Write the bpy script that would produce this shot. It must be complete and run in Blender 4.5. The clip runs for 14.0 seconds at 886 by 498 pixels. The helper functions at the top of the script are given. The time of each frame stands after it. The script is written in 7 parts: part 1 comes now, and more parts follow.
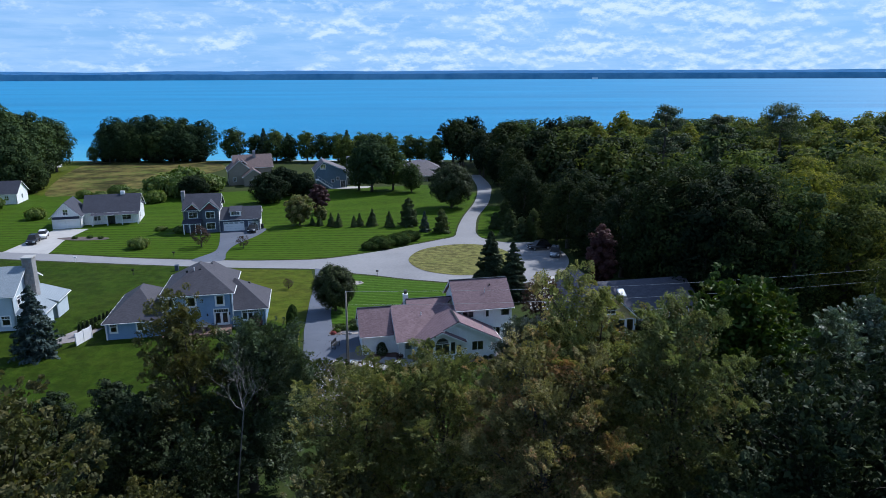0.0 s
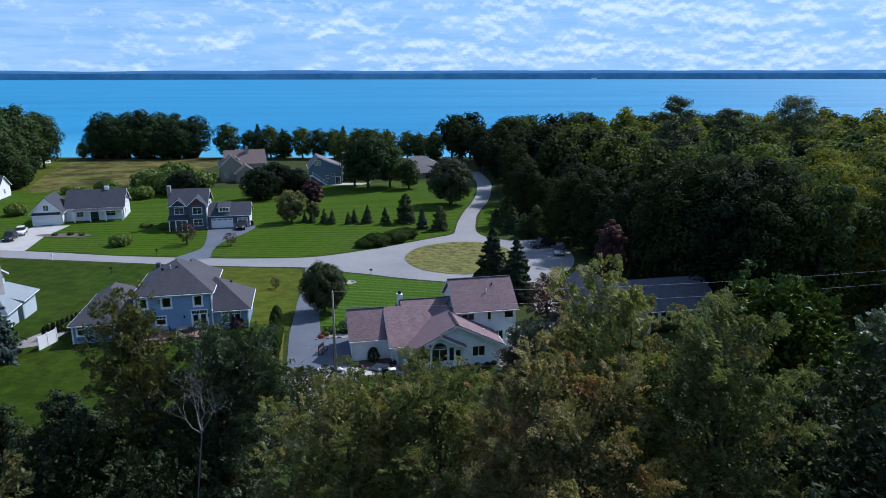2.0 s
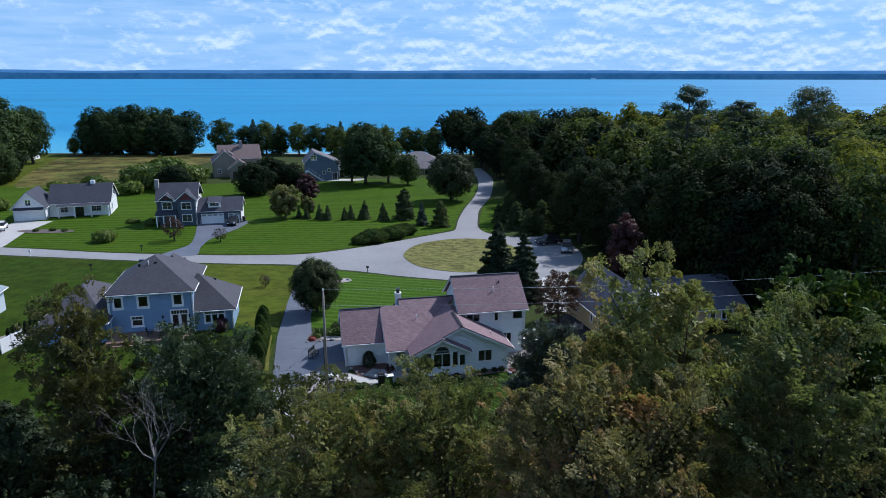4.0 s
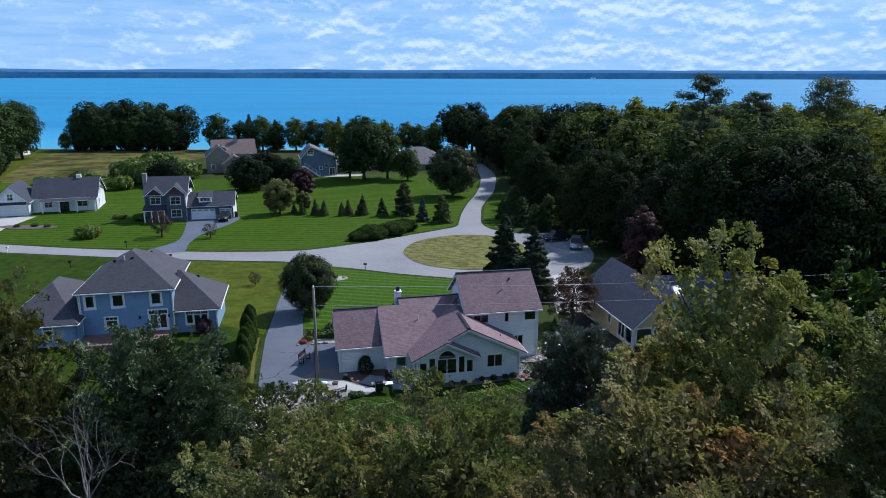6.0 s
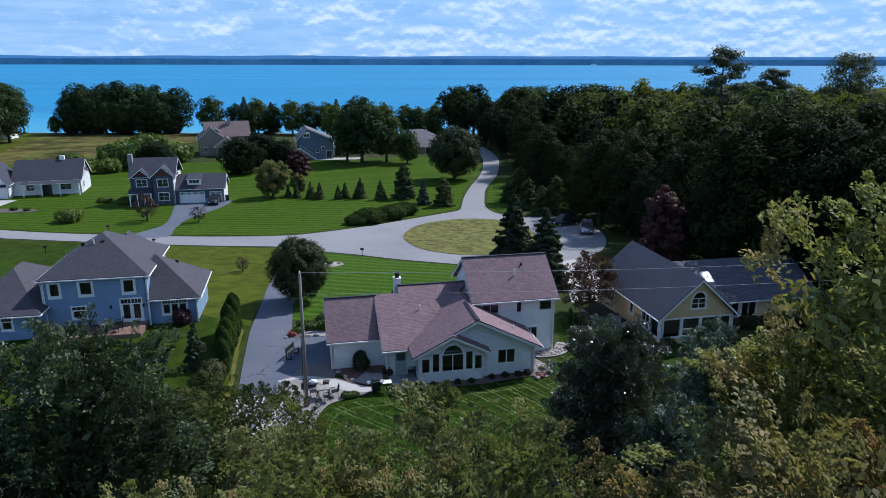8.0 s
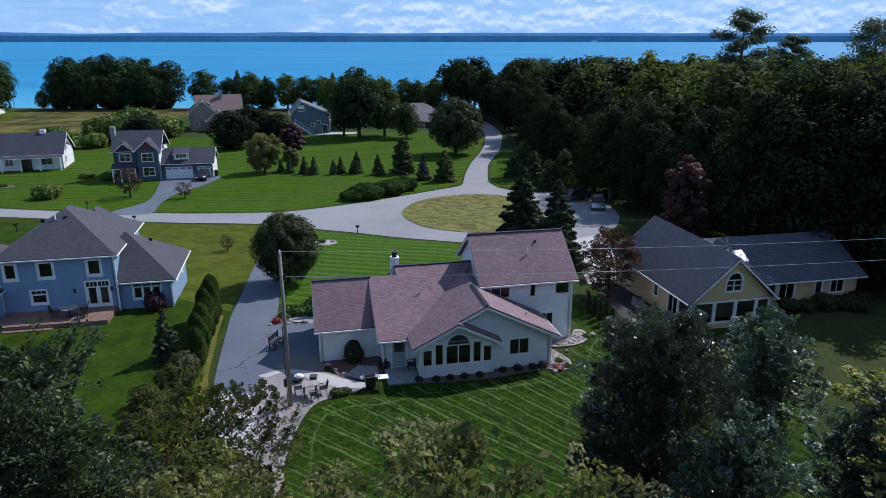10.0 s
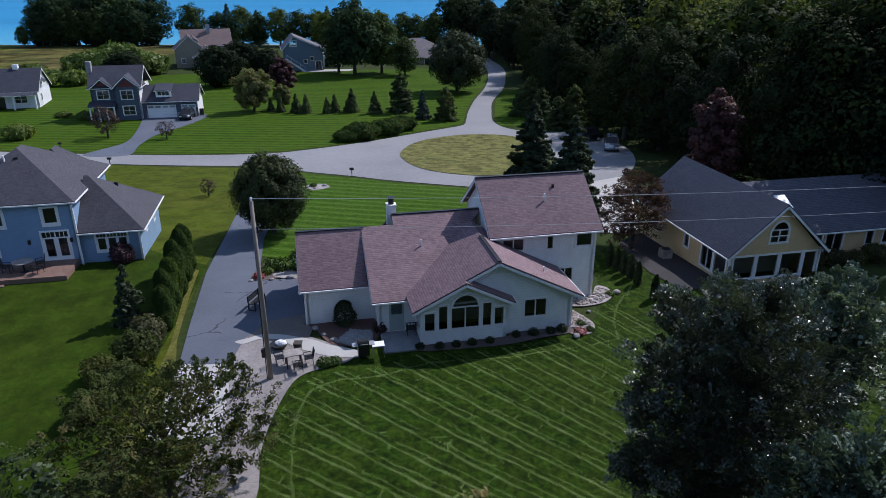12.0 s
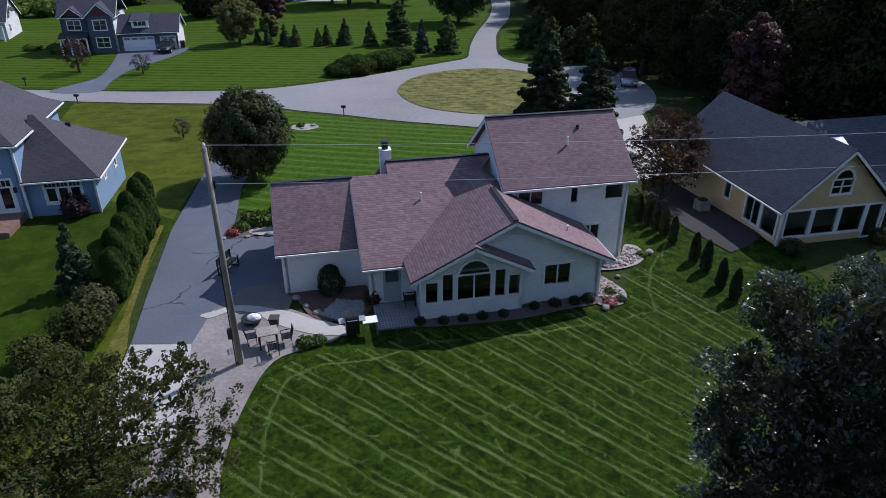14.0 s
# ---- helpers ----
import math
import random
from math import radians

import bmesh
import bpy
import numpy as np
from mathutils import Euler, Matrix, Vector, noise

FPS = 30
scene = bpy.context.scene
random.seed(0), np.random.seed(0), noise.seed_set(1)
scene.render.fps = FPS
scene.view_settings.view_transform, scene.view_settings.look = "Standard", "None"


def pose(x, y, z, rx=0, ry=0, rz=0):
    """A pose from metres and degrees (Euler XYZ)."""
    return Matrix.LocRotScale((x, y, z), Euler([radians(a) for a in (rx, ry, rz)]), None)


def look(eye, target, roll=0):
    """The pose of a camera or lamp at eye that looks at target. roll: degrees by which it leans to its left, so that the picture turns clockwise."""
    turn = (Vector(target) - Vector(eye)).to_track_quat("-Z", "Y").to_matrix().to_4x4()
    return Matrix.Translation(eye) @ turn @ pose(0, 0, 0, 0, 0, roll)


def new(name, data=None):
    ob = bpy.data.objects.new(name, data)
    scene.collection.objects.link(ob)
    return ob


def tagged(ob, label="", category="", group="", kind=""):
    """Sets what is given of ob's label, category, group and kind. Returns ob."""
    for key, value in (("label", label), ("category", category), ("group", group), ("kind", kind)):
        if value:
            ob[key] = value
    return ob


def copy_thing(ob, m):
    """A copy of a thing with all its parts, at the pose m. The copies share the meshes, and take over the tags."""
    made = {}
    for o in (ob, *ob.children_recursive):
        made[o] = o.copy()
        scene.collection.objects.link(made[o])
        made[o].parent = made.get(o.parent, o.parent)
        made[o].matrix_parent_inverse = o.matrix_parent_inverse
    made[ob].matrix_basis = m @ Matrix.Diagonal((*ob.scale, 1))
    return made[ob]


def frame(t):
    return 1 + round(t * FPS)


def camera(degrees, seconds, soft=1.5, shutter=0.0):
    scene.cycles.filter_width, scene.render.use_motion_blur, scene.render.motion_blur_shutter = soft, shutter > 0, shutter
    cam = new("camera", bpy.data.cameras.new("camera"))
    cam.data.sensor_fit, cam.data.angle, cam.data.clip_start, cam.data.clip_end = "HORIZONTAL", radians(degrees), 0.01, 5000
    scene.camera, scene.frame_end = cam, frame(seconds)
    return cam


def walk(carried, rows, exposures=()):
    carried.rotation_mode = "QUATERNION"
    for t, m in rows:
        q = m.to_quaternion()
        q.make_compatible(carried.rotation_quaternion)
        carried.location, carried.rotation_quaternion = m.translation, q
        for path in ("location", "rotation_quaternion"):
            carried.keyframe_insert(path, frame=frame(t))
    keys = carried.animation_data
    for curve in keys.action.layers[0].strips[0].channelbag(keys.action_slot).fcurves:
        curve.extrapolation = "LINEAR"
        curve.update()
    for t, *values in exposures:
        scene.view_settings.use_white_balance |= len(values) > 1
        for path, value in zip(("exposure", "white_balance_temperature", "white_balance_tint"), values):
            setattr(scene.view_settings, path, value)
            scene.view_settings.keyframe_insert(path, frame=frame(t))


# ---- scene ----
cam = camera(66.3, 14.0, soft=0.65)
METRES, EYE, TILT, LEAN, TURN = 45.0, 30.9, -14.5, 0.2, 0.0
ROWS = [
    (0.0, 0.0, 0.0, 0.0, -0.0, 0.0, 0.0),
    (0.5, 0.0018, 0.0392, -0.0021, -0.04, 0.01, -0.03),
    (1.0, 0.0029, 0.0775, -0.0046, -0.07, 0.03, -0.06),
    (1.5, 0.0029, 0.1148, -0.0071, -0.09, 0.02, -0.09),
    (2.0, 0.0021, 0.1515, -0.0099, -0.11, 0.02, -0.11),
    (2.5, 0.0007, 0.188, -0.013, -0.13, 0.03, -0.14),
    (3.0, -0.0012, 0.2242, -0.0161, -0.16, 0.03, -0.16),
    (5.5, -0.0137, 0.3987, -0.0321, -0.27, 0.03, -0.26),
    (6.0, -0.0159, 0.4342, -0.0348, -0.28, 0.02, -0.25),
    (6.5, -0.0178, 0.4701, -0.0374, -0.29, -0.04, -0.27),
    (7.0, -0.0197, 0.5062, -0.04, -0.3, -0.36, -0.25),
    (7.5, -0.0219, 0.5426, -0.0429, -0.3, -0.69, -0.26),
    (8.0, -0.0239, 0.5787, -0.0453, -0.31, -1.03, -0.23),
    (10.5, -0.0303, 0.7519, -0.0539, -0.36, -3.79, -0.12),
    (11.0, -0.0316, 0.7859, -0.0547, -0.37, -5.07, -0.12),
    (11.5, -0.033, 0.821, -0.0555, -0.38, -6.33, -0.11),
    (12.0, -0.0343, 0.8563, -0.0561, -0.4, -7.6, -0.07),
    (12.5, -0.0356, 0.8915, -0.0563, -0.4, -8.88, -0.07),
    (13.0, -0.0368, 0.9265, -0.0564, -0.4, -10.15, -0.05),
    (13.5, -0.0376, 0.9615, -0.0567, -0.42, -11.43, -0.03),
    (14.0, -0.0381, 0.9968, -0.0586, -0.44, -12.7, -0.03),
]
EXPOSURES = [(0.0, 0.12, 5650, 14), (8.0, 0.12, 5700, 15), (14.0, -0.12, 5850, 20)]
walk(cam, [(t, pose(0, 0, EYE, TILT, LEAN, TURN) @ pose(METRES * x, METRES * y, METRES * z, 90 + pitch, roll, yaw)) for t, x, y, z, yaw, pitch, roll in ROWS], EXPOSURES)

# ---- world, sun ----
SUN_AZ = math.atan2(0.73, 0.69)  # clockwise from +y
SUN_EL = radians(46)
scene.view_settings.exposure = 0.0
world = bpy.data.worlds.new("sky")
scene.world = world
world.use_nodes = True
wn = world.node_tree
wn.nodes.clear()


def node(nt, kind, inputs=None):
    nd = nt.nodes.new(kind)
    for k, v in (inputs or {}).items():
        if isinstance(v, bpy.types.NodeSocket):
            nt.links.new(v, nd.inputs[k])
        else:
            nd.inputs[k].default_value = v
    return nd


def ramp(nt, fac, stops):
    nd = node(nt, "ShaderNodeValToRGB", {"Fac": fac})
    el = nd.color_ramp.elements
    while len(el) < len(stops):
        el.new(0.5)
    for e, (p, c) in zip(el, stops):
        e.position = p
        e.color = (*c, 1) if len(c) == 3 else c
    return nd.outputs["Color"]


def mix(nt, fac, a, b, blend="MIX"):
    nd = node(nt, "ShaderNodeMix")
    nd.data_type, nd.blend_type = "RGBA", blend
    for i, v in ((0, fac), (6, a), (7, b)):
        if isinstance(v, bpy.types.NodeSocket):
            nt.links.new(v, nd.inputs[i])
        else:
            nd.inputs[i].default_value = v if not isinstance(v, tuple) else (*v, 1) if len(v) == 3 else v
    return nd.outputs[2]


def maths(nt, op, a, b=0.0, c=0.0):
    nd = node(nt, "ShaderNodeMath")
    nd.operation = op
    for i, v in enumerate((a, b, c)):
        if isinstance(v, bpy.types.NodeSocket):
            nt.links.new(v, nd.inputs[i])
        else:
            nd.inputs[i].default_value = v
    return nd.outputs[0]


sky = node(wn, "ShaderNodeTexSky")
sky.sky_type, sky.sun_disc = "NISHITA", False
sky.sun_elevation, sky.sun_rotation = SUN_EL, SUN_AZ
sky.altitude, sky.air_density, sky.dust_density, sky.ozone_density = 200.0, 1.0, 0.6, 2.5
wco = node(wn, "ShaderNodeTexCoord").outputs["Generated"]


def cloud_noise(lift, scale, detail, rough):
    """Cumulus banks seen edge-on: wide and low; lift: how far up the sample is taken."""
    m = node(wn, "ShaderNodeMapping", {"Vector": wco, "Location": (0.0, 0.0, lift * scale[2]), "Scale": scale}).outputs[0]
    return node(wn, "ShaderNodeTexNoise", {"Vector": m, "Scale": 1.0, "Detail": detail, "Roughness": rough}).outputs["Fac"]


height = node(wn, "ShaderNodeSeparateXYZ", {"Vector": wco}).outputs[2]
side = node(wn, "ShaderNodeSeparateXYZ", {"Vector": wco}).outputs[0]
puffs, above = cloud_noise(0.0, (20.0, 20.0, 42.0), 9.0, 0.62), cloud_noise(0.006, (20.0, 20.0, 42.0), 9.0, 0.62)
banks = cloud_noise(0.0, (5.0, 5.0, 24.0), 3.0, 0.5)
streaks = cloud_noise(0.0, (9.0, 9.0, 70.0), 5.0, 0.6)
cover = maths(wn, "ADD", maths(wn, "ADD", maths(wn, "MULTIPLY", puffs, 0.58), maths(wn, "MULTIPLY", banks, 0.42)), maths(wn, "MULTIPLY", side, 0.07))
mask = ramp(wn, cover, [(0.46, (0, 0, 0)), (0.56, (1, 1, 1))])
veil = ramp(wn, streaks, [(0.38, (0.0, 0.0, 0.0)), (0.66, (0.55, 0.55, 0.55))])
relief = maths(wn, "MULTIPLY_ADD", maths(wn, "SUBTRACT", puffs, above), 3.4, 0.5)
shade = ramp(wn, relief, [(0.25, (4.2, 6.9, 10.2)), (0.48, (6.4, 8.8, 11.6)), (0.80, (9.4, 11.0, 12.7))])
clear = mix(wn, 1.0, sky.outputs["Color"], (0.50, 0.76, 1.08, 1), "MULTIPLY")
low_haze = ramp(wn, height, [(0.0, (0.9, 0.9, 0.9)), (0.5, (0.0, 0.0, 0.0))])
clear = mix(wn, low_haze, clear, (3.9, 7.0, 10.8, 1))
thin = mix(wn, veil, clear, (7.0, 9.3, 12.0, 1))
bank = ramp(wn, height, [(0.10, (0.78, 0.78, 0.78)), (0.30, (0.60, 0.60, 0.60))])
skyc = mix(wn, maths(wn, "MULTIPLY", mask, bank), mix(wn, bank, clear, thin), shade)
bg = node(wn, "ShaderNodeBackground", {"Color": skyc, "Strength": 0.075})
wn.links.new(bg.outputs[0], node(wn, "ShaderNodeOutputWorld").inputs[0])

sun = new("sun", bpy.data.lights.new("sun", "SUN"))
sun.data.energy = 4.7
sun.data.angle = radians(0.5)
sun.data.color = (1.0, 0.95, 0.86)
sun_to = Vector((math.sin(SUN_AZ) * math.cos(SUN_EL), math.cos(SUN_AZ) * math.cos(SUN_EL), math.sin(SUN_EL)))
sun.matrix_world = look(sun_to * 200, (0, 0, 0))


# ---- materials ----
def material(name):
    m = bpy.data.materials.new(name)
    m.use_nodes = True
    nt = m.node_tree
    return m, nt, nt.nodes["Principled BSDF"]


def coords(nt, scale=(1, 1, 1), rot=(0, 0, 0)):
    c = node(nt, "ShaderNodeTexCoord").outputs["Object"]
    return node(nt, "ShaderNodeMapping", {"Vector": c, "Scale": scale, "Rotation": rot}).outputs[0]


def noise_fac(nt, vec, scale, detail=4.0, rough=0.55):
    return node(nt, "ShaderNodeTexNoise", {"Vector": vec, "Scale": scale, "Detail": detail, "Roughness": rough}).outputs["Fac"]


def bump(nt, height, strength, dist, bsdf):
    b = node(nt, "ShaderNodeBump", {"Height": height, "Strength": strength, "Distance": dist})
    nt.links.new(b.outputs[0], bsdf.inputs["Normal"])


def surface(name, dark, light, big=0.3, small=8.0, rough=0.8, relief=0.3, dist=0.01, metal=0.0, spread=0.28, spec=0.5):
    """Two scales of noise between two colours, with fine relief."""
    m, nt, bs = material(name)
    v = coords(nt)
    a, b = noise_fac(nt, v, big), noise_fac(nt, v, small, 6.0, 0.65)
    f = maths(nt, "ADD", maths(nt, "MULTIPLY", a, 0.55), maths(nt, "MULTIPLY", b, 0.45))
    nt.links.new(ramp(nt, f, [(0.5 - spread, dark), (0.5 + spread, light)]), bs.inputs["Base Color"])
    bs.inputs["Roughness"].default_value = rough
    bs.inputs["Metallic"].default_value = metal
    bs.inputs["Specular IOR Level"].default_value = spec
    bump(nt, b, relief, dist, bs)
    return m


def grass(name, dark, light, dry, angle=0.0, period=1.2, contrast=0.5, line=0.0, patchy=0.5, ragged=0.4, sharp=0.21, clumps=0.15, clump_scale=2.4):
    """Mown lawn: blades, worn patches and mowing lanes at one angle."""
    m, nt, bs = material(name)
    v = coords(nt)
    fine = noise_fac(nt, v, 4.0, 10.0, 0.85)
    fine2 = noise_fac(nt, v, 1.1, 5.0, 0.6)
    large = noise_fac(nt, v, 0.09, 4.0, 0.6)
    warp = node(nt, "ShaderNodeTexNoise", {"Vector": v, "Scale": 0.25, "Detail": 3.0}).outputs["Fac"]
    r = coords(nt, rot=(0, 0, radians(angle)))
    xs = node(nt, "ShaderNodeSeparateXYZ", {"Vector": r}).outputs[1]
    ph = maths(nt, "ADD", maths(nt, "MULTIPLY", xs, 2 * math.pi / period), maths(nt, "ADD", maths(nt, "MULTIPLY", warp, 2.2), maths(nt, "MULTIPLY", noise_fac(nt, v, 2.6, 4.0, 0.6), 2.4 * ragged)))
    w = maths(nt, "MULTIPLY_ADD", maths(nt, "SINE", ph), 0.5, 0.5)
    base = mix(nt, ramp(nt, fine, [(0.51 - sharp, (0, 0, 0)), (0.51 + sharp, (1, 1, 1))]), dark, light)
    base = mix(nt, maths(nt, "MULTIPLY", ramp(nt, fine2, [(0.45, (0, 0, 0)), (0.75, (1, 1, 1))]), patchy), base, dry)
    base = mix(nt, maths(nt, "MULTIPLY", ramp(nt, large, [(0.42, (0, 0, 0)), (0.7, (1, 1, 1))]), patchy * 0.8), base, dry)
    if clumps:
        tone = ramp(nt, noise_fac(nt, v, clump_scale, 6.0, 0.7), [(0.40, (1 - clumps, 1 - clumps, 1 - clumps)), (0.60, (1 + clumps, 1 + clumps, 1 + clumps * 0.8))])
        base = mix(nt, 1.0, base, tone, "MULTIPLY")
    if contrast:
        lane = ramp(nt, w, [(0.35, (0, 0, 0)), (0.65, (1, 1, 1))])
        base = mix(nt, maths(nt, "MULTIPLY", lane, contrast), base, tuple(c * 1.75 for c in light))
    if line:
        thin = ramp(nt, maths(nt, "MULTIPLY", maths(nt, "POWER", w, 20.0), maths(nt, "MULTIPLY_ADD", fine, 2.6, -0.75)), [(0.12, (0, 0, 0)), (0.75, (1, 1, 1))])
        base = mix(nt, maths(nt, "MULTIPLY", thin, line), base, (0.30, 0.36, 0.20))
    nt.links.new(base, bs.inputs["Base Color"])
    bs.inputs["Roughness"].default_value = 0.95
    bs.inputs["Specular IOR Level"].default_value = 0.06
    bump(nt, fine, 0.7, 0.05, bs)
    return m


def leaf_material(name, dark, light, tint, amount=0.25, through_=0.35, gloss=0.55, spec=0.22, vary=0.25):
    """Leaves: each its own shade, some turning, a little light through the blade."""
    m, nt, bs = material(name)
    rnd = node(nt, "ShaderNodeNewGeometry").outputs["Random Per Island"]
    v = coords(nt)
    big = noise_fac(nt, v, 0.35, 3.0)
    mid = noise_fac(nt, v, 1.3, 3.0)
    f = maths(nt, "ADD", maths(nt, "MULTIPLY", rnd, 0.34), maths(nt, "MULTIPLY", maths(nt, "ADD", maths(nt, "ADD", big, mid), -1.0), 0.58))
    col = ramp(nt, maths(nt, "ADD", f, 0.42), [(0.22, dark), (0.93, light)])
    turn = ramp(nt, maths(nt, "ADD", noise_fac(nt, v, 0.55, 3.0, 0.6), maths(nt, "MULTIPLY", rnd, 0.16)), [(0.66 - amount * 0.5, (0, 0, 0)), (0.80 - amount * 0.4, (1, 1, 1))])
    col = mix(nt, turn, col, tint)
    orn = node(nt, "ShaderNodeObjectInfo").outputs["Random"]
    col = mix(nt, 1.0, col, ramp(nt, orn, [(0.0, (1 - vary, 1 - vary * 0.8, 1 - vary * 0.7)), (0.5, (1.0, 1.0, 1.0)), (1.0, (1 + vary, 1 + vary * 0.7, 1 - vary * 0.5))]), "MULTIPLY")
    nt.links.new(col, bs.inputs["Base Color"])
    bs.inputs["Roughness"].default_value = gloss
    bs.inputs["Specular IOR Level"].default_value = spec
    tr = node(nt, "ShaderNodeBsdfTranslucent", {"Color": mix(nt, 1.0, col, (1.38, 1.46, 0.78), "MULTIPLY")})
    mx = node(nt, "ShaderNodeMixShader", {0: through_, 1: bs.outputs[0], 2: tr.outputs[0]})
    nt.links.new(mx.outputs[0], nt.nodes["Material Output"].inputs[0])
    return m


def shingles(name, dark, light, course=0.11):
    """Asphalt shingles: courses stepped up the slope, each tab its own shade, a shadow line painted along each course.
    """
    m, nt, bs = material(name)
    c = node(nt, "ShaderNodeTexCoord").outputs["Object"]
    s = node(nt, "ShaderNodeSeparateXYZ", {"Vector": c})
    along = maths(nt, "ADD", s.outputs[0], s.outputs[1])
    vec = node(nt, "ShaderNodeCombineXYZ", {0: along, 1: maths(nt, "MULTIPLY", s.outputs[2], 2.2), 2: 0.0}).outputs[0]
    br = node(nt, "ShaderNodeTexBrick", {"Vector": vec, "Color1": (0, 0, 0, 1), "Color2": (1, 1, 1, 1), "Mortar": (0.1, 0.1, 0.1, 1), "Scale": 1.0, "Mortar Size": 0.008, "Bias": 0.0, "Brick Width": 0.24, "Row Height": course})
    big = noise_fac(nt, c, 0.5, 5.0, 0.6)
    f = maths(nt, "ADD", maths(nt, "MULTIPLY", br.outputs["Color"], 0.26), maths(nt, "ADD", maths(nt, "MULTIPLY", big, 0.36), maths(nt, "MULTIPLY", noise_fac(nt, c, 7.0, 3.0, 0.7), 0.42)))
    col = ramp(nt, f, [(0.1, dark), (0.85, light)])
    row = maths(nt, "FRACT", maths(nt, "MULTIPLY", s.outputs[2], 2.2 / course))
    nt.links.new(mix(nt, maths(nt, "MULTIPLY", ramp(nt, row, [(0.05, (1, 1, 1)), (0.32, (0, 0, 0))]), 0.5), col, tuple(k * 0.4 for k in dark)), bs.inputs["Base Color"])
    bs.inputs["Roughness"].default_value = 0.8
    bs.inputs["Specular IOR Level"].default_value = 0.35
    bump(nt, row, 0.5, 0.02, bs)
    return m


def siding(name, col, lap=0.13, vertical=False):
    """Lapped boards with a shadow line painted along each lap, slightly weathered."""
    m, nt, bs = material(name)
    c = node(nt, "ShaderNodeTexCoord").outputs["Object"]
    s = node(nt, "ShaderNodeSeparateXYZ", {"Vector": c})
    row = maths(nt, "FRACT", maths(nt, "DIVIDE", s.outputs[0] if vertical else s.outputs[2], lap))
    big = noise_fac(nt, c, 0.8, 5.0, 0.6)
    base = ramp(nt, big, [(0.3, tuple(k * 0.86 for k in col)), (0.7, col)])
    nt.links.new(mix(nt, maths(nt, "MULTIPLY", ramp(nt, row, [(0.0, (1, 1, 1)), (0.22, (0, 0, 0))]), 0.5), base, tuple(k * 0.5 for k in col)), bs.inputs["Base Color"])
    bs.inputs["Roughness"].default_value = 0.55
    bump(nt, row, 0.6, 0.012, bs)
    return m


def glass_material():
    m, nt, bs = material("window_glass")
    bs.inputs["Base Color"].default_value = (0.55, 0.6, 0.62, 1)
    bs.inputs["Roughness"].default_value = 0.03
    bs.inputs["Transmission Weight"].default_value = 1.0
    bs.inputs["IOR"].default_value = 1.45
    return m


def water_material():
    m, nt, bs = material("lake_water")
    c = node(nt, "ShaderNodeTexCoord").outputs["Object"]
    big = node(nt, "ShaderNodeTexNoise", {"Vector": node(nt, "ShaderNodeMapping", {"Vector": c, "Scale": (0.0022, 0.012, 1)}).outputs[0], "Scale": 1.0, "Detail": 5.0}).outputs["Fac"]
    nt.links.new(ramp(nt, big, [(0.3, (0.010, 0.170, 0.335)), (0.7, (0.020, 0.235, 0.43))]), bs.inputs["Base Color"])
    bs.inputs["Roughness"].default_value = 0.45
    bs.inputs["IOR"].default_value = 1.33
    bs.inputs["Specular IOR Level"].default_value = 0.2
    fine = noise_fac(nt, node(nt, "ShaderNodeMapping", {"Vector": c, "Scale": (0.012, 0.05, 1)}).outputs[0], 1.0, 8.0, 0.75)
    nt.links.new(mix(nt, 1.0, bs.inputs["Base Color"].links[0].from_socket, ramp(nt, fine, [(0.35, (0.93, 0.95, 0.96)), (0.65, (1.08, 1.06, 1.05))]), "MULTIPLY"), bs.inputs["Base Color"])
    off = maths(nt, "DIVIDE", maths(nt, "SUBTRACT", node(nt, "ShaderNodeSeparateXYZ", {"Vector": c}).outputs[1], 290.0), 260.0)
    near = ramp(nt, off, [(0.03, (0.8, 0.8, 0.8)), (0.5, (0.0, 0.0, 0.0))])
    nt.links.new(mix(nt, near, bs.inputs["Base Color"].links[0].from_socket, (0.09, 0.36, 0.50)), bs.inputs["Base Color"])
    rip = noise_fac(nt, node(nt, "ShaderNodeMapping", {"Vector": c, "Scale": (0.25, 0.6, 1)}).outputs[0], 1.0, 5.0, 0.6)
    bump(nt, rip, 0.6, 0.6, bs)
    return m


def cracked(name, dark, light):
    """Old asphalt with a few sealed cracks."""
    m, nt, bs = material(name)
    v = coords(nt)
    a, b = noise_fac(nt, v, 0.25), noise_fac(nt, v, 5.0, 6.0, 0.65)
    col = ramp(nt, maths(nt, "ADD", maths(nt, "MULTIPLY", a, 0.6), maths(nt, "MULTIPLY", b, 0.4)), [(0.25, dark), (0.75, light)])
    w = node(nt, "ShaderNodeTexNoise", {"Vector": v, "Scale": 0.8, "Detail": 4.0}).outputs["Color"]
    vv = node(nt, "ShaderNodeVectorMath", {0: v, 1: w}).outputs[0]
    cr = node(nt, "ShaderNodeTexVoronoi", {"Vector": vv, "Scale": 0.21})
    cr.feature = "DISTANCE_TO_EDGE"
    line = ramp(nt, cr.outputs["Distance"], [(0.002, (1, 1, 1)), (0.007, (0, 0, 0))])
    nt.links.new(mix(nt, maths(nt, "MULTIPLY", line, maths(nt, "GREATER_THAN", a, 0.52)), col, tuple(k * 0.3 for k in dark)), bs.inputs["Base Color"])
    bs.inputs["Roughness"].default_value = 0.85
    bump(nt, b, 0.25, 0.01, bs)
    return m


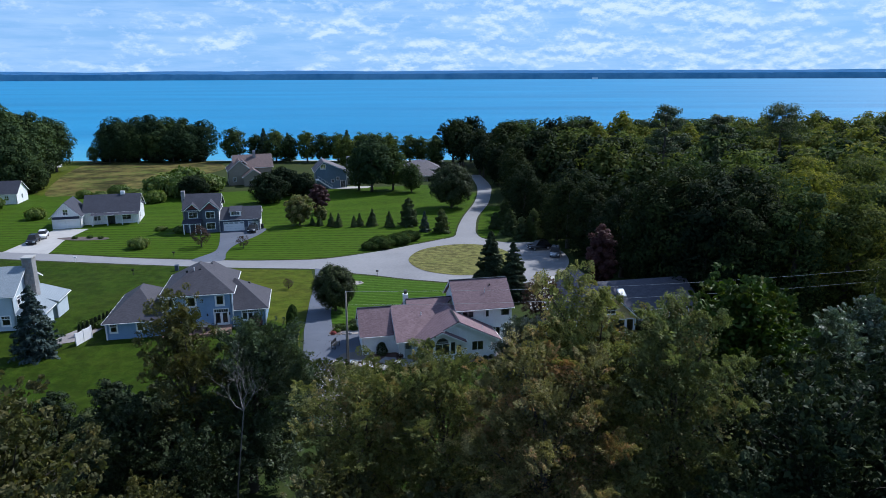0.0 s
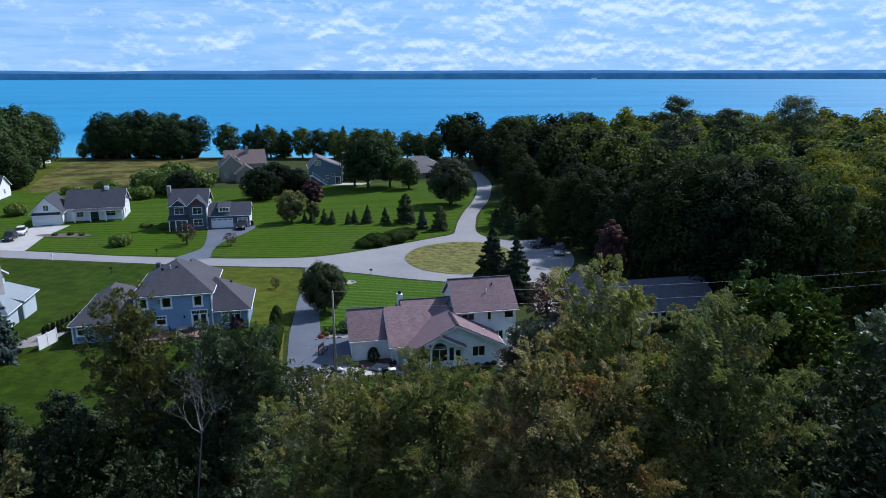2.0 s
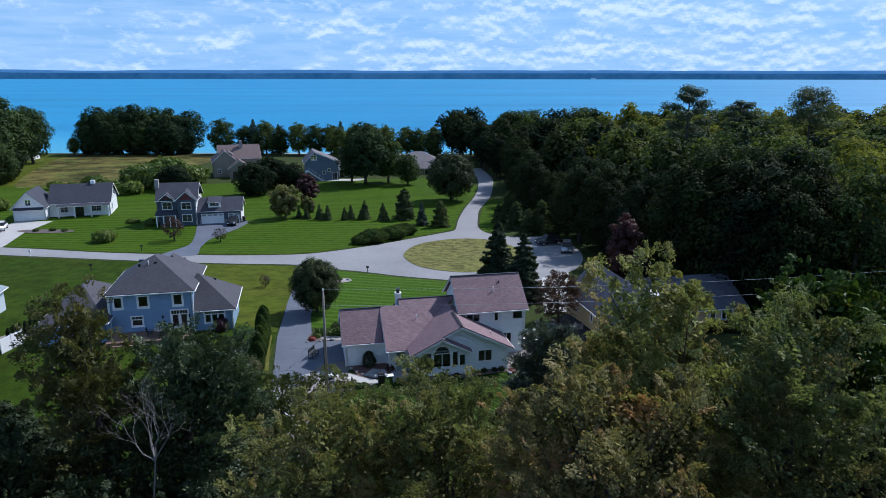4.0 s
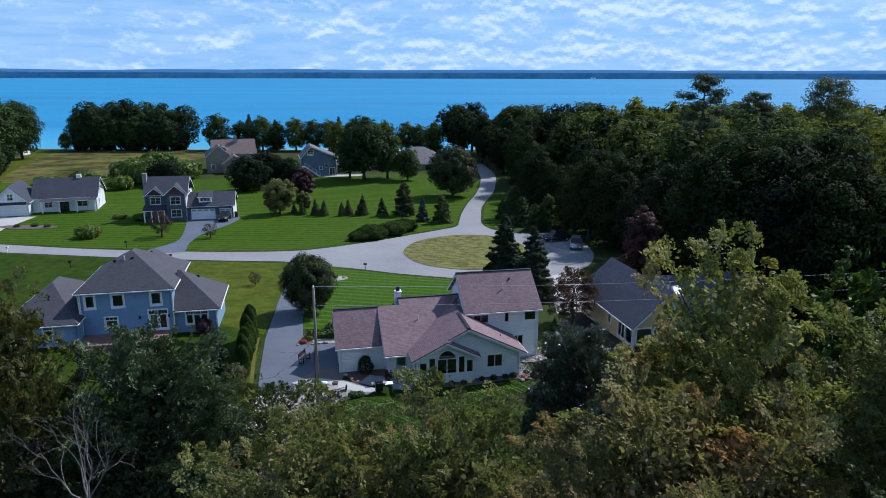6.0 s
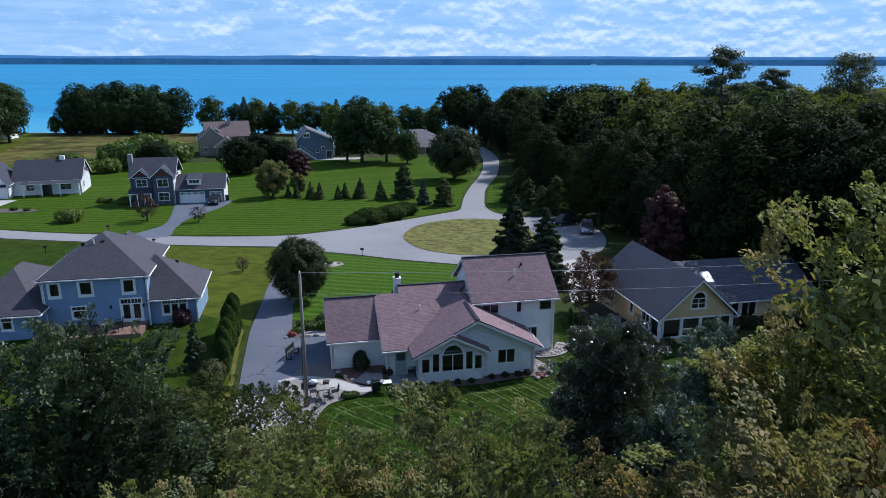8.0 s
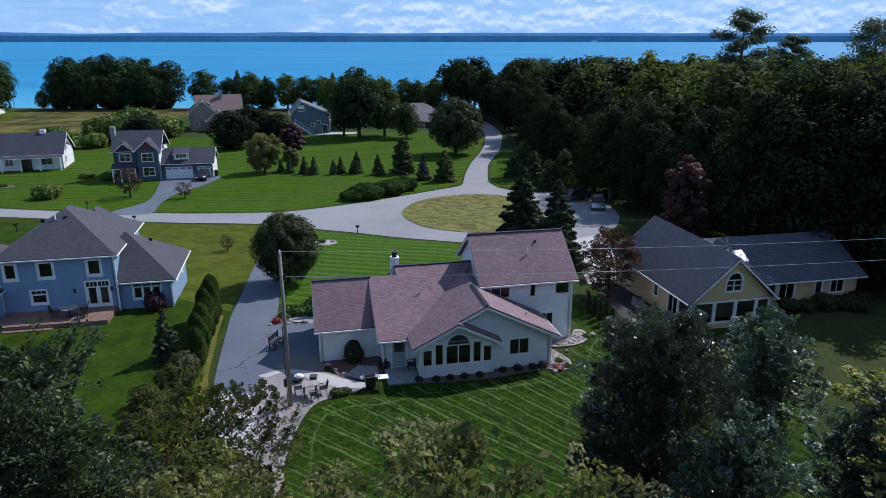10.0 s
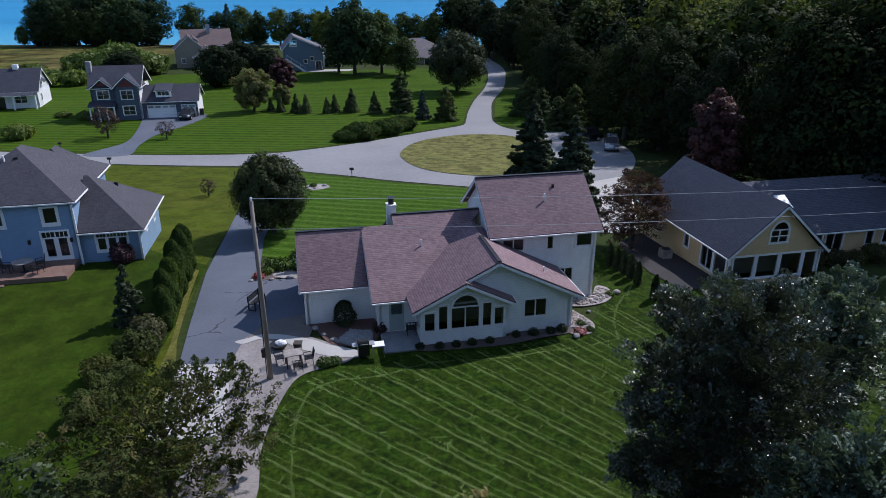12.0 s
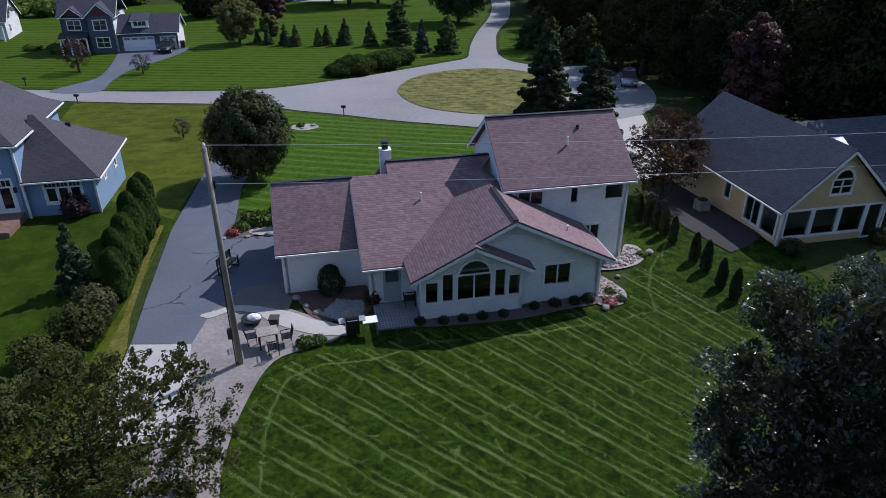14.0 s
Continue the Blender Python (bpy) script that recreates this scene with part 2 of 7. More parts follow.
def pebble_material():
    """Loose stones, each its own shade."""
    m, nt, bs = material("loose_stones")
    rnd = node(nt, "ShaderNodeNewGeometry").outputs["Random Per Island"]
    nt.links.new(ramp(nt, rnd, [(0.0, (0.11, 0.09, 0.085)), (0.5, (0.30, 0.25, 0.23)), (1.0, (0.52, 0.47, 0.43))]), bs.inputs["Base Color"])
    bs.inputs["Roughness"].default_value = 0.85
    return m


MAT = {
    "ground": grass("rough_grass", (0.018, 0.034, 0.008), (0.042, 0.062, 0.016), (0.06, 0.055, 0.025), contrast=0.0),
    "lawn_near": grass("mown_lawn", (0.004, 0.014, 0.002), (0.029, 0.058, 0.004), (0.042, 0.055, 0.007), angle=41, period=1.0, contrast=0.06, patchy=0.35, ragged=0.8, sharp=0.1, clumps=0.45),
    "lawn_far": grass("striped_lawn", (0.016, 0.042, 0.002), (0.040, 0.077, 0.003), (0.056, 0.077, 0.008), angle=4, period=1.7, contrast=0.45, patchy=0.4, sharp=0.14, clumps=0.22, clump_scale=0.6),
    "lawn_front": grass("front_lawn", (0.020, 0.054, 0.003), (0.046, 0.094, 0.005), (0.058, 0.095, 0.014), angle=14, period=1.5, contrast=0.25, line=0.16, patchy=0.35, ragged=1.0, clumps=0.25),
    "lawn_olive": grass("unmown_lawn", (0.036, 0.057, 0.004), (0.074, 0.096, 0.008), (0.084, 0.080, 0.014), angle=-12, period=1.4, contrast=0.06, patchy=0.5, clumps=0.25, clump_scale=0.5),
    "lawn_left": grass("side_lawn", (0.013, 0.031, 0.002), (0.031, 0.056, 0.003), (0.036, 0.047, 0.005), angle=80, period=1.6, contrast=0.06, patchy=0.5, sharp=0.12, clumps=0.28, clump_scale=0.45),
    "island": grass("dry_island_grass", (0.085, 0.085, 0.025), (0.165, 0.148, 0.058), (0.12, 0.135, 0.035), angle=-8, period=1.3, contrast=0.03, line=0.25, patchy=0.6, ragged=1.2, clumps=0.4, clump_scale=0.8),
    "field": grass("dry_field_grass", (0.050, 0.056, 0.013), (0.150, 0.100, 0.046), (0.048, 0.074, 0.013), angle=5, period=9.0, contrast=0.05, patchy=0.95, clumps=0.6, clump_scale=0.12),
    "dry_verge": grass("dry_verge_grass", (0.06, 0.065, 0.012), (0.17, 0.15, 0.045), (0.10, 0.12, 0.02), contrast=0.0, patchy=0.7, sharp=0.12),
    "road": surface("road_asphalt", (0.165, 0.165, 0.172), (0.275, 0.272, 0.275), 0.10, 2.2, 0.9, 0.25, spread=0.22),
    "drive": cracked("drive_asphalt", (0.064, 0.076, 0.102), (0.118, 0.132, 0.166)),
    "concrete": surface("concrete", (0.30, 0.29, 0.275), (0.47, 0.455, 0.43), 0.5, 6.0, 0.85, 0.2),
    "gravel": surface("gravel", (0.10, 0.088, 0.083), (0.36, 0.33, 0.315), 0.6, 7.0, 0.95, 0.9, 0.03),
    "mulch": surface("mulch", (0.055, 0.042, 0.038), (0.14, 0.11, 0.10), 0.8, 12.0, 0.95, 0.9, 0.03),
    # dark mulch, made darker still by putting the house's shade into the colour
    "mulch_shade": surface("shaded_dark_mulch", (0.016, 0.014, 0.015), (0.045, 0.040, 0.042), 0.8, 12.0, 0.95, 0.9, 0.03),
    "earth": surface("shadow_brown_ground", (0.10, 0.085, 0.075), (0.20, 0.175, 0.155), 0.7, 9.0, 0.95, 0.5, 0.02),
    "doorpaint": surface("grey_green_door_paint", (0.36, 0.42, 0.40), (0.44, 0.50, 0.48), 0.6, 5.0, 0.5, 0.05),
    "redmulch": surface("red_mulch", (0.060, 0.032, 0.026), (0.15, 0.082, 0.066), 0.8, 12.0, 0.95, 0.9, 0.03),
    "stone": surface("pale_stone", (0.13, 0.115, 0.105), (0.44, 0.40, 0.375), 1.5, 13.0, 0.9, 0.8, 0.03, spread=0.2),
    "pebble": pebble_material(),
    "sand": surface("beach_sand", (0.34, 0.31, 0.26), (0.50, 0.46, 0.39), 0.2, 6.0, 0.95, 0.3),
    "bark": surface("bark", (0.03, 0.025, 0.02), (0.095, 0.08, 0.068), 1.2, 9.0, 0.95, 0.9, 0.03),
    "deadwood": surface("bare_dead_wood", (0.10, 0.085, 0.078), (0.235, 0.21, 0.195), 1.2, 9.0, 0.9, 0.6, 0.02),
    "pole": surface("weathered_pole_wood", (0.17, 0.142, 0.118), (0.31, 0.268, 0.228), 0.6, 10.0, 0.9, 0.6, 0.01),
    "white": surface("white_paint", (0.74, 0.75, 0.76), (0.84, 0.84, 0.84), 0.6, 5.0, 0.5, 0.05),
    "red_paint": surface("dark_red_trim", (0.10, 0.02, 0.025), (0.16, 0.03, 0.035), 0.6, 5.0, 0.6, 0.05),
    "black": surface("black_metal", (0.012, 0.012, 0.013), (0.03, 0.03, 0.03), 0.6, 9.0, 0.45, 0.1, metal=0.3),
    "deckwood": surface("weathered_deck_boards", (0.15, 0.16, 0.175), (0.30, 0.315, 0.335), 1.5, 10.0, 0.85, 0.4),
    "browndeck": surface("brown_deck_boards", (0.13, 0.075, 0.055), (0.25, 0.155, 0.12), 1.5, 10.0, 0.8, 0.4),
    "fieldstone": surface("fieldstone", (0.13, 0.13, 0.135), (0.36, 0.35, 0.345), 1.2, 5.0, 0.9, 0.8, 0.05),
    "vinyl_white": siding("white_vinyl_siding", (0.87, 0.90, 0.90)),
    "siding_blue": siding("blue_siding", (0.24, 0.36, 0.53)),
    "siding_tan": siding("tan_siding", (0.74, 0.54, 0.30)),
    "siding_navy": siding("slate_blue_siding", (0.065, 0.085, 0.125)),
    "siding_farmwhite": siding("white_board_siding", (0.84, 0.85, 0.86), 0.4, True),
    "siding_grey": siding("pale_grey_siding", (0.50, 0.58, 0.64)),
    "siding_olive": siding("taupe_siding", (0.27, 0.24, 0.19)),
    "siding_steel": siding("steel_blue_siding", (0.13, 0.19, 0.25)),
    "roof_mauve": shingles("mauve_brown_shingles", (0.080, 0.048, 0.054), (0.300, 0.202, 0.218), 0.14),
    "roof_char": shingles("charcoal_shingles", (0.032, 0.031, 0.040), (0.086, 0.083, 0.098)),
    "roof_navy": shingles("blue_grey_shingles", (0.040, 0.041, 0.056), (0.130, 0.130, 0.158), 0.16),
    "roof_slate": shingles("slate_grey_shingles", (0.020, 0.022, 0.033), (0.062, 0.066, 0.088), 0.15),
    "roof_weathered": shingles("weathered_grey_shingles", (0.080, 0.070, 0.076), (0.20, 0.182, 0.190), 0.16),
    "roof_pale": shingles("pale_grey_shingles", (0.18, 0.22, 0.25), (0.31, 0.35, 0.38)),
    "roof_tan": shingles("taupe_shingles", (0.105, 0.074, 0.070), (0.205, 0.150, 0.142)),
    "glass": glass_material(),
    "water": water_material(),
    # the haze of distance is put into the blue of the far shore
    "farland": surface("haze_blue_shore", (0.06, 0.19, 0.31), (0.17, 0.33, 0.45), 0.003, 0.02, 1.0, 0.0, spread=0.14),
    # the same haze, paler, is put into the hills behind it
    "farhill": surface("haze_pale_hills", (0.34, 0.54, 0.74), (0.42, 0.61, 0.80), 0.003, 0.03, 1.0, 0.0),
    "leaf_maple": leaf_material("turning_maple_leaves", (0.012, 0.017, 0.006), (0.305, 0.325, 0.125), (0.30, 0.22, 0.10), 0.03, 0.32, 0.6, 0.12),
    "leaf_green": leaf_material("green_leaves", (0.022, 0.050, 0.007), (0.080, 0.130, 0.016), (0.12, 0.13, 0.02), 0.06, 0.2),
    "leaf_dark": leaf_material("dark_green_leaves", (0.008, 0.014, 0.007), (0.056, 0.078, 0.036), (0.07, 0.085, 0.035), 0.05, 0.12, 0.6, 0.1),
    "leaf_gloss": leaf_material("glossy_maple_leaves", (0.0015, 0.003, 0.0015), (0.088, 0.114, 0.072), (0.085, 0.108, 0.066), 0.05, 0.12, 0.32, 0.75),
    "leaf_mid": leaf_material("maple_green_leaves", (0.006, 0.014, 0.006), (0.140, 0.185, 0.090), (0.13, 0.165, 0.075), 0.05, 0.2, 0.5, 0.25),
    "leaf_wild": leaf_material("wild_bush_leaves", (0.045, 0.080, 0.014), (0.14, 0.195, 0.038), (0.16, 0.18, 0.04), 0.08, 0.25),
    # glossy blue-green leaves, their bluish sheen also put into the colour
    "leaf_bluegreen": leaf_material("sheen_blue_green_leaves", (0.016, 0.030, 0.021), (0.215, 0.285, 0.195), (0.20, 0.27, 0.18), 0.06, 0.15, 0.4, 0.5),
    "leaf_russetmaple": leaf_material("russet_maple_leaves", (0.016, 0.016, 0.008), (0.310, 0.280, 0.112), (0.32, 0.18, 0.09), 0.10, 0.32, 0.6, 0.12),
    "leaf_olive": leaf_material("olive_leaves", (0.018, 0.026, 0.010), (0.265, 0.275, 0.098), (0.27, 0.195, 0.085), 0.06, 0.34, 0.6, 0.12),
    # darker copy of the olive leaves, understorey shade put into the colour
    "leaf_olive_shade": leaf_material("shaded_olive_leaves", (0.012, 0.018, 0.008), (0.125, 0.130, 0.050), (0.14, 0.12, 0.045), 0.06, 0.3),
    "leaf_apple": leaf_material("fruit_tree_leaves", (0.018, 0.030, 0.008), (0.092, 0.115, 0.032), (0.12, 0.10, 0.04), 0.08, 0.28, 0.7, 0.1),
    "leaf_forest": leaf_material("woodland_leaves", (0.005, 0.014, 0.007), (0.112, 0.158, 0.054), (0.14, 0.16, 0.05), 0.08, 0.3, 0.8, 0.06, 0.5),
    "leaf_woodgreen": leaf_material("light_woodland_leaves", (0.008, 0.022, 0.006), (0.180, 0.200, 0.054), (0.19, 0.185, 0.048), 0.10, 0.34, 0.8, 0.06, 0.45),
    "leaf_shore": leaf_material("shore_tree_leaves", (0.008, 0.020, 0.011), (0.068, 0.105, 0.045), (0.08, 0.11, 0.04), 0.06, 0.2, 0.8, 0.06, 0.3),
    # shade of the wood's near face is put into this leaf colour
    "leaf_woodshade": leaf_material("shaded_woodland_leaves", (0.003, 0.007, 0.004), (0.032, 0.050, 0.024), (0.04, 0.05, 0.02), 0.06, 0.16, 0.8, 0.06, 0.4),
    "clippings": leaf_material("dry_clippings", (0.095, 0.155, 0.038), (0.215, 0.30, 0.10), (0.23, 0.30, 0.115), 0.1, 0.15, 0.8, 0.1),
    "leaf_purple": leaf_material("purple_leaves", (0.022, 0.010, 0.015), (0.095, 0.042, 0.056), (0.10, 0.05, 0.058), 0.15, 0.25),
    "leaf_russet": leaf_material("russet_leaves", (0.026, 0.014, 0.014), (0.090, 0.050, 0.044), (0.09, 0.055, 0.04), 0.2, 0.25),
    "needle_dark": leaf_material("dark_needles", (0.018, 0.034, 0.020), (0.088, 0.120, 0.064), (0.085, 0.11, 0.05), 0.08, 0.2, 0.7),
    "needle_lawn": leaf_material("young_spruce_needles", (0.040, 0.066, 0.026), (0.125, 0.165, 0.066), (0.10, 0.12, 0.05), 0.1, 0.25, 0.7),
    "needle_blue": leaf_material("blue_green_needles", (0.030, 0.055, 0.050), (0.075, 0.11, 0.10), (0.08, 0.11, 0.09), 0.1, 0.15, 0.6),
    "arbor": leaf_material("arborvitae_foliage", (0.016, 0.038, 0.010), (0.074, 0.112, 0.028), (0.09, 0.11, 0.03), 0.1, 0.25, 0.85, 0.05),
    "flower_red": surface("red_blossom", (0.20, 0.025, 0.025), (0.34, 0.06, 0.05), 4.0, 20.0, 0.7, 0.1),
    "cloth_white": surface("white_cover", (0.66, 0.67, 0.68), (0.80, 0.80, 0.80), 1.0, 6.0, 0.7, 0.2),
    "car_black": surface("black_car_paint", (0.012, 0.013, 0.016), (0.022, 0.023, 0.027), 0.6, 30.0, 0.2, 0.0),
    "car_white": surface("white_car_paint", (0.70, 0.71, 0.72), (0.78, 0.78, 0.78), 0.6, 30.0, 0.2, 0.0),
    "car_silver": surface("silver_car_paint", (0.34, 0.35, 0.37), (0.42, 0.43, 0.45), 0.6, 30.0, 0.25, 0.0, metal=0.6),
    "rubber": surface("rubber", (0.012, 0.012, 0.012), (0.028, 0.028, 0.028), 2.0, 20.0, 0.9, 0.1),
    "wire": surface("aluminium_wire", (0.42, 0.43, 0.44), (0.6, 0.6, 0.6), 2.0, 20.0, 0.4, 0.0, metal=0.6),
    "room_backing": surface("backing_grey", (0.24, 0.25, 0.27), (0.36, 0.37, 0.39), 0.6, 4.0, 0.9, 0.0),
}


# ---- mesh helpers ----
def part(name, bm, mat, parent=None, label="", smooth=False):
    me = bpy.data.meshes.new(name)
    bm.to_mesh(me)
    bm.free()
    me.materials.append(MAT[mat] if isinstance(mat, str) else mat)
    if smooth:
        me.polygons.foreach_set("use_smooth", [True] * len(me.polygons))
    ob = new(name, me)
    ob.parent = parent
    if label:
        ob["label"] = label
    return ob


def thing(name, m, label, category, group="", kind=""):
    e = new(name)
    e.matrix_world = m
    e.empty_display_size = 0.3
    return tagged(e, label, category, group, kind)


def box(bm, x0, x1, y0, y1, z0, z1, m=None):
    vs = [bm.verts.new((x, y, z)) for z in (z0, z1) for y in (y0, y1) for x in (x0, x1)]
    for f in ((0, 2, 3, 1), (4, 5, 7, 6), (0, 1, 5, 4), (1, 3, 7, 5), (3, 2, 6, 7), (2, 0, 4, 6)):
        bm.faces.new([vs[i] for i in f])
    if m is not None:
        bmesh.ops.transform(bm, matrix=m, verts=vs)
    return vs


def slab(bm, pts, th):
    """A flat polygon given thickness downwards."""
    top = [bm.verts.new(p) for p in pts]
    low = [bm.verts.new((p[0], p[1], p[2] - th)) for p in pts]
    bm.faces.new(top)
    bm.faces.new(low[::-1])
    for i in range(len(pts)):
        j = (i + 1) % len(pts)
        bm.faces.new((top[j], top[i], low[i], low[j]))


def beam(bm, a, b, w, h=None, up=Vector((0, 0, 1))):
    """A bar of rectangular section from a to b."""
    a, b = Vector(a), Vector(b)
    h = h or w
    d = (b - a).normalized()
    s = d.cross(up)
    s = s.normalized() if s.length > 1e-4 else Vector((1, 0, 0))
    t = s.cross(d)
    vs = [bm.verts.new(p + s * i * w / 2 + t * j * h / 2) for p in (a, b) for i, j in ((-1, -1), (1, -1), (1, 1), (-1, 1))]
    for f in ((3, 2, 1, 0), (4, 5, 6, 7), (0, 1, 5, 4), (1, 2, 6, 5), (2, 3, 7, 6), (3, 0, 4, 7)):
        bm.faces.new([vs[i] for i in f])


def tube(bm, pts, radii, sides=7):
    """A tapering limb through the points."""
    rings = []
    for i, p in enumerate(pts):
        p = Vector(p)
        d = (Vector(pts[min(i + 1, len(pts) - 1)]) - Vector(pts[max(i - 1, 0)])).normalized()
        s = d.cross(Vector((0.31, 0.17, 0.93)))
        s = s.normalized() if s.length > 1e-3 else Vector((1, 0, 0))
        t = s.cross(d)
        rings.append([bm.verts.new(p + (s * math.cos(k * 2 * math.pi / sides) + t * math.sin(k * 2 * math.pi / sides)) * radii[i]) for k in range(sides)])
    for a, b in zip(rings, rings[1:]):
        for k in range(sides):
            bm.faces.new((a[k], a[(k + 1) % sides], b[(k + 1) % sides], b[k]))
    bm.faces.new(rings[-1])
    bm.faces.new(rings[0][::-1])


# ---- ground ----
GY = (-400, 40, 60, 78, 90, 112, 130, 150, 200, 255, 290, 303, 330, 420)
GZ = (0.5, 0.3, 0.15, 0.1, -0.6, -2.1, -3.0, -3.3, -3.6, -4.2, -4.8, -6.6, -9.0, -12.0)
LAKE = -5.6


def gz(y):
    return float(np.interp(y, GY, GZ))


def ground_sheet(name, pts, mat, off, label, category, kind="structure"):
    """A piece of ground inside a plan outline, laid on the slope."""
    bm = bmesh.new()
    f = bm.faces.new([bm.verts.new((x, y, 0)) for x, y in pts])
    f.normal_update()
    if f.normal.z < 0:
        f.normal_flip()
    for y in GY:
        geom = bm.verts[:] + bm.edges[:] + bm.faces[:]
        bmesh.ops.bisect_plane(bm, geom=geom, plane_co=(0, y, 0), plane_no=(0, 1, 0))
    bmesh.ops.triangulate(bm, faces=bm.faces[:])
    for v in bm.verts:
        v.co.z = gz(v.co.y) + off
    ob = part(name, bm, mat)
    return tagged(ob, label, category, "", kind)


def smooth_line(pts, n=6, closed=False):
    """A flowing line through plan points (Catmull-Rom)."""
    out = []
    k = len(pts)
    for i in range(k if closed else k - 1):
        p = [Vector(pts[j % k] if closed else pts[max(0, min(k - 1, j))]) for j in (i - 1, i, i + 1, i + 2)]
        for s in range(n):
            t = s / n
            q = 0.5 * (2 * p[1] + (p[2] - p[0]) * t + (2 * p[0] - 5 * p[1] + 4 * p[2] - p[3]) * t * t + (3 * p[1] - p[0] - 3 * p[2] + p[3]) * t ** 3)
            out.append((q.x, q.y))
    if not closed:
        out.append(tuple(pts[-1]))
    return out


bm = bmesh.new()
gx = [-5000, -900, -300, -150, -60, 0, 60, 150, 300, 900, 5000]
gy = [-3000] + list(GY)
gv = [[bm.verts.new((x, y, gz(y))) for x in gx] for y in gy]
for a, b in zip(gv, gv[1:]):
    for i in range(len(gx) - 1):
        bm.faces.new((a[i], a[i + 1], b[i + 1], b[i]))
tagged(part("ground", bm, "ground"), "rough grassy ground sloping down to the lake", "ground", "", "structure")
bm = bmesh.new()
bm.faces.new([bm.verts.new(p) for p in ((-5200, 296, LAKE), (5200, 296, LAKE), (5200, 4800, LAKE), (-5200, 4800, LAKE))])
tagged(part("water", bm, "water"), "wide blue lake with light ripples", "lake", "", "structure")
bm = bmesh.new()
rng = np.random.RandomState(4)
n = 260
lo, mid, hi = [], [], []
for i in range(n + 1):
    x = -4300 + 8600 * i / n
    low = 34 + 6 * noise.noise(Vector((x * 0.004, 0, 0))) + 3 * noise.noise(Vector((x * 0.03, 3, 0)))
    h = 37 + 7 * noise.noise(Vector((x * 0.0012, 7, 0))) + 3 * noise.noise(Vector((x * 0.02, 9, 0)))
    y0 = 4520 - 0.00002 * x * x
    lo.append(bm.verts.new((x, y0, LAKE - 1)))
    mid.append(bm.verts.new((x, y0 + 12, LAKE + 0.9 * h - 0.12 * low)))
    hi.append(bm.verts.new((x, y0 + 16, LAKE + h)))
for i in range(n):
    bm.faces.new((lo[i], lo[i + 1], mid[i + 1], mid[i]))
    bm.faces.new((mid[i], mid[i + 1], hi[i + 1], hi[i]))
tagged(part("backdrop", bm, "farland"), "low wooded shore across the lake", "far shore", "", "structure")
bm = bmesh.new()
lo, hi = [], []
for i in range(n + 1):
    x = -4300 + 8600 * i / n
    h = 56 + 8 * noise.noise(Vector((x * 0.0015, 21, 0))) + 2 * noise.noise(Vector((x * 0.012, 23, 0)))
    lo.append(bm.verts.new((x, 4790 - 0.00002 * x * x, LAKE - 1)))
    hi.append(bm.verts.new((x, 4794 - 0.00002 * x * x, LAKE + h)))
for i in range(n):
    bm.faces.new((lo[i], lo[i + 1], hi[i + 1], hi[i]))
tagged(part("backdrop", bm, "farhill"), "hills beyond the far shore, pale with haze in their colour", "hills", "", "structure")

bm = bmesh.new()
box(bm, 960, 996, 4500, 4512, LAKE, LAKE + 9)
tagged(part("distant_building", bm, "white"), "small white building on the far shore", "building", "", "structure")

# ---- roads, drives, lawns ----
south = smooth_line([(-170, 141), (-110, 128.5), (-83.6, 123.3), (-60, 119), (-46, 116.6), (-34.4, 115.1), (-22.3, 114.1), (-15.8, 111), (-11.5, 109.2), (-6.4, 106.6), (-1, 104.6), (5, 102.6), (10, 102.3), (14.2, 104.2), (17.5, 107.5)])
east = smooth_line([(17.5, 107.5), (20.5, 112), (22.6, 118), (23.4, 125), (22.5, 132), (19.5, 136.5), (15, 136.6), (11.5, 137.3), (8.4, 140.5), (7.2, 146), (7.6, 155), (8.6, 165), (11.9, 180.6), (13.8, 196), (15, 215), (13, 240)])
west = smooth_line([(9, 240), (10.6, 215), (9.8, 196), (8.0, 181), (5.2, 166), (3.5, 154), (2.9, 147), (2.2, 142.3), (-1, 139.2), (-6.4, 134.6), (-12.8, 129.2), (-18.7, 124.6), (-24, 121.9), (-33, 121.1), (-41, 121.4), (-57, 123.3), (-71.5, 126.6), (-87.6, 129.6), (-112, 135), (-172, 148)])
ground_sheet("road", south + east[1:] + west, "road", 0.05, "pale worn asphalt road widening into a turning circle", "road")
isl = smooth_line([(-6.5, 122.5), (-4.7, 129.6), (-0.5, 133.6), (4.5, 135), (9, 133.6), (12.2, 129), (13, 122), (11.8, 115), (8.5, 110.6), (4.0, 108.9), (0, 110), (-3.3, 112.6), (-5.6, 117)], 5, True)
ground_sheet("island", isl, "island", 0.10, "dry mown grass island in the turning circle", "grass island")
ground_sheet("lawn", [(-300, 132), (-172, 149.5), (-112, 136.3)] + [(x - 0.3, y + 0.9) for x, y in west[::-1][12:]][:92] + [(7.5, 203), (-6, 216), (-60, 205), (-78, 200), (-98, 202), (-128, 204), (-300, 215)], "lawn_far", 0.03, "bright mown lawn with light and dark stripes", "lawn")
ground_sheet("lawn", [(-20.5, 113), (-15.8, 110.2), (-11.5, 108.4), (-6.4, 105.8), (-1, 103.8), (5, 101.8), (10, 101), (10, 92), (6, 84), (-9, 80), (-14.5, 82), (-17, 95)], "lawn_front", 0.03, "striped front lawn beside the road", "lawn")
ground_sheet("lawn", [(-300, 176), (-110, 127.4), (-83.6, 122.4), (-60, 118.1), (-41, 115.3), (-36, 100), (-38, 78), (-42, 76), (-50, 70), (-300, 60)], "lawn_left", 0.03, "mown green lawn between the houses", "lawn")
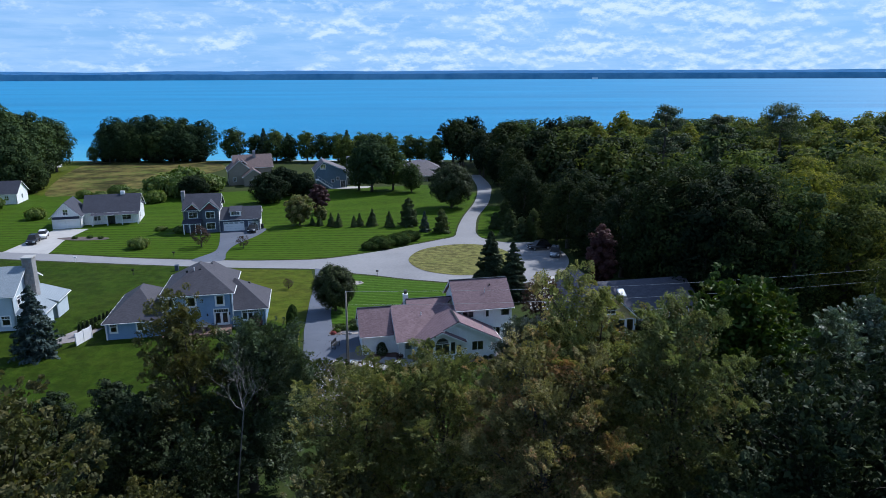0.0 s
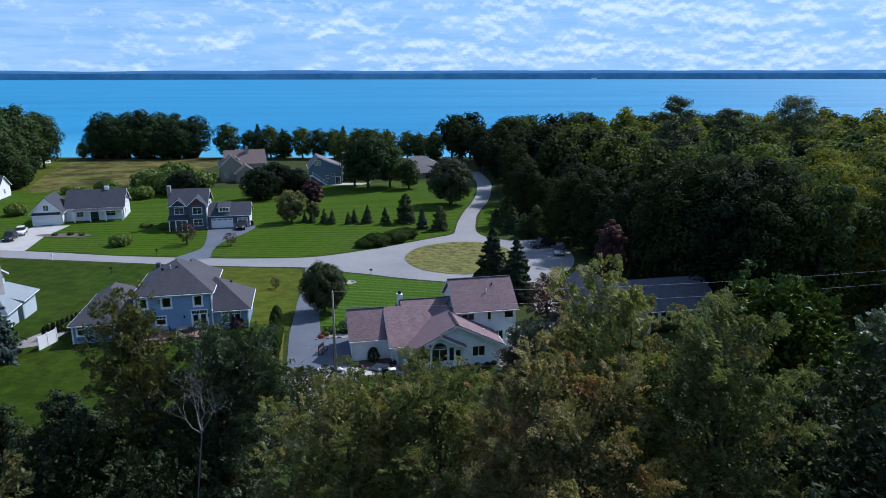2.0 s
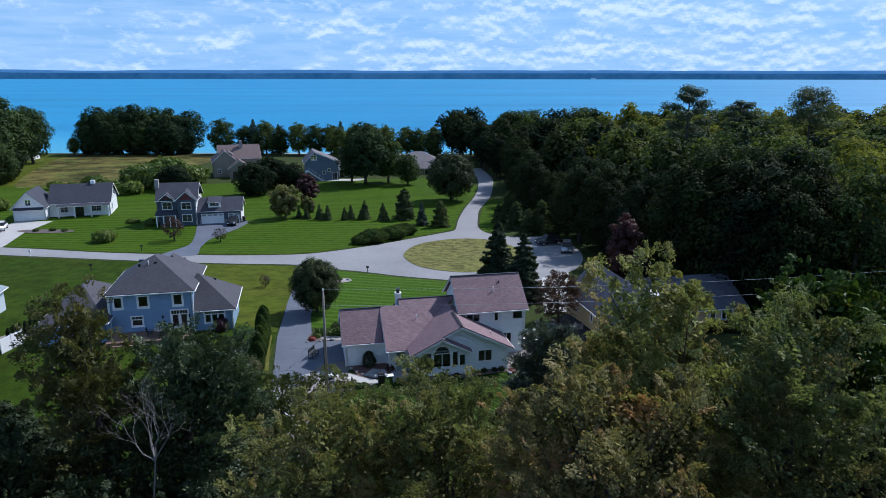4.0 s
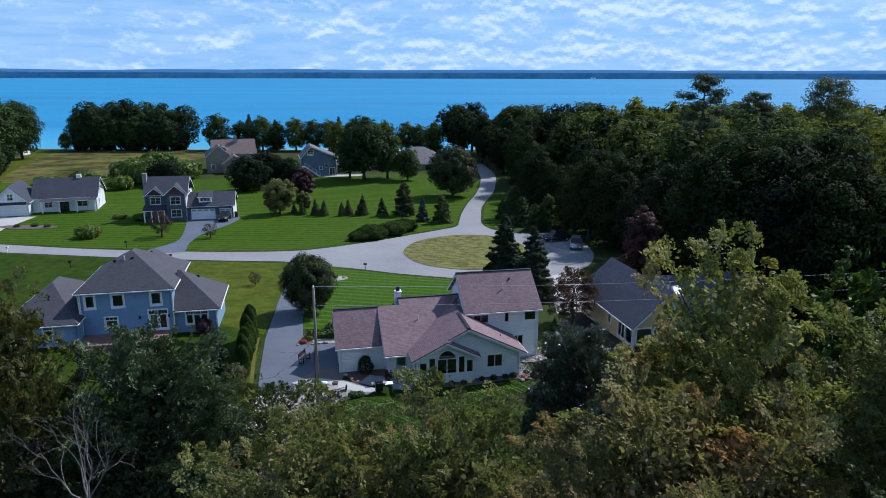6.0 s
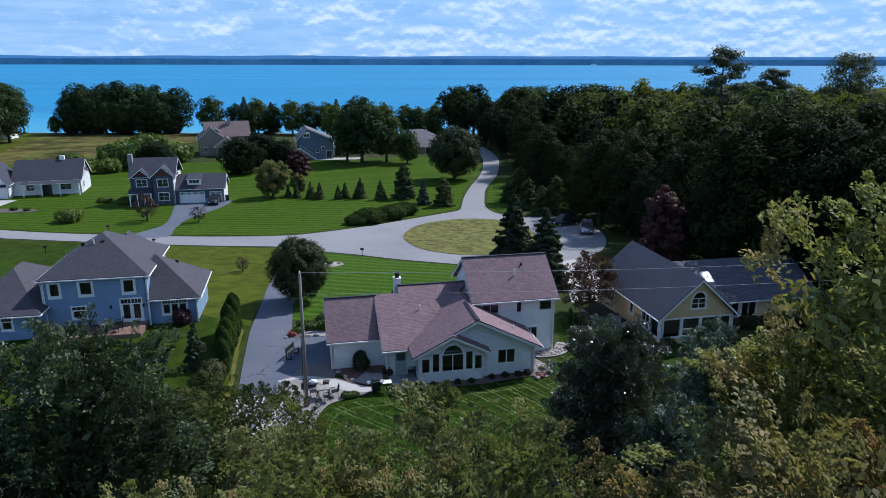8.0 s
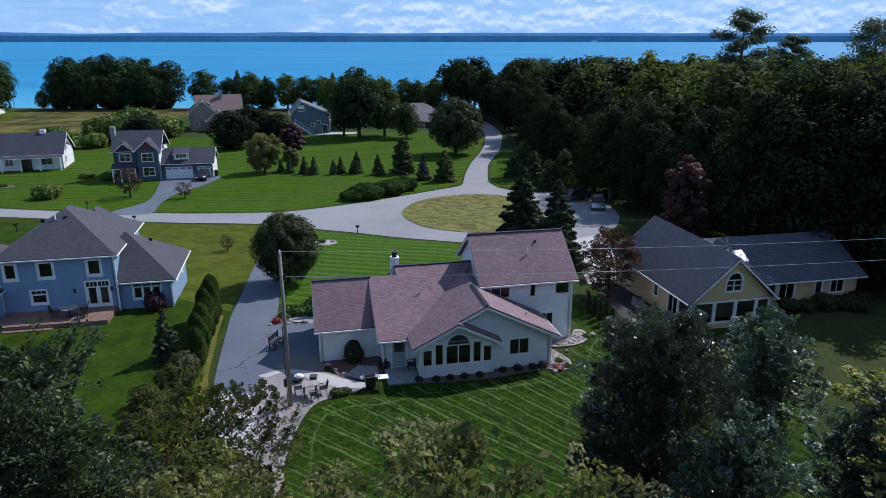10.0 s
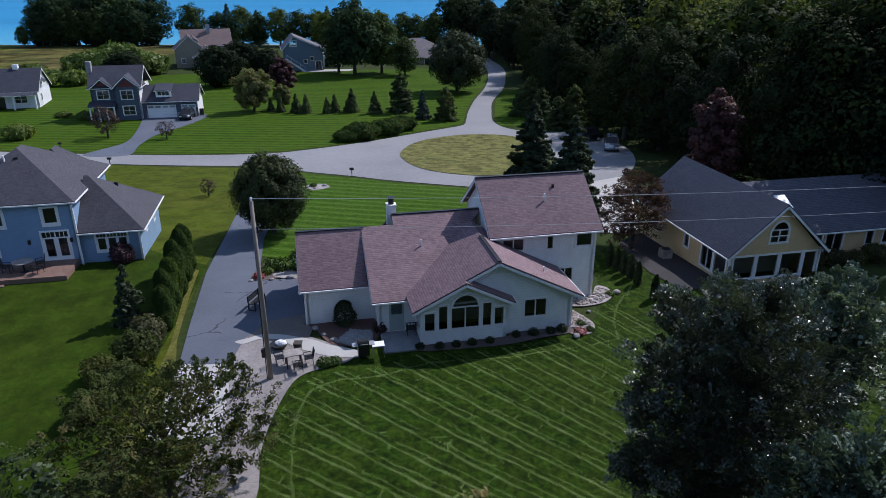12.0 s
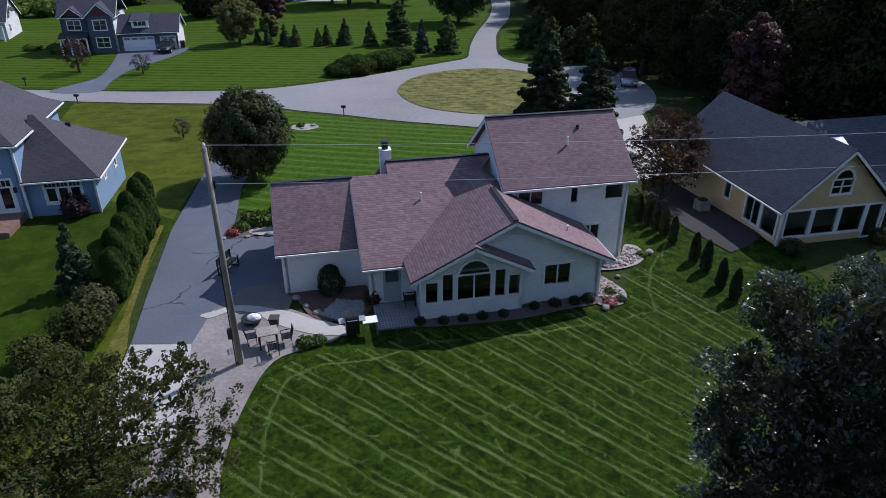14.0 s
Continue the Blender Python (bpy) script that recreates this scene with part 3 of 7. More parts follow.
ground_sheet("lawn", [(-41, 115.3), (-34.4, 114.3), (-23, 113.3), (-20.8, 104.4), (-19.4, 94.1), (-17.8, 80), (-16.4, 71), (-15.4, 62), (-17, 56), (-21, 60), (-24, 84), (-38, 90), (-36, 100)], "lawn_olive", 0.035, "olive unmown grass beside the drive", "lawn")
ground_sheet("lawn", [(-17.6, 80), (-16.8, 72), (-15.9, 62), (-17, 50), (-60, 50), (-60, 68), (-42, 76), (-24, 84)], "lawn_left", 0.05, "mown back lawn behind the blue house", "lawn")
ground_sheet("lawn", smooth_line([(-8.4, 66.6), (-6, 68.4), (-2, 68.2), (3, 69.4), (7, 71.2), (8.6, 75), (9.6, 82), (13.5, 84.5), (16.6, 78), (17.5, 72), (19, 62), (14, 52), (6, 44), (-4, 46), (-8.6, 56), (-9.6, 62)], 5, True), "lawn_near", 0.03, "mown back lawn with pale diagonal lines", "lawn")
ground_sheet("lawn", [(7.9, 141.4), (7.6, 147), (8.2, 156), (9.3, 166), (11.3, 178.4), (15.0, 178.4), (14.2, 166), (13.4, 156), (12.4, 147), (11.0, 141.0)], "lawn_far", 0.03, "green verge between the road and the wood", "lawn")
ground_sheet("lawn", [(-118, 197), (-130, 227), (-140, 257), (-144, 285), (-158, 285), (-150, 255), (-140, 225), (-131, 205)], "lawn_olive", 0.045, "olive grass between the field and the trees", "lawn")
ground_sheet("field", smooth_line([(-119, 200), (-131, 228), (-141, 258), (-145, 285), (-125, 292), (-100, 286), (-84, 262), (-90, 232), (-98, 205), (-112, 196)], 4, True), "field", 0.06, "dry unmown field near the shore", "field")
ground_sheet("road", [(-330, 296), (-330, 292), (-60, 288), (0, 284), (0, 287), (-60, 291)], "sand", 0.06, "pale gravel shore lane", "lane")
ground_sheet("driveway", [(-22.6, 114.6), (-19.2, 113), (-17.2, 104), (-16.2, 95), (-15.2, 86), (-13.8, 79), (-13.2, 77.3), (-10.2, 77.6), (-9.4, 72.0), (-11.6, 70.2), (-12.3, 69.6), (-12.4, 66.9), (-15.0, 66.9), (-15.9, 71.2), (-17.3, 78.6), (-18.4, 86.5), (-19.2, 92), (-20.5, 103)], "drive", 0.07, "worn grey asphalt drive with cracks", "driveway")
ground_sheet("driveway", [(-15.0, 66.85), (-12.4, 66.85), (-11.6, 63.9), (-11.2, 61), (-14.2, 60.5), (-14.5, 63.5)], "concrete", 0.075, "pale concrete parking slab", "concrete slab")
ground_sheet("verge", [(-17.9, 79.0), (-17.2, 75.1), (-15.9, 69.1), (-15.05, 66.6), (-14.5, 63.4), (-14.2, 60.4), (-15.3, 60.2), (-15.5, 64.0), (-16.2, 69.0), (-17.55, 75.1), (-18.3, 79.2)], "dry_verge", 0.08, "dry brown grass strip beside the drive", "verge")
ground_sheet("gravel_area", smooth_line([(-13.2, 66.5), (-13.0, 70.4), (-10.6, 70.6), (-8.2, 69.4), (-6.2, 68.2), (-6.2, 67.2), (-7.2, 66.6), (-8.6, 65.6), (-9.1, 63), (-9.1, 60), (-8.6, 57), (-9.4, 54.5), (-12.0, 54.5), (-11.9, 59), (-11.7, 63.5)], 4, True), "gravel", 0.065, "grey gravel yard round the pole", "gravel")
ground_sheet("path", smooth_line([(-12.75, 69.15), (-12.1, 69.55), (-11.5, 69.95), (-10.5, 69.95), (-9.4, 69.65), (-8.4, 69.3), (-7.5, 68.75), (-6.0, 68.2), (-5.7, 67.5), (-6.8, 67.5), (-7.8, 67.75), (-9.2, 68.45), (-10.3, 69.3), (-11.4, 69.45), (-12.2, 68.9)], 4, True), "concrete", 0.085, "curved pale concrete path", "path")
# brown sheet stands in for the garage's shadow on the path
ground_sheet("gravel_area", [(-12.2, 69.6), (-11.5, 71.5), (-9.3, 72.4), (-8.7, 71.2), (-8.8, 69.5), (-10.5, 69.5)], "earth", 0.075, "brown sheet beside the garage, shadow put into its colour", "earth")
ground_sheet("driveway", smooth_line([(-46.8, 121.0), (-41.0, 121.0), (-42.4, 128), (-42.8, 135), (-40.6, 144), (-40.4, 151), (-43.5, 151.6), (-50, 150), (-49.8, 147.4), (-46.4, 136), (-45.2, 129)], 4, True), "drive", 0.07, "dark asphalt drive to the garage", "driveway")
ground_sheet("driveway", [(-87, 129.3), (-77, 127.6), (-80.5, 140), (-81.3, 151.5), (-88.6, 151)], "concrete", 0.07, "pale concrete drive", "driveway")
ground_sheet("driveway", [(-36, 208), (-24, 210), (-22, 214), (-34, 213)], "concrete", 0.07, "pale concrete pad", "driveway")

# ---- houses ----
NEAR = 11.5


def window(house, p0, d, nrm, s0, s1, za, zb, cols=2, rows=1, arch=False, trim="white", door=False, fill="vinyl_white", transom=0.0, lites=3, stile=0.0):
    """Frame, bars and panes in an opening; the frame stands proud of the wall."""
    bm = bmesh.new()
    org = Vector((p0[0], p0[1], 0)) + d * s0
    m = Matrix((( d.x, -nrm.x, 0, org.x), (d.y, -nrm.y, 0, org.y), (0, 0, 1, 0), (0, 0, 0, 1)))
    w = s1 - s0
    e = 0.09
    for x0, x1, z0, z1 in ((-e, 0.03, za - e, zb + e), (w - 0.03, w + e, za - e, zb + e), (0.03, w - 0.03, za - e, za + 0.03), (0.03, w - 0.03, zb - 0.03, zb + e)):
        if arch and z0 > zb - 0.1:
            z1 = zb + 0.02
        box(bm, x0, x1, -0.035, 0.1, z0, z1, m)
    for c in range(1, cols):
        box(bm, w * c / cols - 0.03, w * c / cols + 0.03, -0.01, 0.08, za + 0.03, zb - 0.03, m)
    for r in range(1, rows):
        z = za + (zb - za) * r / rows
        for c in range(cols):
            box(bm, w * c / cols + 0.03, w * (c + 1) / cols - 0.03, -0.005, 0.075, z - 0.022, z + 0.022, m)
    bars = []
    if transom:
        z = za + (zb - za) * transom
        for c in range(cols):
            a, b = w * c / cols + 0.03, w * (c + 1) / cols - 0.03
            bars.append((a, b, -0.012, 0.078, z - 0.04, z + 0.04))
            for i in range(1, lites):
                xm = a + (b - a) * i / lites
                bars.append((xm - 0.014, xm + 0.014, 0.01, 0.07, z + 0.04, zb - 0.03))
    if stile:
        for c in range(cols):
            a, b = w * c / cols + 0.03, w * (c + 1) / cols - 0.03
            top = (za + (zb - za) * transom - 0.04) if transom else zb - 0.03
            bars.append((a, a + stile, 0.0, 0.07, za + 0.03, top))
            bars.append((b - stile, b, 0.0, 0.07, za + 0.03, top))
            bars.append((a + stile, b - stile, 0.0, 0.07, za + 0.03, za + 0.03 + stile * 1.6))
    if arch:
        k = 12
        for i in range(k):
            a0, a1 = math.pi * i / k, math.pi * (i + 1) / k
            q = [m @ Vector((w / 2 + math.cos(a) * rr, -0.02, zb + math.sin(a) * rr)) for a in (a0, a1) for rr in (w / 2 - 0.03,)]
            beam(bm, q[0], q[1], 0.13, 0.09, up=Vector((nrm.x, nrm.y, 0)))
    fr = part("door" if door else "window", bm, trim, house)
    for q in bars:
        bm = bmesh.new()
        box(bm, *q, m)
        part("glazing_bar", bm, trim, fr)
    if arch:
        bm = bmesh.new()
        for sgn in (-1, 1):
            pts = [(w / 2 + sgn * w / 2, zb + w / 2)] + [(w / 2 + sgn * math.cos(math.pi * i / 16) * w / 2, zb + math.sin(math.pi * i / 16) * w / 2) for i in range(9)]
            lay = [[bm.verts.new(m @ Vector((px, yy, pz))) for px, pz in pts] for yy in (0.0, 0.15)]
            for i in range(1, 9):
                bm.faces.new((lay[0][0], lay[0][i], lay[0][i + 1]))
                bm.faces.new((lay[0][i], lay[1][i], lay[1][i + 1], lay[0][i + 1]))
        part("wall", bm, fill, house)
    bm = bmesh.new()
    box(bm, 0.02, w - 0.02, 0.05, 0.062, za + 0.02, zb - 0.02, m)
    if arch:
        vs = [m @ Vector((w / 2, 0.05, zb))] + [m @ Vector((w / 2 + math.cos(math.pi * i / 12) * (w / 2 - 0.02), 0.05, zb + math.sin(math.pi * i / 12) * (w / 2 - 0.02))) for i in range(13)]
        vv = [bm.verts.new(v) for v in vs]
        for i in range(1, 13):
            bm.faces.new((vv[0], vv[i], vv[i + 1]))
    part("pane", bm, "glass", fr)
    return fr


def wall(house, p0, p1, z0, z1, mat, openings=(), apex=None, th=0.2):
    """A wall from p0 to p1 whose outside lies to the right of that way, with real openings; apex: (distance, height) of a gable."""
    p0, p1 = Vector((*p0, 0)), Vector((*p1, 0))
    ln = (p1 - p0).length
    d = (p1 - p0) / ln
    nrm = Vector((d.y, -d.x, 0))
    m = Matrix(((d.x, -nrm.x, 0, p0.x), (d.y, -nrm.y, 0, p0.y), (0, 0, 1, 0), (0, 0, 0, 1)))
    bm = bmesh.new()
    low = [o for o in openings if o[2] < z1 - 0.01]
    ss = sorted({0.0, ln, *[o[0] for o in low], *[o[1] for o in low]})
    zs = sorted({z0, z1, *[o[2] for o in low], *[min(o[3], z1) for o in low]})
    for a, b in zip(ss, ss[1:]):
        for c, e in zip(zs, zs[1:]):
            if not any(o[0] - 1e-4 <= a and b <= o[1] + 1e-4 and o[2] - 1e-4 <= c and e <= o[3] + 1e-4 for o in low):
                box(bm, a, b, 0, th, c, e, m)
    if apex:
        sa, za = apex
        hi = [o for o in openings if o[2] >= z1 - 0.01]
        def line(s):
            return z1 + (za - z1) * (s / sa if s < sa else (ln - s) / (ln - sa))
        cuts = sorted({0.0, sa, ln, *[o[0] for o in hi], *[o[1] for o in hi]})
        for a, b in zip(cuts, cuts[1:]):
            o = [o for o in hi if o[0] - 1e-4 <= a and b <= o[1] + 1e-4]
            bands = [(z1, z1, line(a), line(b))] if not o else [(z1, z1, o[0][2], o[0][2]), (o[0][3], o[0][3], line(a), line(b))]
            for za0, zb0, za1, zb1 in bands:
                if za1 - za0 < 1e-3 and zb1 - zb0 < 1e-3:
                    continue
                pr = [[bm.verts.new(m @ Vector(q)) for q in ((a, y, za0), (b, y, zb0), (b, y, zb1), (a, y, za1))] for y in (0, th)]
                bm.faces.new(pr[0])
                bm.faces.new(pr[1][::-1])
                for i in range(4):
                    j = (i + 1) % 4
                    bm.faces.new((pr[0][j], pr[0][i], pr[1][i], pr[1][j]))
    bmesh.ops.remove_doubles(bm, verts=bm.verts[:], dist=1e-4)
    ob = part("wall", bm, mat, house)
    for o in openings:
        kw = o[4] if len(o) > 4 else {}
        if kw.get("open"):
            continue
        window(house, p0, d, nrm, o[0], o[1], o[2], o[3], **kw)
    return ob


def roof(house, pts, mat, th=0.14, edge=True, name="roof"):
    """One slope of a roof; edge: white fascia along its lower sides."""
    bm = bmesh.new()
    slab(bm, pts, th)
    ob = part(name, bm, mat, house)
    if edge:
        zs = min(p[2] for p in pts)
        for a, b in zip(pts, pts[1:] + pts[:1]):
            if abs(a[2] - b[2]) < 0.02 and a[2] < zs + 0.03:
                bm = bmesh.new()
                d = (Vector(b) - Vector(a)).normalized()
                o = Vector((d.y, -d.x, 0)) * 0.05
                beam(bm, Vector(a) + o - Vector((0, 0, 0.1)), Vector(b) + o - Vector((0, 0, 0.1)), 0.07, 0.085)
                part("gutter", bm, "white", house)
    return ob


def rake(house, a, b, mat="white"):
    """The white board along a gable's slope."""
    bm = bmesh.new()
    beam(bm, Vector(a) - Vector((0, 0, 0.18)), Vector(b) - Vector((0, 0, 0.18)), 0.05, 0.14)
    part("bargeboard", bm, mat, house)


def ridge(house, a, b, mat="black"):
    bm = bmesh.new()
    beam(bm, Vector(a) + Vector((0, 0, 0.01)), Vector(b) + Vector((0, 0, 0.01)), 0.22, 0.05)
    part("ridge_cap", bm, mat, house)


def gable_u(house, u0, u1, v0, v1, ze, zr, mat, vr=None, cap=True, back=True):
    """A gable roof whose ridge runs along u; eaves at v0 and v1."""
    vr = (v0 + v1) / 2 if vr is None else vr
    roof(house, [(u0, v0, ze), (u1, v0, ze), (u1, vr, zr), (u0, vr, zr)], mat)
    if back:
        zb = zr - (zr - ze) / (vr - v0) * (v1 - vr)
        roof(house, [(u1, v1, zb), (u0, v1, zb), (u0, vr, zr), (u1, vr, zr)], mat)
        for u in (u0, u1):
            rake(house, (u, v1, zb), (u, vr, zr))
    for u in (u0, u1):
        rake(house, (u, v0, ze), (u, vr, zr))
    if cap:
        ridge(house, (u0, vr, zr), (u1, vr, zr))


def gable_v(house, v0, v1, u0, u1, ze, zr, mat, cap=True, front=True):
    """A gable roof whose ridge runs along v; eaves at u0 and u1."""
    ur = (u0 + u1) / 2
    roof(house, [(u0, v1, ze), (u0, v0, ze), (ur, v0, zr), (ur, v1, zr)], mat)
    roof(house, [(u1, v0, ze), (u1, v1, ze), (ur, v1, zr), (ur, v0, zr)], mat)
    if front:
        rake(house, (u0, v0, ze), (ur, v0, zr))
        rake(house, (u1, v0, ze), (ur, v0, zr))
    if cap:
        ridge(house, (ur, v0, zr), (ur, v1, zr))


def hip(house, u0, u1, v0, v1, ze, zr, mat, r0, r1):
    """A hipped roof with its ridge from r0 to r1 (plan points)."""
    A, B, C, D = (u0, v0, ze), (u1, v0, ze), (u1, v1, ze), (u0, v1, ze)
    R0, R1 = (*r0, zr), (*r1, zr)
    same = (Vector(R0) - Vector(R1)).length < 0.05
    if same:
        faces = [[A, B, R0], [B, C, R0], [C, D, R0], [D, A, R0]]
    elif abs(r0[1] - r1[1]) < 0.05:
        faces = [[A, B, R1, R0], [B, C, R1], [C, D, R0, R1], [D, A, R0]]
    else:
        faces = [[A, B, R0], [B, C, R1, R0], [C, D, R1], [D, A, R0, R1]]
    for f in faces:
        roof(house, f, mat)


def pipe(house, u, v, z, h=0.4, r=0.05, mat="white"):
    bm = bmesh.new()
    tube(bm, [(u, v, z - 0.2), (u, v, z + h)], [r, r], 8)
    part("vent_pipe", bm, mat, house)


def core(house, u0, u1, v0, v1, z0, z1):
    """A box added inside a house to block light, so its windows stay dark."""
    bm = bmesh.new()
    box(bm, u0, u1, v0, v1, z0, z1)
    part("window_backing", bm, "room_backing", house)


def corner(house, u, v, z0, z1):
    bm = bmesh.new()
    box(bm, u - 0.06, u + 0.06, v - 0.06, v + 0.06, z0, z1)
    part("corner_board", bm, "white", house)


# the white house with the mauve roof
ho = thing("house", pose(-2.6, 69.0, 0.12, 0, 0, NEAR), "white vinyl-sided house with mauve-brown shingle roofs and an arched sunroom window", "house")
W, R = "vinyl_white", "roof_mauve"
wall(ho, (-6.0, 9.2), (-6.0, 3.35), -0.3, 2.3, W, apex=(2.95, 4.5))
wall(ho, (-6.0, 3.35), (-2.1, 3.35), -0.3, 2.35, W)
wall(ho, (-2.1, 3.35), (-2.1, 1.5), -0.3, 2.2, W)
wall(ho, (-2.1, 1.5), (0.0, 1.5), -0.3, 2.2, W, [(0.6, 1.45, 0.12, 2.05, {"open": True})])
wall(ho, (0.0, 1.5), (0.0, -0.3), -0.3, 2.5, W, [(0.7, 1.4, 0.6, 2.0, {"cols": 1})])
wall(ho, (0.0, -0.3), (4.75, -0.3), -0.3, 2.42, W, [(1.62, 3.2, 0.85, 2.42, {"open": True}), (1.62, 3.2, 2.42, 2.94, {"open": True}), (0.15, 0.75, 0.85, 1.95, {"cols": 1}), (0.93, 1.45, 0.85, 2.3, {"cols": 1}), (1.62, 3.2, 0.85, 2.15, {"cols": 2, "arch": True}), (3.36, 3.88, 0.85, 2.3, {"cols": 1}), (4.02, 4.6, 0.85, 1.95, {"cols": 1})], apex=(2.35, 3.62), th=0.18)
wall(ho, (4.75, -0.3), (4.75, 0.05), -0.3, 2.4, W)
wall(ho, (0.0, 0.05), (8.6, 0.05), 2.2, 2.3, W, [(1.4, 3.4, 2.3, 3.1, {"open": True})], apex=(4.2, 4.55))
wall(ho, (4.75, 0.05), (8.6, 0.05), -0.3, 2.25, W, [(1.1, 2.4, 0.95, 2.05, {"cols": 2})])
wall(ho, (8.6, 0.05), (8.6, 3.65), -0.3, 2.3, W)
wall(ho, (5.0, 3.65), (11.4, 3.65), -0.3, 4.5, W, [(0.6, 1.9, 3.45, 4.2, {"cols": 2}), (3.35, 3.75, 3.4, 4.3, {"cols": 1}), (5.2, 6.2, 3.45, 4.25, {"cols": 1}), (4.1, 5.1, 1.0, 2.1, {"cols": 2})])
wall(ho, (11.4, 3.65), (11.4, 10.1), -0.3, 4.5, W, apex=(3.22, 7.0))
wall(ho, (5.0, 10.1), (5.0, 3.65), 1.5, 4.5, W, apex=(3.22, 7.0))
wall(ho, (11.4, 10.1), (5.0, 10.1), -0.8, 4.5, W)
wall(ho, (5.0, 12.0), (-6.0, 12.0), -0.8, 2.4, W)
core(ho, 5.6, 11.0, 5.2, 9.8, -0.2, 4.3)
core(ho, 0.6, 8.2, 2.2, 3.5, -0.2, 2.2)
gable_u(ho, -6.3, -2.3, 3.05, 9.45, 2.33, 4.68, R, 6.25)
SL = 0.483
roof(ho, [(-2.45, 1.1, 2.18), (-0.5, 1.1, 2.18), (-0.5, 6.3, 2.18 + SL * 5.2), (-2.45, 6.3, 2.18 + SL * 5.2)], R)
roof(ho, [(-0.5, 1.1, 2.18), (-0.3, 1.1, 2.18), (5.2, 7.1, 2.18 + SL * 6), (-0.5, 7.1, 2.18 + SL * 6)], R, edge=False)
roof(ho, [(5.2, 12.6, 2.4), (-0.5, 12.6, 2.4), (-0.5, 7.1, 5.08), (5.2, 7.1, 5.08)], R, edge=False)
rake(ho, (-2.45, 1.1, 2.18), (-2.45, 6.3, 4.69))
ridge(ho, (-0.5, 7.1, 5.08), (5.0, 7.1, 5.08))
zg_ = 4.68
roof(ho, [(-0.55, 1.6, zg_ - 2.375), (-0.55, -0.75, zg_ - 2.375), (2.35, -0.75, zg_ - 0.925), (2.35, -0.45, zg_ - 0.925), (4.2, -0.45, zg_), (4.2, 6.35, zg_)], R, edge=False)
roof(ho, [(9.1, -0.45, zg_ - 2.45), (9.1, 3.64, zg_ - 2.45), (4.2, 3.64, zg_), (4.2, -0.45, zg_)], R)
roof(ho, [(4.98, 3.64, zg_ - 0.39), (4.98, 5.8, zg_ - 0.39), (4.2, 6.35, zg_), (4.2, 3.64, zg_)], R, edge=False)
roof(ho, [(5.1, -0.75, zg_ - 2.3), (5.1, 0.04, zg_ - 2.3), (2.35, 0.04, zg_ - 0.925), (2.35, -0.75, zg_ - 0.925)], R)
ridge(ho, (4.2, -0.45, zg_), (4.2, 3.5, zg_))
for a, b in (((-0.55, -0.75, zg_ - 2.375), (2.35, -0.75, zg_ - 0.925)), ((2.35, -0.75, zg_ - 0.925), (5.1, -0.75, zg_ - 2.3)), ((2.35, -0.45, zg_ - 0.925), (4.2, -0.45, zg_)), ((4.2, -0.45, zg_), (9.1, -0.45, zg_ - 2.45))):
    rake(ho, a, b)
gable_u(ho, 4.68, 11.7, 3.25, 10.5, 4.55, 7.15, R, 6.87)
pipe(ho, 0.9, 4.6, 3.85)
pipe(ho, 8.6, 5.2, 5.95, 0.45)
pipe(ho, 9.4, 6.0, 6.5, 0.2, 0.08, "black")
pipe(ho, 7.3, 1.2, 3.1, 0.3)
bm = bmesh.new()
box(bm, -0.68, -0.12, 7.55, 8.15, 1.0, 5.45)
ch = part("chimney", bm, "vinyl_white", ho, "white boxed chimney")
bm = bmesh.new()
box(bm, -0.71, -0.09, 7.52, 8.18, 5.45, 5.5)
part("cap", bm, "white", ch)
bm = bmesh.new()
tube(bm, [(-0.4, 7.85, 5.5), (-0.4, 7.85, 5.85), (-0.4, 7.85, 5.95)], [0.17, 0.17, 0.26], 12)
part("flue", bm, "black", ch)
bm = bmesh.new()
box(bm, -1.5, -0.65, 1.53, 1.58, 0.1, 2.05)
dr = part("door", bm, "doorpaint", ho, "grey-green entrance door with a window")
bm = bmesh.new()
box(bm, -1.38, -0.77, 1.515, 1.528, 1.15, 1.9)
part("pane", bm, "glass", dr)
for u, v, z1 in ((-6.0, 3.35, 2.3), (-2.1, 1.5, 2.15), (0.0, -0.3, 2.3), (8.6, 0.05, 2.2), (11.4, 3.65, 4.4)):
    corner(ho, u, v, -0.2, z1)

# the blue house
hb = thing("house", pose(-34.7, 78.3, 0.0, 0, 0, NEAR), "two-storey blue-sided house with hipped charcoal roofs and white trim", "house")
W, R = "siding_blue", "roof_char"
S = {"cols": 1, "stile": 0.09}
T = {"cols": 1, "transom": 0.68, "lites": 3, "stile": 0.06}
wall(hb, (0.35, 0.4), (8.5, 0.4), -0.4, 4.65, W, [(0.4, 1.3, 3.0, 4.25, S), (2.75, 3.85, 3.0, 4.25, S), (6.2, 7.2, 3.0, 4.25, S), (2.0, 3.1, 1.0, 2.1, T), (5.9, 7.6, 0.5, 2.55, {"cols": 2, "door": True, "transom": 0.77, "lites": 3, "stile": 0.12})])
wall(hb, (8.5, 0.4), (8.5, 9.5), -0.8, 4.65, W)
wall(hb, (0.35, 9.5), (0.35, 0.4), -0.8, 4.65, W)
wall(hb, (8.5, 9.5), (0.35, 9.5), -0.8, 4.65, W)
hip(hb, 0.0, 8.86, 0.0, 9.9, 4.7, 7.5, R, (4.43, 4.6), (4.43, 5.6))
wall(hb, (8.5, 0.65), (12.4, 0.65), -0.4, 2.3, W, [(1.05, 3.1, 0.75, 2.1, {"cols": 3, "transom": 0.74, "lites": 3, "stile": 0.06})])
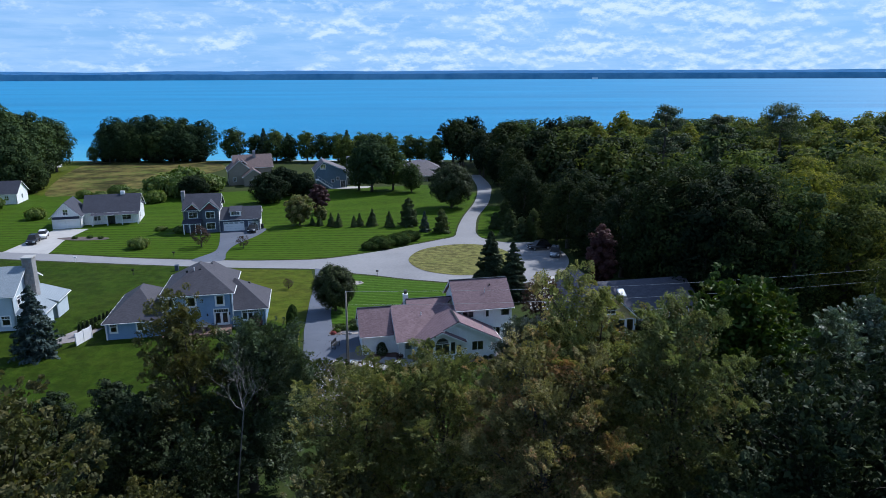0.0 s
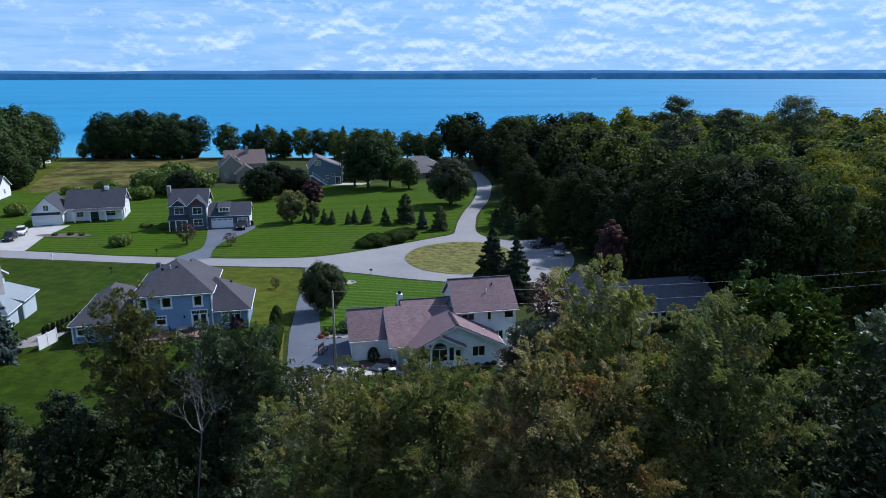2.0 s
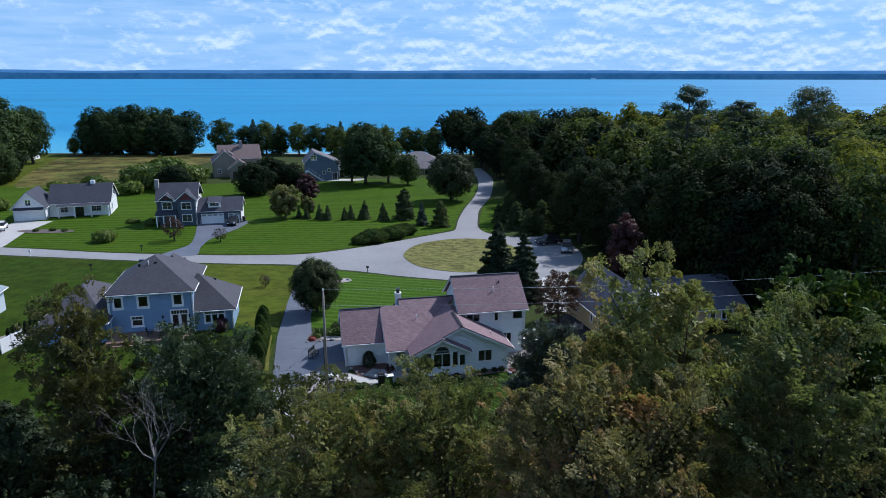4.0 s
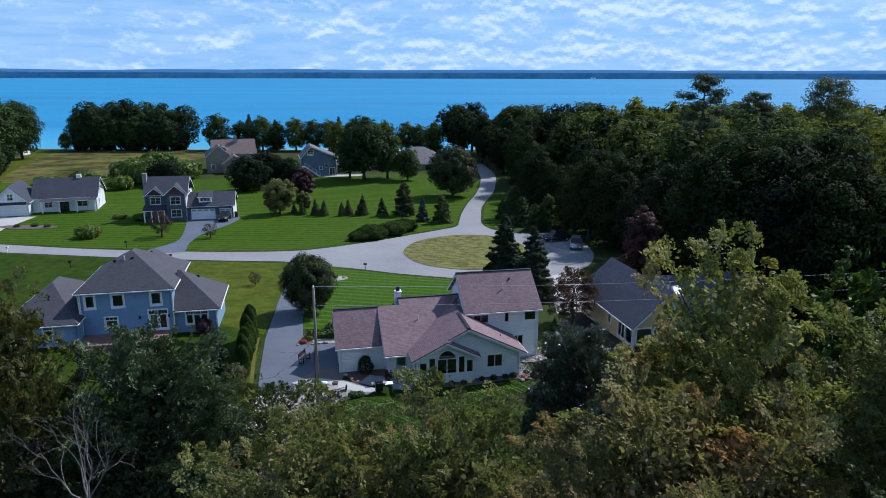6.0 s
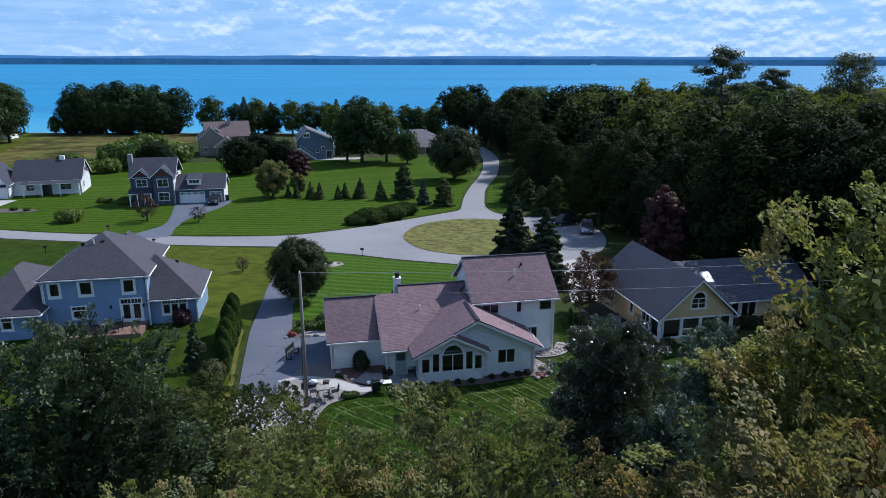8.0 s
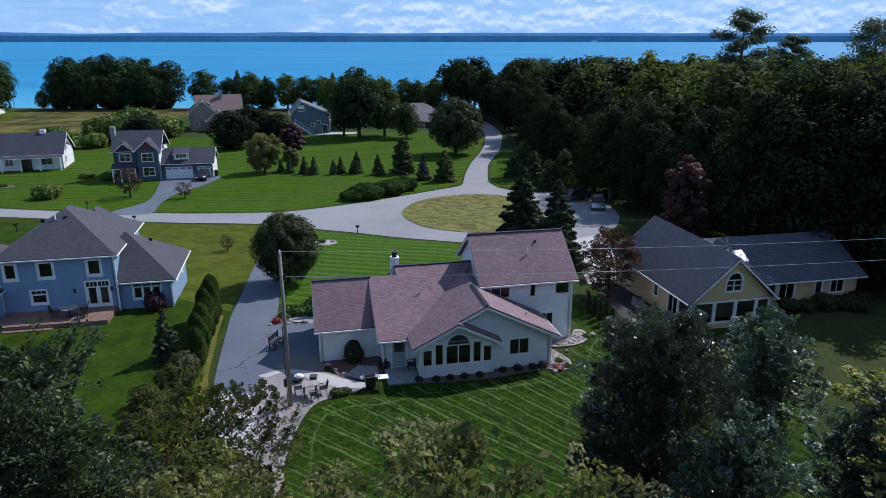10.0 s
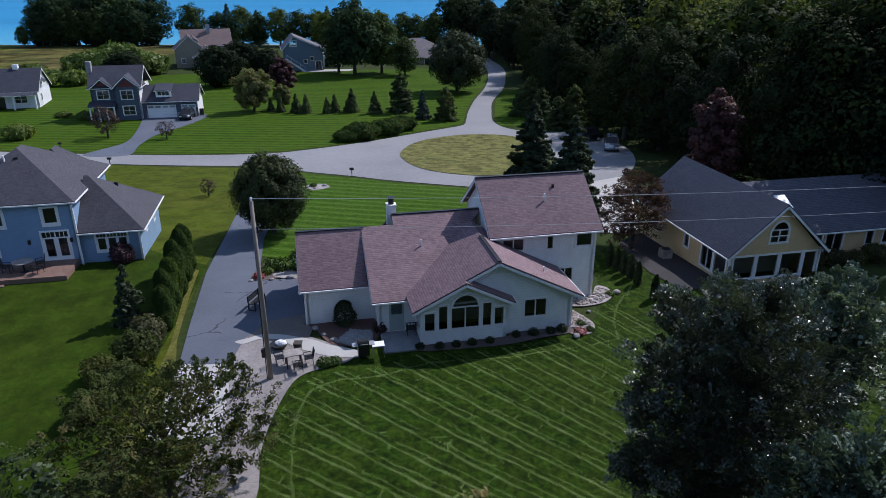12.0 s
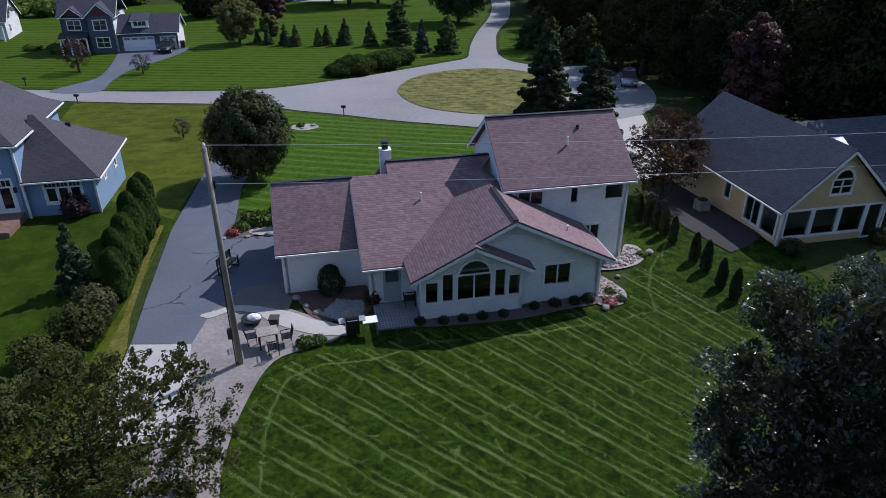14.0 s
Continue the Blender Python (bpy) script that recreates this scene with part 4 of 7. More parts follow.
wall(hb, (12.4, 0.65), (12.4, 7.8), -0.7, 2.3, W, [(2.2, 2.6, 1.3, 1.7, {"cols": 1}), (5.0, 5.5, 1.1, 2.0, {"cols": 1})])
roof(hb, [(8.5, 0.25, 2.35), (12.85, 0.25, 2.35), (8.8, 4.2, 5.35), (8.5, 4.2, 5.35)], R)
roof(hb, [(12.85, 0.25, 2.35), (12.85, 8.2, 2.35), (8.8, 4.2, 5.35)], R)
roof(hb, [(12.85, 8.2, 2.35), (8.5, 8.2, 2.35), (8.5, 4.2, 5.35), (8.8, 4.2, 5.35)], R)
wall(hb, (-5.9, -1.3), (0.35, -1.3), -0.4, 2.3, W, [(0.4, 1.2, 1.0, 2.1, T), (3.4, 4.2, 1.0, 2.1, T)])
wall(hb, (-5.9, 9.5), (-5.9, -1.3), -0.8, 2.3, W)
wall(hb, (0.35, -1.3), (0.35, 0.4), -0.4, 2.3, W)
hip(hb, -6.25, 0.6, -1.7, 10.0, 2.35, 5.0, R, (-2.8, 3.5), (-2.8, 5.5))
hip(hb, 3.2, 7.8, 6.0, 11.5, 4.3, 6.6, R, (5.5, 8.0), (5.5, 9.0))
core(hb, 0.8, 8.2, 1.6, 9.2, -0.3, 4.5)
core(hb, 8.6, 12.0, 1.8, 7.4, -0.3, 2.2)
core(hb, -5.5, 0.3, 0.0, 9.0, -0.3, 2.2)
for u, v, z1 in ((8.5, 0.4, 4.6), (0.35, 0.4, 4.6), (12.4, 0.65, 2.3), (-5.9, -1.3, 2.3)):
    corner(hb, u, v, -0.4, z1)
pipe(hb, 3.9, 3.5, 6.85, 0.4, 0.06)
for u, v, z in ((3.0, 3.5, 6.9), (4.6, 3.7, 7.0), (9.9, 5.6, 4.3), (10.3, 5.3, 4.4)):
    bm = bmesh.new()
    box(bm, u - 0.13, u + 0.13, v - 0.1, v + 0.1, z - 0.25, z + 0.04)
    part("roof_vent", bm, "black", hb)
for u, v, zt in ((8.56, 0.3, 4.5), (12.46, 0.56, 2.2), (0.25, 0.3, 4.5), (-5.96, -1.38, 2.2)):
    bm = bmesh.new()
    tube(bm, [(u, v - 0.25, zt), (u, v, zt - 0.3), (u, v, -0.2), (u, v - 0.3, -0.32)], [0.045] * 4, 6)
    part("downpipe", bm, "white", hb)
for u in (5.45, 8.1):
    bm = bmesh.new()
    box(bm, u - 0.08, u + 0.08, 0.28, 0.395, 1.75, 2.05)
    part("wall_lamp", bm, "black", hb)
dk = thing("deck", pose(-34.7, 78.3, 0.0, 0, 0, NEAR), "brown timber deck behind the blue house", "deck")
for i in range(16):
    bm = bmesh.new()
    box(bm, 0.4, 8.3, -2.6 + i * 0.185, -2.6 + i * 0.185 + 0.165, 0.42, 0.47)
    part("deck_board", bm, "browndeck", dk)
bm = bmesh.new()
box(bm, 0.4, 8.3, -2.62, -2.58, 0.0, 0.42)
box(bm, 8.28, 8.32, -2.6, 0.3, 0.0, 0.42)
part("skirt", bm, "browndeck", dk)
bm = bmesh.new()
box(bm, 1.0, 4.6, -3.0, -2.63, 0.0, 0.22)
part("step", bm, "browndeck", dk)

# the tan house
ht = thing("house", pose(16.5, 75.6, 0.05, 0, 0, NEAR), "tan-sided house with slate-grey roofs and a screened porch", "house")
W, R = "siding_tan", "roof_navy"
wall(ht, (0.4, 0.35), (6.86, 0.35), -0.3, 2.25, W, [(0.25, 1.75, 0.55, 2.1, {"cols": 1}), (1.95, 3.45, 0.55, 2.1, {"cols": 1}), (3.65, 5.15, 0.55, 2.1, {"cols": 1}), (5.35, 6.25, 0.1, 2.1, {"cols": 1, "door": True}), (2.6, 3.86, 2.9, 4.38, {"open": True})], apex=(3.23, 5.4))
wall(ht, (0.4, 12.0), (0.4, 0.35), -0.5, 2.25, W, [(10.0, 11.3, 0.4, 2.0, {"cols": 1}), (8.5, 9.8, 0.4, 2.0, {"cols": 2}), (6.3, 6.9, 0.9, 2.0, {"cols": 1}), (2.0, 3.2, 0.9, 2.0, {"cols": 2})])
wall(ht, (6.86, 0.35), (6.86, 12.0), -0.5, 2.25, W)
wall(ht, (6.86, 12.0), (0.4, 12.0), -0.5, 2.25, W, apex=(3.23, 5.4))
window(ht, (0.4, 0.35), Vector((1, 0, 0)), Vector((0, -1, 0)), 2.6, 3.86, 2.9, 3.75, 2, 2, True, fill="siding_tan")
gable_v(ht, 0.0, 12.35, 0.0, 7.26, 2.28, 5.55, R, cap=False)
rake(ht, (0.0, 12.35, 2.28), (3.63, 12.35, 5.55))
wall(ht, (6.86, 3.2), (16.9, 3.2), -0.3, 2.3, W, [(1.2, 2.6, 0.7, 2.0, {"cols": 2}), (2.9, 4.3, 0.7, 2.0, {"cols": 2}), (6.2, 6.8, 0.9, 2.0, {"cols": 1}), (7.6, 8.8, 0.9, 2.0, {"cols": 2})])
wall(ht, (16.9, 3.2), (16.9, 11.6), -0.5, 2.3, W, apex=(4.2, 4.65))
wall(ht, (16.9, 11.6), (6.86, 11.6), -0.5, 2.3, W)
gable_u(ht, 4.2, 17.3, 2.7, 12.1, 2.3, 4.75, R, cap=False)
core(ht, 1.6, 6.4, 2.2, 11.8, -0.2, 2.2)
core(ht, 2.2, 5.0, 1.8, 2.1, 2.25, 3.4)
core(ht, 7.0, 16.7, 4.4, 11.4, -0.2, 2.2)
SK = Matrix.Translation((7.15, 4.9, 3.85)) @ Matrix.Rotation(radians(27.5), 4, "X")
bm = bmesh.new()
box(bm, -0.42, 0.42, -0.65, 0.65, -0.12, 0.14, SK)
sk = part("skylight", bm, "white", ht, "white-framed skylight")
# plain white pane, the bright reflection of the glass put into its paint
bm = bmesh.new()
box(bm, -0.34, 0.34, -0.57, 0.57, 0.144, 0.16, SK)
part("pane", bm, "white", sk, "skylight pane painted white for its bright glass")
for u, v in ((0.4, 0.35), (6.86, 0.35)):
    corner(ht, u, v, -0.3, 2.2)


# the slate-blue house across the road
hf = thing("house", pose(-50.0, 148.4, -3.3, 0, 0, NEAR), "slate-blue two-storey house with white trim, twin gables and an attached garage", "house")
W, R = "siding_navy", "roof_slate"
P2 = {"cols": 2, "rows": 2}
wall(hf, (-7.4, 0.0), (-3.7, 0.0), -0.5, 5.2, W, [(0.9, 2.7, 3.4, 4.7, P2), (2.2, 3.3, 0.2, 2.2, {"cols": 1, "door": True, "trim": "red_paint"})])
wall(hf, (-3.7, -0.8), (0.0, -0.8), -0.5, 5.2, W, [(0.95, 2.75, 3.4, 4.8, P2), (0.95, 2.75, 0.9, 2.3, P2)], apex=(1.85, 7.0))
wall(hf, (-3.7, 0.0), (-3.7, -0.8), -0.5, 5.2, W)
wall(hf, (0.0, -0.8), (0.0, 8.0), -0.5, 5.2, "siding_farmwhite")
wall(hf, (-7.4, 8.0), (-7.4, 0.0), -0.5, 5.2, W, apex=(4.0, 8.2))
gable_u(hf, -7.8, 0.4, -0.4, 8.4, 5.2, 8.2, R, 4.0, cap=False)
gable_v(hf, -1.2, 3.4, -4.0, 0.4, 5.25, 7.2, R, cap=False)
wall(hf, (-7.2, -0.01), (-4.1, -0.01), 5.2, 5.21, W, apex=(1.55, 6.5), th=0.15)
gable_v(hf, -0.6, 3.0, -7.4, -3.9, 5.25, 6.7, R, cap=False)
roof(hf, [(-7.8, -1.9, 2.5), (-3.7, -1.9, 2.5), (-3.7, 0.0, 3.1), (-7.8, 0.0, 3.1)], R)
for u in (-7.5, -6.2, -5.0, -3.9):
    bm = bmesh.new()
    box(bm, u - 0.1, u + 0.1, -1.8, -1.6, -0.2, 2.4)
    part("porch_post", bm, "white", hf)
wall(hf, (-3.2, -0.83), (-0.5, -0.83), 5.35, 5.36, "red_paint", apex=(1.35, 6.6), th=0.03)
wall(hf, (-6.8, -0.04), (-4.5, -0.04), 5.35, 5.36, "red_paint", apex=(1.15, 6.25), th=0.03)
bm = bmesh.new()
box(bm, -8.15, -7.4, 2.6, 3.6, 0.0, 9.0)
part("chimney", bm, "fieldstone", hf)
wall(hf, (0.0, 0.0), (8.6, 0.0), -0.5, 2.7, W, [(0.7, 5.2, 0.0, 2.15, {"open": True}), (6.0, 8.3, 0.0, 2.15, {"open": True})])
for s0, s1, nb in ((0.7, 5.2, 4), (6.0, 8.3, 2)):
    bm = bmesh.new()
    for i in range(4):
        box(bm, s0, s1, 0.06, 0.11, 0.0 + i * 0.54, 0.52 + i * 0.54)
    gd = part("garage_door", bm, "white", hf, "white panelled garage door")
    bm = bmesh.new()
    for i in range(nb):
        w = (s1 - s0) / nb
        box(bm, s0 + w * i + 0.15, s0 + w * (i + 1) - 0.15, 0.045, 0.056, 1.7, 2.0)
    part("pane", bm, "glass", gd)
for a, b in ((0.45, 0.7), (5.2, 6.0), (8.3, 8.55)):
    bm = bmesh.new()
    box(bm, a + 0.02, b - 0.02, -0.06, -0.003, -0.1, 0.9)
    part("stone_pier", bm, "fieldstone", hf)
wall(hf, (8.6, 0.0), (8.6, 7.0), -0.8, 2.7, "siding_farmwhite", apex=(3.5, 4.9))
gable_u(hf, 0.0, 9.0, -0.4, 7.4, 2.75, 5.0, R, 3.5, cap=False)
wall(hf, (2.2, 0.6), (4.6, 0.6), 3.0, 4.5, "white", [(0.3, 2.1, 3.6, 4.3, {"cols": 3})])
roof(hf, [(2.0, 0.3, 4.45), (4.8, 0.3, 4.45), (4.8, 3.5, 5.15), (2.0, 3.5, 5.15)], R)

core(hf, -7.2, -0.2, 1.0, 7.8, -0.4, 5.1)
core(hf, 0.2, 8.4, 1.0, 6.8, -0.4, 2.6)
core(hf, 2.4, 4.4, 1.2, 2.6, 2.9, 4.4)

# the white farmhouse across the road
hw = thing("house", pose(-90.4, 150.8, -3.4, 0, 0, 16.0), "white farmhouse with dark grey roofs, a porch and a garage wing", "house")
W, R = "siding_farmwhite", "roof_slate"
wall(hw, (1.2, 0.0), (7.2, 0.0), -0.5, 2.8, W, [(0.3, 2.8, 0.0, 2.2, {"open": True}), (3.2, 5.7, 0.0, 2.2, {"open": True}), (2.5, 3.5, 3.3, 4.5, P2)], apex=(3.0, 6.0))
for s0 in (1.5, 4.4):
    bm = bmesh.new()
    for i in range(4):
        box(bm, s0, s0 + 2.5, 0.06, 0.11, i * 0.55, 0.53 + i * 0.55)
    part("garage_door", bm, "white", hw, "white panelled garage door")
roof(hw, [(1.4, -0.7, 2.5), (7.0, -0.7, 2.5), (7.0, 0.0, 2.9), (1.4, 0.0, 2.9)], R)
wall(hw, (1.2, 8.0), (1.2, 0.0), -0.5, 2.8, W)
wall(hw, (7.2, 0.0), (7.2, 3.0), -0.5, 2.8, W)
gable_v(hw, -0.5, 9.0, 0.8, 7.6, 2.8, 6.2, R, cap=False)
wall(hw, (7.2, 3.0), (19.2, 3.0), -0.5, 3.0, W, [(2.2, 3.6, 1.0, 2.3, P2), (5.0, 6.6, 0.1, 2.3, {"cols": 2, "door": True, "trim": "black"}), (8.3, 10.2, 1.0, 2.3, P2)])
wall(hw, (19.2, 3.0), (19.2, 12.0), -0.8, 3.0, W, [(3.4, 4.4, 3.6, 4.9, P2), (2.0, 3.0, 1.0, 2.2, P2)], apex=(4.5, 6.4))
gable_u(hw, 7.0, 19.6, 2.5, 12.5, 3.0, 6.5, R, 7.5, cap=False)
roof(hw, [(9.0, 1.0, 2.6), (19.4, 1.0, 2.6), (19.4, 3.0, 3.05), (9.0, 3.0, 3.05)], R)
for u in (9.3, 12.5, 15.7, 19.1):
    bm = bmesh.new()
    box(bm, u - 0.12, u + 0.12, 1.1, 1.35, -0.3, 2.5)
    part("porch_post", bm, "white", hw)
bm = bmesh.new()
box(bm, 15.0, 15.9, 7.2, 8.0, 5.9, 7.1)
part("chimney", bm, "white", hw)
roof(hw, [(19.3, 5.4, 4.9), (20.1, 5.4, 4.3), (20.1, 7.2, 4.3), (19.3, 7.2, 4.9)], R, edge=False)

core(hw, 1.4, 7.0, 1.0, 7.8, -0.4, 2.7)
core(hw, 7.4, 19.0, 4.0, 11.8, -0.4, 2.9)

# the taupe house by the shore
hn = thing("house", pose(-67.6, 213.0, -3.9, 0, 0, 20.0) @ Matrix.Diagonal((0.88, 0.9, 1.06, 1)), "taupe house with several gables and tan shingle roofs", "house")
W, R = "siding_olive", "roof_tan"
wall(hn, (5.0, 0.0), (12.0, 0.0), -0.6, 2.9, W, [(2.8, 3.8, 1.3, 2.2, {"cols": 1})], apex=(3.5, 5.2))
wall(hn, (12.0, 0.0), (12.0, 9.0), -0.6, 2.9, W)
gable_v(hn, -0.4, 10.0, 4.6, 12.4, 2.9, 5.3, R, cap=False)
wall(hn, (0.0, 4.0), (8.0, 4.0), -0.6, 4.5, W, [(1.5, 2.6, 1.2, 2.4, P2)], apex=(4.0, 7.6))
wall(hn, (0.0, 14.0), (0.0, 4.0), -0.6, 4.5, W)
gable_v(hn, 3.6, 15.0, -0.4, 8.4, 4.5, 7.7, R, cap=False)
wall(hn, (16.0, 7.0), (16.0, 17.0), -0.6, 5.0, W, [(3.5, 4.6, 3.2, 4.6, P2)], apex=(5.0, 8.2))
wall(hn, (8.0, 7.0), (16.0, 7.0), -0.6, 5.0, W)
gable_u(hn, 2.0, 16.5, 6.5, 17.5, 5.0, 8.6, R, 12.0, cap=False)
bm = bmesh.new()
box(bm, 9.5, 10.5, 10.5, 11.5, 6.0, 9.8)
part("chimney", bm, "fieldstone", hn)
wall(hn, (4.0, 5.4), (6.6, 5.4), 5.0, 6.4, "siding_olive", [(0.4, 2.2, 5.4, 6.1, {"cols": 2})])
gable_v(hn, 5.0, 9.0, 3.7, 6.9, 6.4, 7.5, R, cap=False)

core(hn, 0.2, 15.8, 8.0, 16.8, -0.5, 4.9)
core(hn, 5.2, 11.8, 1.0, 8.8, -0.5, 2.8)
core(hn, 0.2, 7.8, 5.0, 8.0, -0.5, 4.4)

# the steel-blue house by the shore
hs = thing("house", pose(-39.6, 209.5, -3.8, 0, 0, 14.0) @ Matrix.Diagonal((1.05, 1.0, 1.08, 1)), "steel-blue two-storey house with a white outside stair", "house")
W, R = "siding_steel", "roof_weathered"
wall(hs, (0.0, 0.0), (9.0, 0.0), -0.6, 5.0, W, [(1.5, 3.0, 5.6, 6.9, P2), (6.0, 6.8, 2.4, 3.2, {"cols": 1}), (4.5, 5.3, 1.8, 2.6, {"cols": 1}), (7.2, 8.6, 0.0, 2.2, {"cols": 2, "door": True})], apex=(2.4, 7.6))
wall(hs, (9.0, 0.0), (9.0, 10.0), -0.6, 5.0, W)
wall(hs, (0.0, 10.0), (0.0, 0.0), -0.6, 5.0, W)
roof(hs, [(-0.5, 10.0, 4.9), (-0.5, -0.5, 4.9), (2.4, -0.5, 7.9), (2.4, 10.0, 7.9)], R)
roof(hs, [(9.5, -0.5, 4.9), (9.5, 10.0, 4.9), (2.4, 10.0, 7.9), (2.4, -0.5, 7.9)], R)
rake(hs, (-0.5, -0.5, 4.9), (2.4, -0.5, 7.9))
rake(hs, (9.5, -0.5, 4.9), (2.4, -0.5, 7.9))
bm = bmesh.new()
beam(bm, (0.5, -1.0, 2.9), (4.6, -1.0, 0.1), 0.1, 0.3)
beam(bm, (0.5, -2.0, 2.9), (4.6, -2.0, 0.1), 0.1, 0.3)
for i in range(12):
    box(bm, 0.6 + i * 0.34, 0.92 + i * 0.34, -2.0, -1.0, 2.75 - i * 0.235, 2.8 - i * 0.235)
beam(bm, (0.5, -2.0, 3.9), (4.6, -2.0, 1.1), 0.07, 0.07)
for i in range(5):
    box(bm, 0.5 + i, 0.57 + i, -2.04, -1.97, 2.7 - i * 0.68, 3.9 - i * 0.68)
part("stair", bm, "white", hs)
bm = bmesh.new()
box(bm, -0.2, 0.8, -2.2, 0.0, 2.7, 2.9)
box(bm, -0.15, 0.0, -2.15, -2.0, -0.4, 2.7)
part("landing", bm, "white", hs)
bm = bmesh.new()
box(bm, 10.0, 10.9, 7.0, 7.9, 0.0, 8.2)
part("chimney", bm, "fieldstone", hs)
wall(hs, (9.0, 6.0), (14.0, 6.0), -0.6, 2.6, "white", [(0.8, 2.6, 0.0, 2.1, {"cols": 1, "door": True})])
roof(hs, [(8.8, 5.6, 2.7), (14.2, 5.6, 2.7), (14.2, 10.0, 3.4), (8.8, 10.0, 3.4)], "roof_pale")

core(hs, 0.2, 8.8, 1.0, 9.8, -0.5, 4.8)

# the low hipped house by the shore road
hh = thing("house", pose(-13.0, 229, -4.0, 0, 0, 8.0), "low hipped-roof house with brown shingles behind trees", "house")
wall(hh, (0.0, 0.0), (12.0, 0.0), -0.6, 3.6, "siding_olive", [(7.5, 9.0, 1.0, 2.4, {"cols": 2})])
wall(hh, (12.0, 0.0), (12.0, 9.0), -0.6, 3.6, "siding_olive")
hip(hh, -0.6, 12.6, -0.6, 9.6, 3.6, 6.2, "roof_weathered", (4.5, 4.5), (7.5, 4.5))
wall(hh, (2.0, -5.0), (10.0, -5.0), -0.6, 1.9, "siding_olive", [(5.0, 7.5, 0.0, 1.7, {"cols": 1, "door": True})])
wall(hh, (10.0, -5.0), (10.0, 0.0), -0.6, 1.9, "siding_olive")
hip(hh, 1.4, 10.6, -5.6, 1.0, 2.0, 3.9, "roof_weathered", (4.5, -2.3), (7.5, -2.3))

# the pale grey house
hg = thing("house", pose(-53.2, 79.4, -0.2, 0, 0, NEAR), "pale grey house with light shingle roofs and a stone chimney", "house")
W, R = "siding_grey", "roof_pale"
wall(hg, (-14.0, 0.0), (0.0, 0.0), -0.4, 4.8, W, [(10.5, 11.5, 3.1, 4.3, T), (12.4, 13.4, 0.9, 2.2, T), (9.0, 10.0, 0.9, 2.2, T)])
wall(hg, (0.0, 0.0), (0.0, 9.0), -0.4, 4.8, W, [(1.2, 2.2, 3.0, 4.2, T)], apex=(4.5, 7.2))
gable_u(hg, -14.0, 0.4, -0.4, 9.4, 4.8, 7.4, R, 4.5, cap=False)
wall(hg, (0.0, 0.5), (3.0, 0.5), -0.4, 2.2, W, [(0.5, 2.6, 0.8, 2.0, {"cols": 3})])
wall(hg, (3.0, 0.5), (3.0, 3.8), -0.4, 2.2, W)
hip(hg, -0.1, 3.4, 0.1, 4.2, 2.25, 4.4, R, (1.6, 2.15), (1.6, 2.15))
wall(hg, (3.2, 4.8), (3.2, 9.0), -0.6, 2.4, W)
wall(hg, (0.0, 4.8), (3.2, 4.8), -0.6, 2.4, W)
roof(hg, [(3.6, 4.4, 2.4), (3.6, 9.4, 2.4), (0.0, 9.4, 3.6), (0.0, 4.4, 3.6)], R)
rs = random.Random(9)
bm = bmesh.new()
box(bm, 0.05, 1.25, 4.2, 5.5, -0.3, 8.35)
cs = part("chimney", bm, "fieldstone", hg, "fieldstone chimney")
for i in range(18):
    for j in range(3):
        bm = bmesh.new()
        a = 0.08 + j * 0.39
        box(bm, a + rs.uniform(0, 0.03), a + 0.36 - rs.uniform(0, 0.05), 4.15 - rs.uniform(0, 0.03), 4.198, i * 0.46 + rs.uniform(0, 0.04), i * 0.46 + 0.42 - rs.uniform(0, 0.05))
        part("stone", bm, "stone" if rs.random() < 0.5 else "fieldstone", cs)
bm = bmesh.new()
box(bm, -0.05, 1.35, 4.1, 5.6, 8.35, 8.5)
part("cap", bm, "concrete", cs)

core(hg, -13.0, -0.4, 1.0, 8.8, -0.3, 4.7)

# the small house at the edge of the field
hl = thing("house", pose(-126, 182, -3.4, 0, 0, 12.0), "small white house with a grey roof", "house")
wall(hl, (0.0, 0.0), (9.0, 0.0), -0.6, 2.8, "siding_farmwhite", [(6.0, 7.0, 1.0, 2.2, P2)])
wall(hl, (9.0, 0.0), (9.0, 8.0), -0.6, 2.8, "siding_farmwhite", [(3.5, 4.5, 1.0, 2.2, P2)], apex=(4.0, 5.8))
gable_u(hl, -8.0, 9.4, -0.4, 8.4, 2.8, 5.9, "roof_slate", 4.0, cap=False)
hl2 = thing("house", pose(-158, 262, -4.4, 0, 0, 5.0), "small white cottage among shore trees", "house")
wall(hl2, (0.0, 0.0), (7.0, 0.0), -0.6, 3.2, "siding_farmwhite", [(2.0, 3.4, 1.0, 2.2, P2)])
wall(hl2, (7.0, 0.0), (7.0, 7.0), -0.6, 3.2, "siding_farmwhite", apex=(3.5, 5.6))
gable_u(hl2, -0.4, 7.4, -0.4, 7.4, 3.2, 5.7, "roof_slate", 3.5, cap=False)


